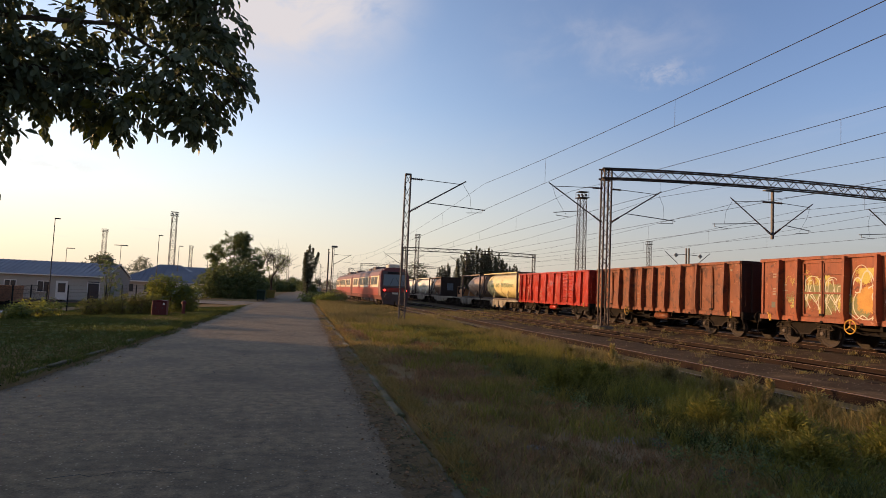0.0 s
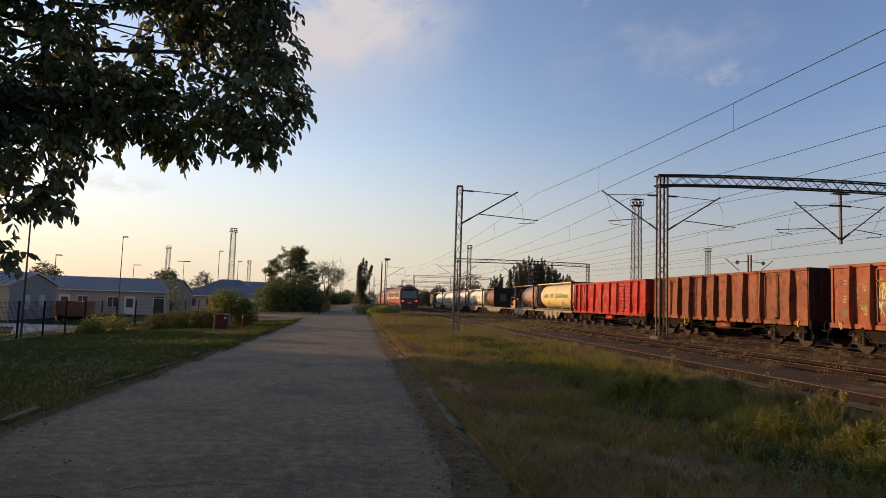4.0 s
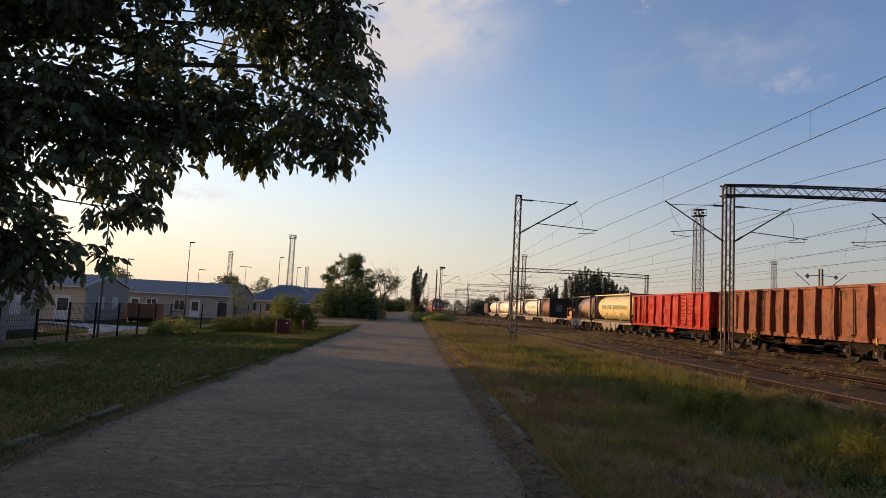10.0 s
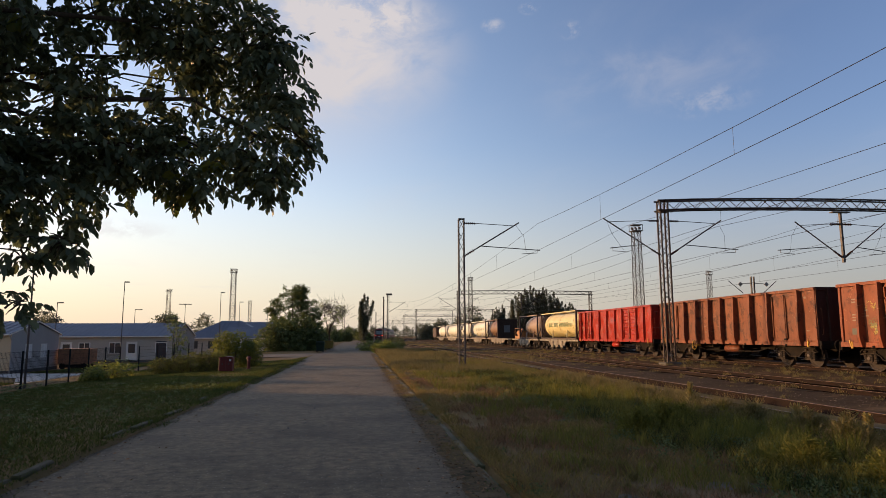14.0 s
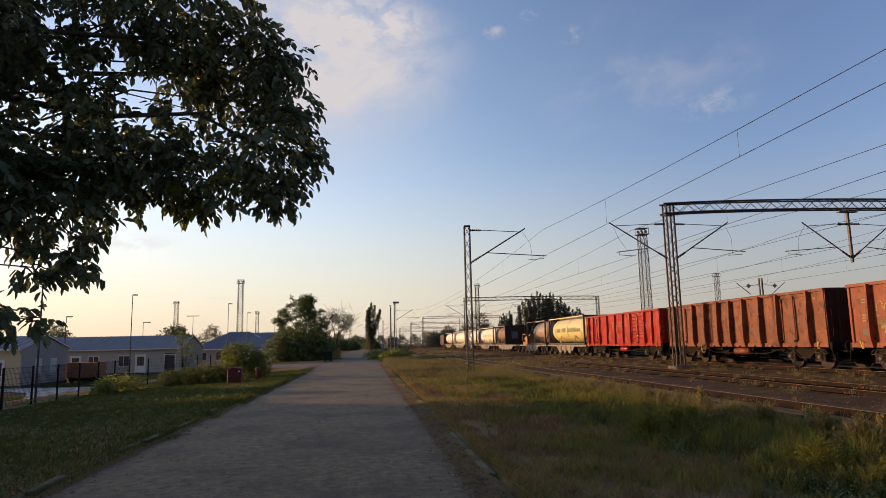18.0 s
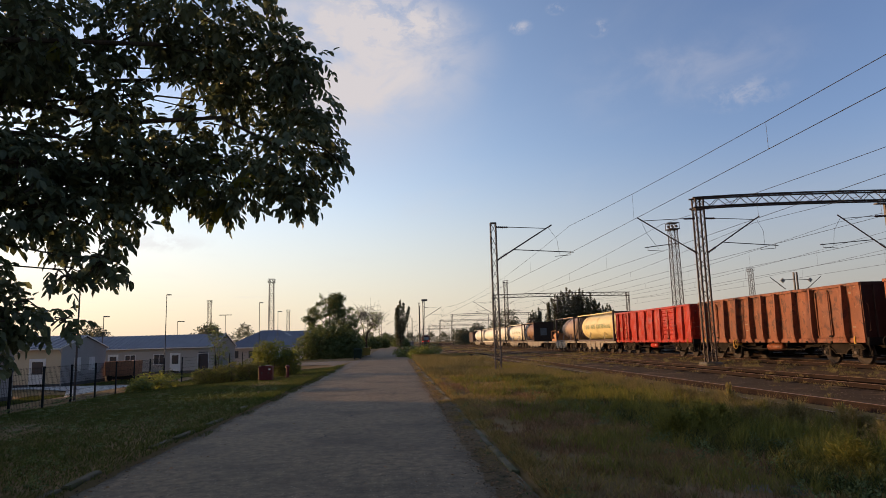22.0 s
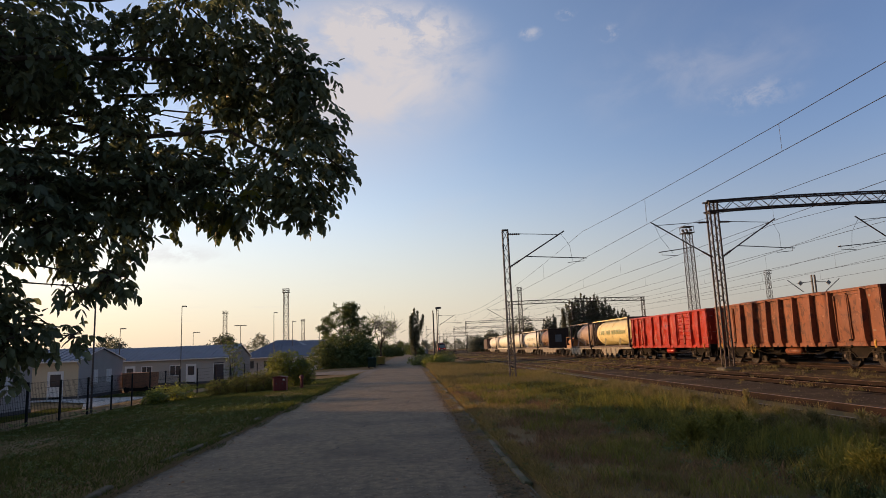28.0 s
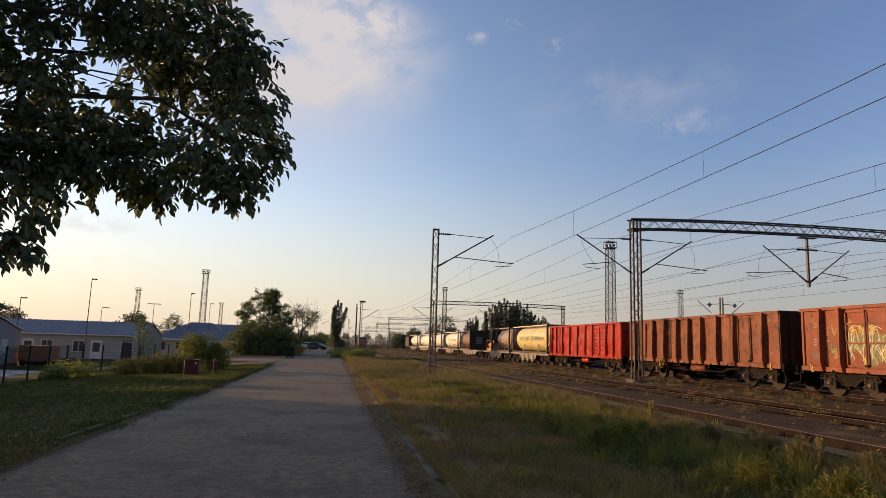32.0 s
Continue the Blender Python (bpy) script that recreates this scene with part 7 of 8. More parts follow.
for x, y, top in ((4.1, 112.5, 8.2), (4.4, 118, 8.0), (4.75, 112, 8.4)):
    p = thing("yard_pole", (x, y, 0), "plain slim steel pole beside the track", "pole", "track poles")
    part("pole", Shape().path([(0, 0, -0.2), (0, 0, top)], 0.09, 8, 0.07), STEEL, p)
    part("cap", Shape().box(-0.14, 0.14, -0.14, 0.14, top, top + 0.12, 0.02), STEEL, p)
h = thing("pole_lamp", (5.05, 112.3, 8.6), "box lamp on top of a far mast", "lamp")
part("housing", Shape().box(-0.5, 0.5, -0.3, 0.3, 0.0, 0.3, 0.05), STEEL, h)


def signal_bracket():
    t = thing("tensioning_post", (0, 0, 0), "twin overhead-line post with two diamond insulator plates", "post")
    x, y = 34.8, 54.0
    part("post", Shape().box(x - 0.18, x - 0.09, y - 0.07, y + 0.07, 0, 6.75).box(x + 0.09, x + 0.18, y - 0.07, y + 0.07, 0, 6.75), STEEL, t)
    for sx in (-1, 1):
        part("arm", Shape().beam((x + sx * 0.2, y, 6.15), (x + sx * 1.1, y, 6.1), 0.05), STEEL, t)
        part("stay", Shape().beam((x + sx * 1.0, y, 5.3), (x + sx * 2.3, y, 6.35), 0.05), STEEL, t)
        c = Vector((x + sx * 1.25, y - 0.1, 6.05))
        s = Shape().loft([[c + Vector((a * 0.22, dy, b * 0.22)) for a, b in ((1, 0), (0, 1), (-1, 0), (0, -1))] for dy in (-0.03, 0.03)])
        part("diamond_plate", s, WHITEP, t)


signal_bracket()


def red_cabinet():
    t = thing("hydrant_cabinet", (-6.5, 33.6, ground_z(-6.5, 33.6)), "dark red metal hydrant cabinet on the grass", "cabinet")
    part("body", Shape().box(-0.32, 0.32, -0.25, 0.25, 0.04, 0.68, 0.015), CABRED, t)
    part("roof", Shape().loft([[(-0.36, y, 0.68), (0.36, y, 0.68), (0.36, y, 0.70), (0, y, 0.74), (-0.36, y, 0.70)] for y in (-0.3, 0.3)]), CABRED, t)
    for x0, x1 in ((-0.30, -0.005), (0.005, 0.30)):
        d = part("door", Shape().box(x0, x1, -0.268, -0.25, 0.08, 0.65), CABRED, t)
        part("handle", Shape().box((x0 + x1) / 2 - 0.02, (x0 + x1) / 2 + 0.02, -0.285, -0.268, 0.34, 0.42), STEEL, d)
    part("sign", Shape().box(0.16, 0.26, -0.275, -0.269, 0.52, 0.60), WHITET, t, "small pale label plate")
    h = thing("hydrant", (-5.65, 34.8, ground_z(-5.65, 34.8)), "rusty red pillar hydrant beside the cabinet", "hydrant")
    part("pillar", Shape().lathe_z([(0, 0.12), (0.05, 0.12), (0.06, 0.08), (0.50, 0.08), (0.52, 0.12), (0.59, 0.12), (0.66, 0.05), (0.67, 0.01)], 0, 0, 12), CABRED, h, smooth=False)
    part("outlet", Shape().tube((0, -0.07, 0.42), (0, -0.18, 0.42), 0.05, 10), CABRED, h)


red_cabinet()


def dumpster():
    rust = mat("rust_brown_skip_paint", (0.38, 0.18, 0.09), (0.28, 0.135, 0.075), 0.8, scale=1, fine=12)
    t = thing("skip_container", (-22.95, 57.5, YZ), "rust-brown steel skip in the yard", "skip")
    part("body", Shape().loft([[(x * k, y * k2, z) for x, y in ((-1.18, -0.8), (1.18, -0.8), (1.18, 0.8), (-1.18, 0.8))] for z, k, k2 in ((0.35, 0.9, 0.9), (0.4, 1, 1), (1.55, 1.02, 1.02), (1.6, 1.05, 1.05))]), rust, t)
    for x in (-0.75, 0, 0.75):
        part("rib", Shape().box(x - 0.05, x + 0.05, -0.88, -0.8, 0.4, 1.55), rust, t)
    part("undercarriage", Shape().box(-1.0, 1.0, -0.65, 0.65, 0.1, 0.38), UNDER, t)
    for x in (-0.8, 0.8):
        part("wheel", Shape().lathe_y([(-0.85, 0.05), (-0.85, 0.24), (-0.7, 0.24), (-0.7, 0.05)], x, 0.24, 14), UNDER, t)


dumpster()


def bins_and_car():
    dk = mat("dark_green_plastic", (0.012, 0.022, 0.016), (0.018, 0.03, 0.02), 0.8, spec=0.1)
    for k, (x, y) in enumerate(((-3.95, 68.0), (-4.15, 70.2), (-4.3, 72.6))):
        t = thing("waste_bin", (x, y, 0.02), "dark green wheeled waste bin beside the lane", "bin", "waste bins")
        part("tub", Shape().loft([[(a * w, b * 0.5 * w, z) for a, b in ((-0.44, -1), (0.44, -1), (0.44, 1), (-0.44, 1))] for z, w in ((0.15, 0.75), (0.95, 0.85))]), dk, t)
        part("lid", Shape().loft([[(a, b, z) for a, b in ((-0.48 * w, -0.56 * w), (0.48 * w, -0.56 * w), (0.48 * w, 0.56 * w), (-0.48 * w, 0.56 * w))] for z, w in ((0.95, 0.85), (1.01, 0.85), (1.12, 0.6))]), dk, t)
        for sx in (-0.3, 0.3):
            part("wheel", Shape().lathe_x([(sx - 0.04, 0.02), (sx - 0.04, 0.1), (sx + 0.04, 0.1), (sx + 0.04, 0.02)], -0.35, 0.1, 10), BLACKP, t)
    t = thing("yellow_container", (-4.1, 85.6, 0), "weathered yellow open container by the lane", "container")
    part("tub", Shape().loft([[(a * w, b * w, z) for a, b in ((-0.8, -1.6), (0.8, -1.6), (0.8, 1.6), (-0.8, 1.6))] for z, w in ((0.1, 0.9), (1.0, 1.0), (1.05, 1.05))]), mat("faded_yellow", (0.40, 0.27, 0.05), (0.28, 0.19, 0.05), 0.7), t)
    part("lifting_bar", Shape().tube((-0.85, -1.0, 0.7), (0.85, -1.0, 0.7), 0.04), UNDER, t)
    sh = thing("far_shed", (3.6, 236.0, -0.4), "low grey flat-roofed shed beyond the verge", "building")
    part("wall_block", Shape().box(-2.9, 2.9, 0, 6, 0, 1.9), GREYW, sh)
    part("roof", Shape().box(-3.1, 3.1, -0.4, 6.4, 1.9, 2.2), PALEW, sh)
    part("door", Shape().box(-1.0, 0.1, -0.03, 0, 0.05, 1.7), PALEW, sh)


bins_and_car()


def make_car(name, at, paint_mat, label, turn=0):
    """A small hatchback seen from afar; nose towards -Y."""
    c = thing(name, at, label, "car", "cars on the lane", turn=turn)
    W = 0.86
    prof = [(-2.05, 0.35), (-2.1, 0.62), (-1.9, 0.82), (-1.05, 0.95), (-0.35, 1.42), (0.9, 1.48), (1.65, 1.30), (1.95, 0.98), (2.02, 0.55), (1.95, 0.32)]
    part("body", Shape().loft([[(x * (1 if z < 1.0 else 0.84), y, z) for y, z in prof][::1] for x in (-W, W)]), paint_mat, c)
    part("windscreen", Shape().add([(-0.68, -1.03, 0.985), (0.68, -1.03, 0.985), (0.62, -0.42, 1.40), (-0.62, -0.42, 1.40)], [(0, 1, 2, 3)]), GLASS, c)
    for sx in (-1, 1):
        part("side_glass", Shape().box(*sorted((sx * 0.70, sx * 0.79)), -0.5, 1.4, 1.02, 1.34), GLASS, c)
        part("headlight", Shape().box(sx * 0.62 - 0.16, sx * 0.62 + 0.16, -2.1, -1.98, 0.64, 0.78, 0.02), WHITET, c)
        for y in (-1.3, 1.25):
            w = part("tyre", Shape().lathe_x([(sx * 0.70, 0.15), (sx * 0.70, 0.3), (sx * 0.88, 0.3), (sx * 0.88, 0.15)][::sx], y, 0.3, 16), BLACKP, c)
            part("rim", Shape().lathe_x([(sx * 0.86, 0.02), (sx * 0.885, 0.17)], y, 0.3, 12), STEEL, w)
    return c


dark_car = make_car("dark_car", (-9.2, 169, 0), mat("dark_car_paint", (0.025, 0.027, 0.03), rough=0.3, bump=0), "dark hatchback on the far lane", 60)
white_car = make_car("white_car", (-12, 168, 0), mat("white_car_paint", (0.7, 0.7, 0.7), rough=0.3, bump=0), "white hatchback on the far lane", 60)

# ---- grass and weeds ----
def blade_mesh(name, X, Y, Z, H, W, lean, material, rng):
    """Bent grass blades: a tapering strip of three pieces each."""
    n = len(X)
    a = rng.uniform(0, 2 * math.pi, n)
    b = rng.uniform(0, 2 * math.pi, n)
    d = np.stack([np.cos(a), np.sin(a), np.zeros(n)], 1)
    s = np.stack([np.cos(b), np.sin(b), np.zeros(n)], 1) * W[:, None]
    P = np.stack([X, Y, Z], 1)
    up = np.array([0, 0, 1.0])
    ln = (lean * rng.uniform(0.3, 1.5, n) * H)[:, None]
    m = P + up * (H * 0.55)[:, None] + d * ln * 0.35
    t = P + up * H[:, None] + d * ln
    V = np.stack([P - s, P + s, m + s * 0.8, m - s * 0.8, t], 1)
    me = bpy.data.meshes.new(name)
    me.vertices.add(n * 5)
    me.vertices.foreach_set("co", V.reshape(-1).astype(np.float32))
    idx = (np.arange(n)[:, None] * 5 + np.array([0, 1, 2, 3, 3, 2, 4])[None]).reshape(-1)
    me.loops.add(n * 7)
    me.loops.foreach_set("vertex_index", idx.astype(np.int32))
    me.polygons.add(n * 2)
    st = np.empty(n * 2, np.int32)
    st[0::2], st[1::2] = np.arange(n) * 7, np.arange(n) * 7 + 4
    me.polygons.foreach_set("loop_start", st)
    me.materials.append(material)
    me.update(calc_edges=True)
    return me


def lumps(X, Y, k, seed):
    """Smooth patchiness in 0..1, from a few crossed waves."""
    r = np.random.default_rng(seed)
    v = np.zeros(len(X))
    for i in range(9):
        a, f = r.uniform(0, 6.28), k * r.uniform(0.5, 2.2)
        v += np.sin((X * math.cos(a) + Y * math.sin(a)) * f + r.uniform(0, 6.28)) / 9
    return np.clip(0.5 + v * 1.35, 0, 1)


def gz(X, Y):
    return np.array([ground_z(x, y) for x, y in zip(X, Y)]) - 0.01


def field(name, label, n, x0, x1, y0, y1, near, h0, h1, w, lean, material, seed, patch, keep, grow=1.0):
    """Scatter blades over a strip, thicker near the lane's start; keep: threshold of the patchiness."""
    rng = np.random.default_rng(seed)
    X = rng.uniform(x0, x1, n)
    Y = y0 + (y1 - y0) * rng.random(n) ** near
    p = lumps(X, Y, patch, seed)
    ok = rng.random(n) < np.clip((p - keep) * 3.0, 0.03, 1)
    X, Y, p = X[ok], Y[ok], p[ok]
    far = np.clip((Y - 8) / 30, 0, 1.6)
    H = rng.uniform(h0, h1, len(X)) * (0.55 + 0.9 * p * grow)
    W = w * rng.uniform(0.6, 1.4, len(X)) * (1 + 1.6 * far)
    ob = new(name, blade_mesh(name, X, Y, gz(X, Y), H, W, lean, material, rng))
    return tagged(ob, label, "grass", "", "stuff")


YELLOWG = mat("yellow_green_weed", (0.175, 0.155, 0.055), (0.225, 0.172, 0.066), 0.8, island=0.35, bump=0, trans=0.4)
# darker green blades for the verge's track side
DARKG = mat("dark_grass_blades", (0.052, 0.066, 0.016), (0.085, 0.082, 0.024), 0.75, island=0.4, bump=0, trans=0.3, scale=0.5, spec=0.2)
GREEN2 = mat("fresh_weed_blades", (0.140, 0.150, 0.022), (0.215, 0.185, 0.036), 0.8, island=0.35, bump=0, trans=0.35, scale=0.4)
FUZZ = mat("grey_green_weed", (0.180, 0.152, 0.044), (0.225, 0.165, 0.060), 0.75, island=0.35, bump=0, trans=0.4)
BROWNG = mat("dead_brown_grass", (0.285, 0.165, 0.074), (0.180, 0.105, 0.050), 0.9, island=0.4, bump=0, trans=0.2)
field("verge_grass", "patchy green and dry verge grass beside the lane", 90000, 1.5, 5.6, 2.5, 64, 1.8, 0.025, 0.11, 0.0042, 1.1, BLADE, 1, 1.9, 0.30)
field("dark_verge_grass", "dense dark green grass in the track side of the verge", 62000, 4.2, 7.5, 3.2, 30, 1.8, 0.05, 0.22, 0.0052, 0.7, DARKG, 14, 1.7, 0.26)
field("green_grass", "taller fresh green weeds in the verge", 56000, 2.2, 7.5, 4, 44, 1.6, 0.05, 0.20, 0.0050, 0.7, GREEN2, 2, 2.0, 0.46)
field("brown_grass", "dead brown grass near the kerb", 46000, 1.5, 5.2, 2.5, 26, 1.6, 0.02, 0.12, 0.0046, 1.3, BROWNG, 3, 2.3, 0.36)
field("golden_grass", "golden dry grass further along the verge", 70000, 1.5, 7.6, 28, 72, 1.1, 0.12, 0.34, 0.0050, 0.6, YELLOWG, 4, 0.6, 0.22)
field("trackside_weeds", "tall yellowing weeds along the first track", 9000, 6.3, 7.7, 4.5, 34, 1.3, 0.10, 0.26, 0.004, 0.6, STRAW, 5, 1.3, 0.5, 1.0)
field("trackside_green", "tall green weeds along the first track", 14000, 5.4, 7.7, 4.5, 34, 1.3, 0.10, 0.26, 0.004, 0.55, GREEN2, 6, 1.2, 0.42, 1.0)
field("lawn_grass", "short worn lawn between the lane and the fence", 230000, -13.4, ROAD_L + 0.05, 2.5, 46, 1.4, 0.025, 0.075, 0.0055, 1.0, LAWN, 7, 0.7, -0.25)
field("yard_lawn", "short green lawn before the yard's houses", 26000, -21.0, -18.7, 20, 40, 1.0, 0.05, 0.10, 0.009, 1.0, LAWN, 71, 0.7, -0.25)
field("yard_lawn", "short green lawn behind the yard's footpath", 40000, -23.5, -12.5, 51, 66, 1.0, 0.05, 0.11, 0.009, 1.0, LAWN, 72, 0.7, -0.25)
field("lawn_edge", "ragged grass creeping over the lane's edge", 16000, ROAD_L - 0.5, ROAD_L + 0.22, 2.5, 50, 1.5, 0.04, 0.14, 0.005, 1.0, LAWN, 8, 1.8, 0.35)
field("kerb_grass", "grass tufts growing along the kerb", 62000, 1.12, 1.75, 3, 50, 1.5, 0.03, 0.12, 0.0042, 1.1, BLADE, 9, 2.2, 0.15)
field("kerb_litter", "dead stalks in the sandy margin of the lane", 40000, 0.84, 1.42, 2.5, 34, 1.6, 0.01, 0.05, 0.005, 2.4, BROWNG, 10, 2.2, 0.22)
field("margin_grass", "thin grass sprouting in the crumbled margin of the lane", 26000, 0.98, 1.42, 2.5, 40, 1.5, 0.02, 0.08, 0.004, 1.3, BLADE, 12, 2.4, 0.34)


field("verge_grass_start", "patchy verge grass at the start of the lane", 16000, 1.5, 7.5, -9, 2.6, 1.0, 0.03, 0.10, 0.0035, 1.1, BLADE, 61, 0.9, 0.1)
field("lawn_start", "worn lawn at the start of the lane", 26000, -13.4, ROAD_L - 0.1, -9, 2.6, 1.0, 0.03, 0.075, 0.006, 1.0, LAWN, 62, 0.7, -0.25)


def tuft(rng, cx, cy, z, n, h, spread):
    r = np.abs(rng.normal(0, spread, n))
    a = rng.uniform(0, 6.28, n)
    return cx + r * np.cos(a), cy + r * np.sin(a), np.full(n, z), rng.uniform(0.45, 1.0, n) * h * np.clip(1.15 - 0.35 * r / spread, 0.35, 1.1)


def weed_clumps(name, label, n, x0, x1, y0, y1, per, h0, h1, spread, material, seed, thin=1.5, lean=0.5):
    """Bushy clumps of fine stems, domed and ragged."""
    rng = np.random.default_rng(seed)
    A = [[], [], [], []]
    for i in range(n):
        x, y = rng.uniform(x0, x1), y0 + (y1 - y0) * rng.random() ** thin
        q = tuft(rng, x, y, ground_z(x, y) - 0.01, per, rng.uniform(h0, h1), spread * rng.uniform(0.5, 1.4))
        for k in range(4):
            A[k].append(q[k])
    X, Y, Z, H = [np.concatenate(a) for a in A]
    ob = new(name, blade_mesh(name, X, Y, Z, H, 0.0046 * (1 + np.clip(Y - 8, 0, 60) / 14), lean, material, rng))
    return tagged(ob, label, "weeds", "", "stuff")


def leafy_weeds(name, label, n, x0, x1, y0, y1, r, leaves, ln, material, seed):
    rng = np.random.default_rng(seed)
    C = [(x, y, ground_z(x, y) + r * 0.6) for x, y in zip(rng.uniform(x0, x1, n), y0 + (y1 - y0) * rng.random(n) ** 1.5)]
    R = [(r * k, r * k, r * k * 0.9) for k in rng.uniform(0.5, 1.3, n)]
    P, D, U, L, W = sprays(rng, C, R, n * leaves, 4, ln, -0.25, 0.6)
    P[:, 2] = np.maximum(P[:, 2], 0.0)
    ob = new(name, leaf_mesh(name, P, D, U, L, W, material))
    return tagged(ob, label, "weeds", "", "stuff")


weed_clumps("verge_clumps", "low bushy green weeds crowding the verge", 560, 4.0, 7.6, 4.5, 38, 60, 0.12, 0.34, 0.11, GREEN2, 41)
weed_clumps("near_clumps", "fuzzy grey-green weed clumps in the bare verge", 420, 2.6, 7.2, 3.5, 22, 90, 0.09, 0.22, 0.12, FUZZ, 141, 1.4, 0.7)
field("far_track_weeds", "dry weeds spreading between the far tracks", 60000, 9.0, 30, 40, 190, 1.2, 0.05, 0.20, 0.006, 1.0, YELLOWG, 143, 0.35, 0.35)
weed_clumps("dry_clumps", "yellowing weed clumps in front of the first track", 330, 6.1, 7.85, 5.5, 34, 60, 0.16, 0.36, 0.10, YELLOWG, 42)
weed_clumps("rail_clumps", "golden-green weed clumps against the first rail", 420, 6.8, 7.85, 6.5, 26, 80, 0.22, 0.50, 0.12, YELLOWG, 47, 1.1, 0.35)
weed_clumps("lush_clumps", "lush green weed patch in the verge", 170, 4.6, 7.0, 8.5, 19, 90, 0.26, 0.52, 0.16, GREEN2, 48, 1.1, 0.35)
weed_clumps("dead_clumps", "dead brown weed clumps on bare soil", 260, 1.7, 5.0, 3.5, 18, 45, 0.06, 0.18, 0.12, BROWNG, 43)
leafy_weeds("leafy_weeds", "small-leaved green weeds in the verge", 480, 3.6, 7.5, 4.5, 30, 0.13, 18, 0.035, SHRUB, 44)
leafy_weeds("kerb_weeds", "small green weeds sprouting along the kerb", 120, 1.2, 1.8, 4, 40, 0.06, 12, 0.03, SHRUB, 45)
leafy_weeds("lawn_weeds", "broad-leaved weeds in the worn lawn", 700, -12, -4.3, 4.0, 26, 0.07, 9, 0.04, SHRUB, 46)


def leaf_litter():
    rng = np.random.default_rng(50)
    n = 1500
    side = rng.random(n) < 0.55
    X = np.where(side, rng.normal(1.15, 0.16, n), rng.normal(-3.85, 0.3, n))
    X = np.where(rng.random(n) < 0.12, rng.uniform(-3.6, 0.9, n), X)
    Y = 3 + 24 * rng.random(n) ** 1.6
    P = np.stack([X, Y, np.where(X < -3.7, 0.05, 0.03)], 1)
    a = rng.uniform(0, 6.28, n)
    D = np.stack([np.cos(a), np.sin(a), rng.normal(0, 0.1, n)], 1)
    U = np.array([0, 0, 1.0]) + rng.normal(size=(n, 3)) * 0.25
    L = rng.uniform(0.02, 0.065, n)
    tagged(new("leaf_litter", leaf_mesh("leaf_litter", P, D, U, L, L * 0.3, BROWNG)), "fallen brown leaves along the lane's edges", "leaves", "", "stuff")


leaf_litter()


def track_tufts():
    rng = np.random.default_rng(31)
    lines = ((11.9, 0.5, 40, 0.09), (12.9, 0.25, 70, 0.13), (14.75, 0.3, 90, 0.14), (16.4, 0.6, 160, 0.16), (17.6, 0.4, 110, 0.16), (10.1, 0.2, 16, 0.10))
    A = [[], [], [], []]
    for x, sx, n, h in lines:
        for i in range(n):
            q = tuft(rng, rng.normal(x, sx), 5 + 60 * rng.random() ** 1.4, 0.05 + 0.14 * min(max((x - 15.6) / 1.6, 0), 1), 30, h * rng.uniform(0.5, 1.3), 0.17)
            for k in range(4):
                A[k].append(q[k])
    X, Y, Z, H = [np.concatenate(a) for a in A]
    ob = new("track_tufts", blade_mesh("track_tufts", X, Y, Z, H, 0.004 * (1 + Y / 25), 0.9, YELLOWG, rng))
    tagged(ob, "golden tufts of dry grass between the tracks", "grass", "", "stuff")


track_tufts()


def tall_weed(x, y, h, seed, label="single tall golden reed grass plant"):
    rng = np.random.default_rng(seed)
    t = thing("tall_weed", (x, y, ground_z(x, y)), label, "weed", "tall weeds")
    n = 60
    X, Y, Z, H = tuft(rng, 0, 0, 0, n, h, 0.05)
    part("foliage", blade_mesh("foliage", X, Y, Z, H * 0.85, np.full(n, 0.006), 0.28, STRAW, rng), STRAW, t)
    P = np.stack([rng.normal(0, 0.03, 90), rng.normal(0, 0.03, 90), rng.uniform(0.55, 1.0, 90) * h], 1)
    D = rng.normal(size=(90, 3)) * 0.4 + np.array([0, 0, 1.0])
    part("seed_head", leaf_mesh("seed_head", P, D, rng.normal(size=(90, 3)), np.full(90, 0.09), np.full(90, 0.012), STRAW), STRAW, t)


tall_weed(6.1, 12.5, 0.74, 1)
tall_weed(7.3, 9.6, 0.45, 2)
tall_weed(6.9, 14.0, 0.5, 3)
tall_weed(7.2, 11.0, 0.45, 4)


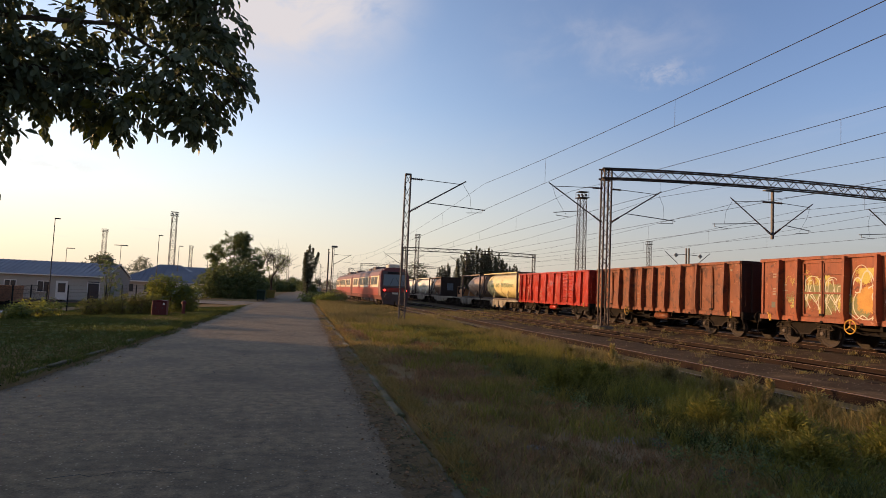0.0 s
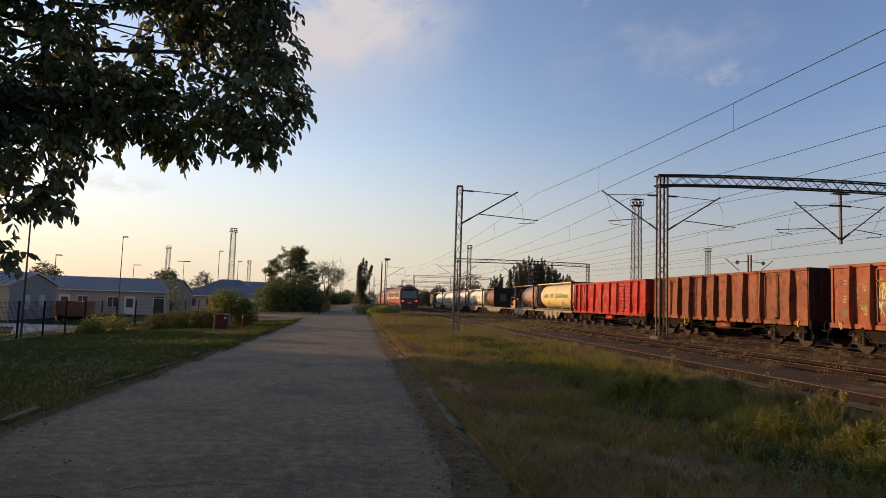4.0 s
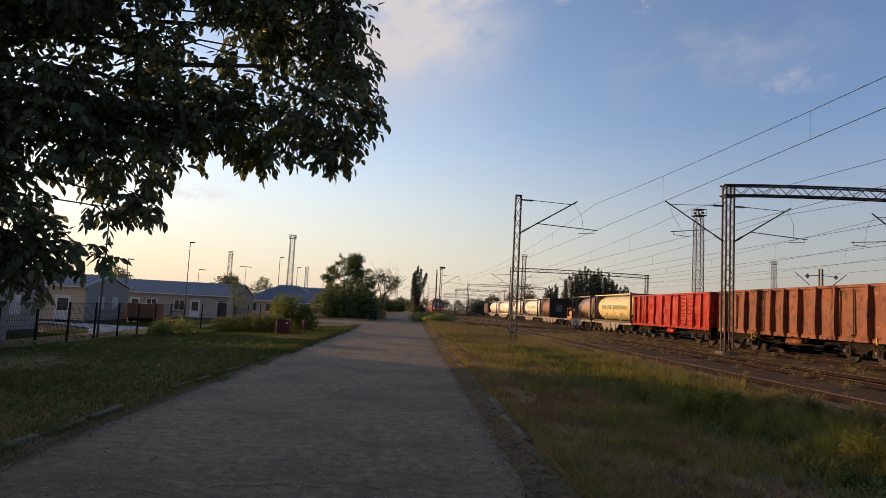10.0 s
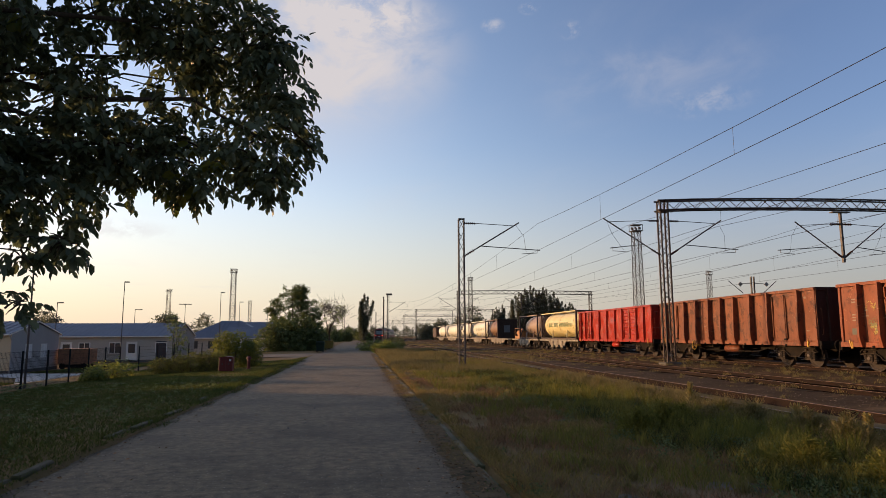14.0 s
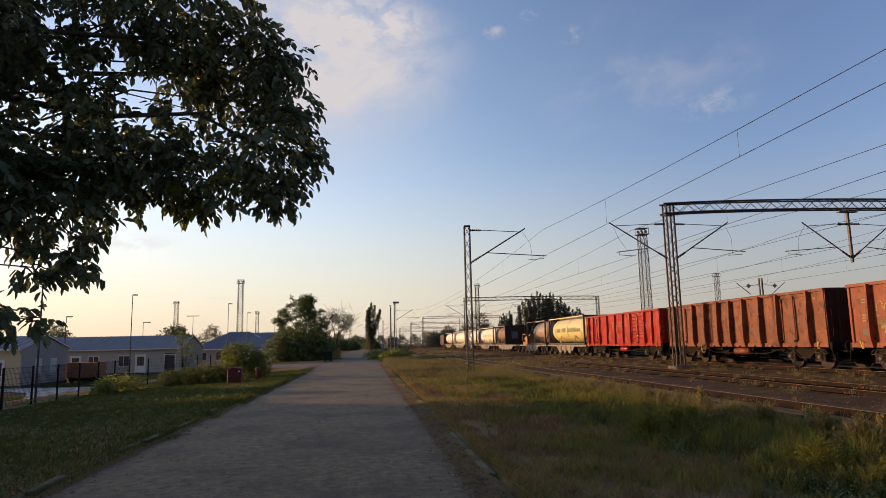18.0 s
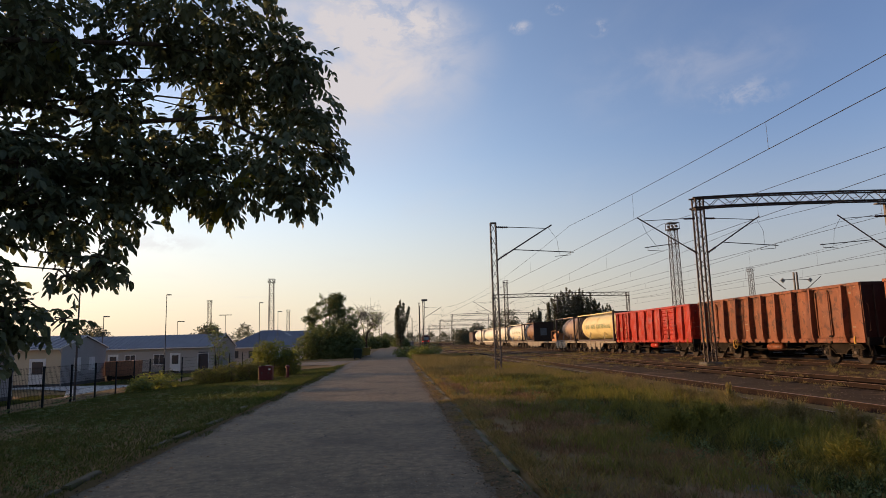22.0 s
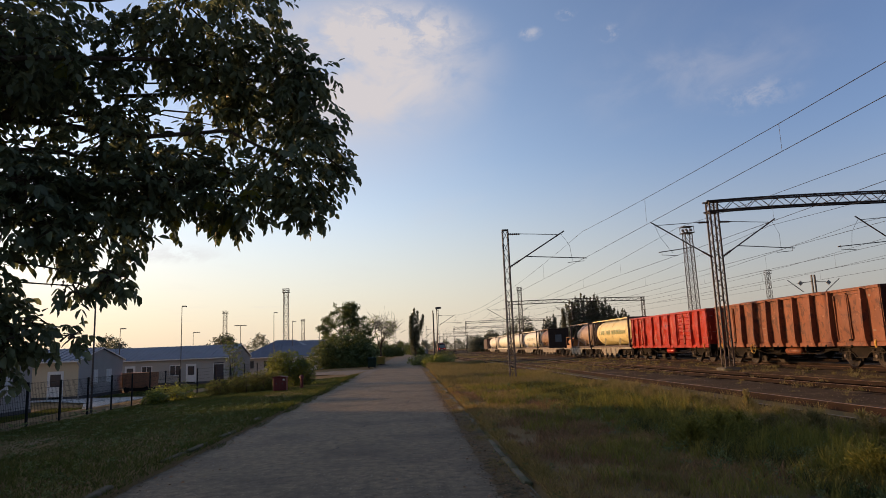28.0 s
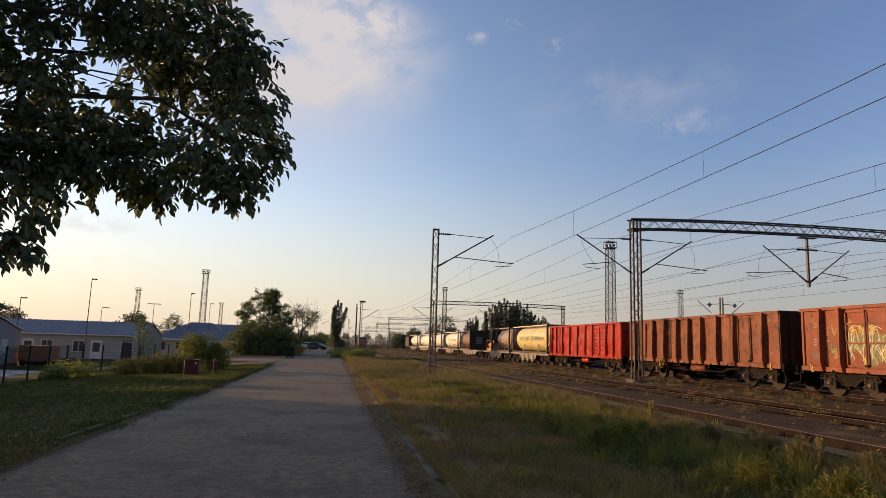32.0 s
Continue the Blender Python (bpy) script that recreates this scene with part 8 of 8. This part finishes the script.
def weed_bush(x, y, h, r, material, seed, label):
    """A bushy weed: upright stems set with narrow leaves, highest in its middle."""
    rng = np.random.default_rng(seed)
    t = thing("weed_bush", (x, y, ground_z(x, y) - 0.02), label, "weed", "weed bushes")
    n = int(240 * r / 0.35)
    rad = np.abs(rng.normal(0, r * 0.55, n))
    a = rng.uniform(0, 6.28, n)
    X, Y = rad * np.cos(a), rad * np.sin(a) * 1.2
    H = h * np.clip(1.05 - 0.45 * rad / r, 0.3, 1.05) * rng.uniform(0.65, 1.05, n)
    tagged(part("stalk_tuft", blade_mesh("stalk_tuft", X, Y, np.zeros(n), H, np.full(n, 0.005), 0.35, material, rng), material, t), kind="stuff")
    k = 9
    u = rng.uniform(0.25, 1.0, (n, k))
    P = np.stack([np.repeat(X, k), np.repeat(Y, k), (H[:, None] * u).reshape(-1)], 1) + rng.normal(0, 0.02, (n * k, 3))
    D = np.stack([np.repeat(np.cos(a), k), np.repeat(np.sin(a), k), np.full(n * k, 0.9)], 1) + rng.normal(0, 0.6, (n * k, 3))
    L = rng.uniform(0.035, 0.085, n * k)
    tagged(part("foliage", leaf_mesh("foliage", P, D, np.array([0, 0, 1.0]) + rng.normal(0, 0.4, (n * k, 3)), L, L * 0.13, material), material, t), kind="stuff")


LUSH, GOLD = "lush green weed bush with narrow leaves in the verge", "yellow-green weed bush beside the first track"
for k, (x, y, h, r, m, lab) in enumerate(((4.35, 10.9, 0.52, 0.38, GREEN2, LUSH), (4.95, 11.3, 0.56, 0.42, GREEN2, LUSH), (5.6, 11.9, 0.45, 0.35, GREEN2, LUSH), (6.65, 11.45, 0.52, 0.32, YELLOWG, GOLD), (6.2, 12.0, 0.42, 0.3, YELLOWG, GOLD),
                                           (6.95, 10.4, 0.50, 0.34, YELLOWG, GOLD), (6.75, 9.3, 0.55, 0.40, YELLOWG, GOLD), (7.25, 8.6, 0.50, 0.34, YELLOWG, GOLD), (7.3, 7.6, 0.48, 0.36, YELLOWG, GOLD), (7.0, 13.0, 0.42, 0.3, YELLOWG, GOLD),
                                           (7.2, 14.6, 0.45, 0.32, YELLOWG, GOLD), (6.9, 16.6, 0.42, 0.36, YELLOWG, GOLD), (5.2, 8.1, 0.42, 0.42, GREEN2, LUSH), (5.6, 7.2, 0.46, 0.45, GREEN2, LUSH), (5.1, 6.3, 0.40, 0.4, GREEN2, LUSH), (6.2, 6.4, 0.48, 0.42, GREEN2, LUSH))):
    weed_bush(x, y, h, r, m, 300 + k, lab)

# broken concrete half sunk in the verge
def slabs():
    rnd = random.Random(9)
    for k, (x, y, w, d) in enumerate(((3.85, 7.35, 0.50, 0.42), (3.95, 6.35, 0.30, 0.24), (3.45, 6.6, 0.16, 0.14), (2.63, 8.3, 0.13, 0.10), (2.75, 8.7, 0.10, 0.09), (2.55, 7.1, 0.20, 0.16), (3.8, 12.9, 0.55, 0.35), (4.1, 14.6, 0.5, 0.3), (4.5, 18.6, 0.6, 0.35), (4.3, 16.6, 0.4, 0.25))):
        s = Shape()
        n = rnd.choice((4, 5, 6))
        angs = sorted(rnd.uniform(0, 6.28) * 0.25 + i * 6.28 / n for i in range(n))
        rad = [rnd.uniform(0.6, 1.1) for i in range(n)]
        ring = lambda z, k2: [(w * k2 * math.cos(a) * q, d * k2 * math.sin(a) * q, z + 0.02 * math.cos(a + k)) for a, q in zip(angs, rad)]
        s.loft([ring(-0.12, 1.05), ring(0.0, 1.0), ring(0.014, 0.93)])
        solo("concrete_slab", s, CONCRETE, "broken grey concrete slab sunk in the grass", "slab", "broken slabs", at=(x, y, ground_z(x, y) - 0.01), turn=rnd.uniform(0, 90))


slabs()

def motions():
    """Everything that moves: the railcar leaving, the bird crossing, the cars coming onto the lane."""
    run = ((0, 63.2), (1, 72.2), (2, 81.6), (4, 100), (6, 118.5), (8, 138), (11, 174), (14, 206), (17, 228), (20, 240.5), (24, 248.5), (28, 253), (32, 256.5))
    rows = []
    for t, y in run:
        a, b = swing(y + 3.4), swing(y + 51)
        turn = math.atan2(b - a, 47.6)
        rows.append((t, pose(a - 3.4 * math.tan(turn), y, 0.165, 0, 0, -math.degrees(turn))))
    walk(railcar, rows)
    # the bird comes from behind the walnut tree and climbs away to the east
    fly = ((0, -16.0, 8.3), (27.2, -4.0, 8.45), (27.4, -1.75, 8.55), (27.5, -0.68, 8.6), (27.6, 0.41, 8.81), (27.7, 1.88, 8.85), (27.8, 3.3, 9.25), (27.9, 4.9, 9.9), (28.1, 7.6, 11.4), (32, 60.0, 38.0))
    walk(bird, [(t, pose(x * 1.3, 18.0, 1.67 + (z - 1.67) * 1.3 - 0.13, 6, 0, -86)) for t, x, z in fly])
    for sx, wing in bird_wings:
        flap = [(0, 10), (27.3, -25), (27.4, 45), (27.5, -8), (27.6, 58), (27.7, 5), (27.8, 35), (27.9, -25), (28.0, 45), (28.1, -20), (32, 10)]
        walk(wing, [(t, pose(0, 0, 0, 0, -sx * a, 0)) for t, a in flap])
    way = ((0, -16.0), (28.5, -15.0), (30.0, -7.4), (30.5, -6.1), (31.0, -4.6), (31.5, -3.7), (32.0, -2.9))
    walk(white_car, [(t, pose(x - 1.4, 143.0, 0.02, 0, 0, 74)) for t, x in way])
    walk(dark_car, [(t, pose(x + 0.2, 140.0, 0.02, 0, 0, 70)) for t, x in way])


motions()
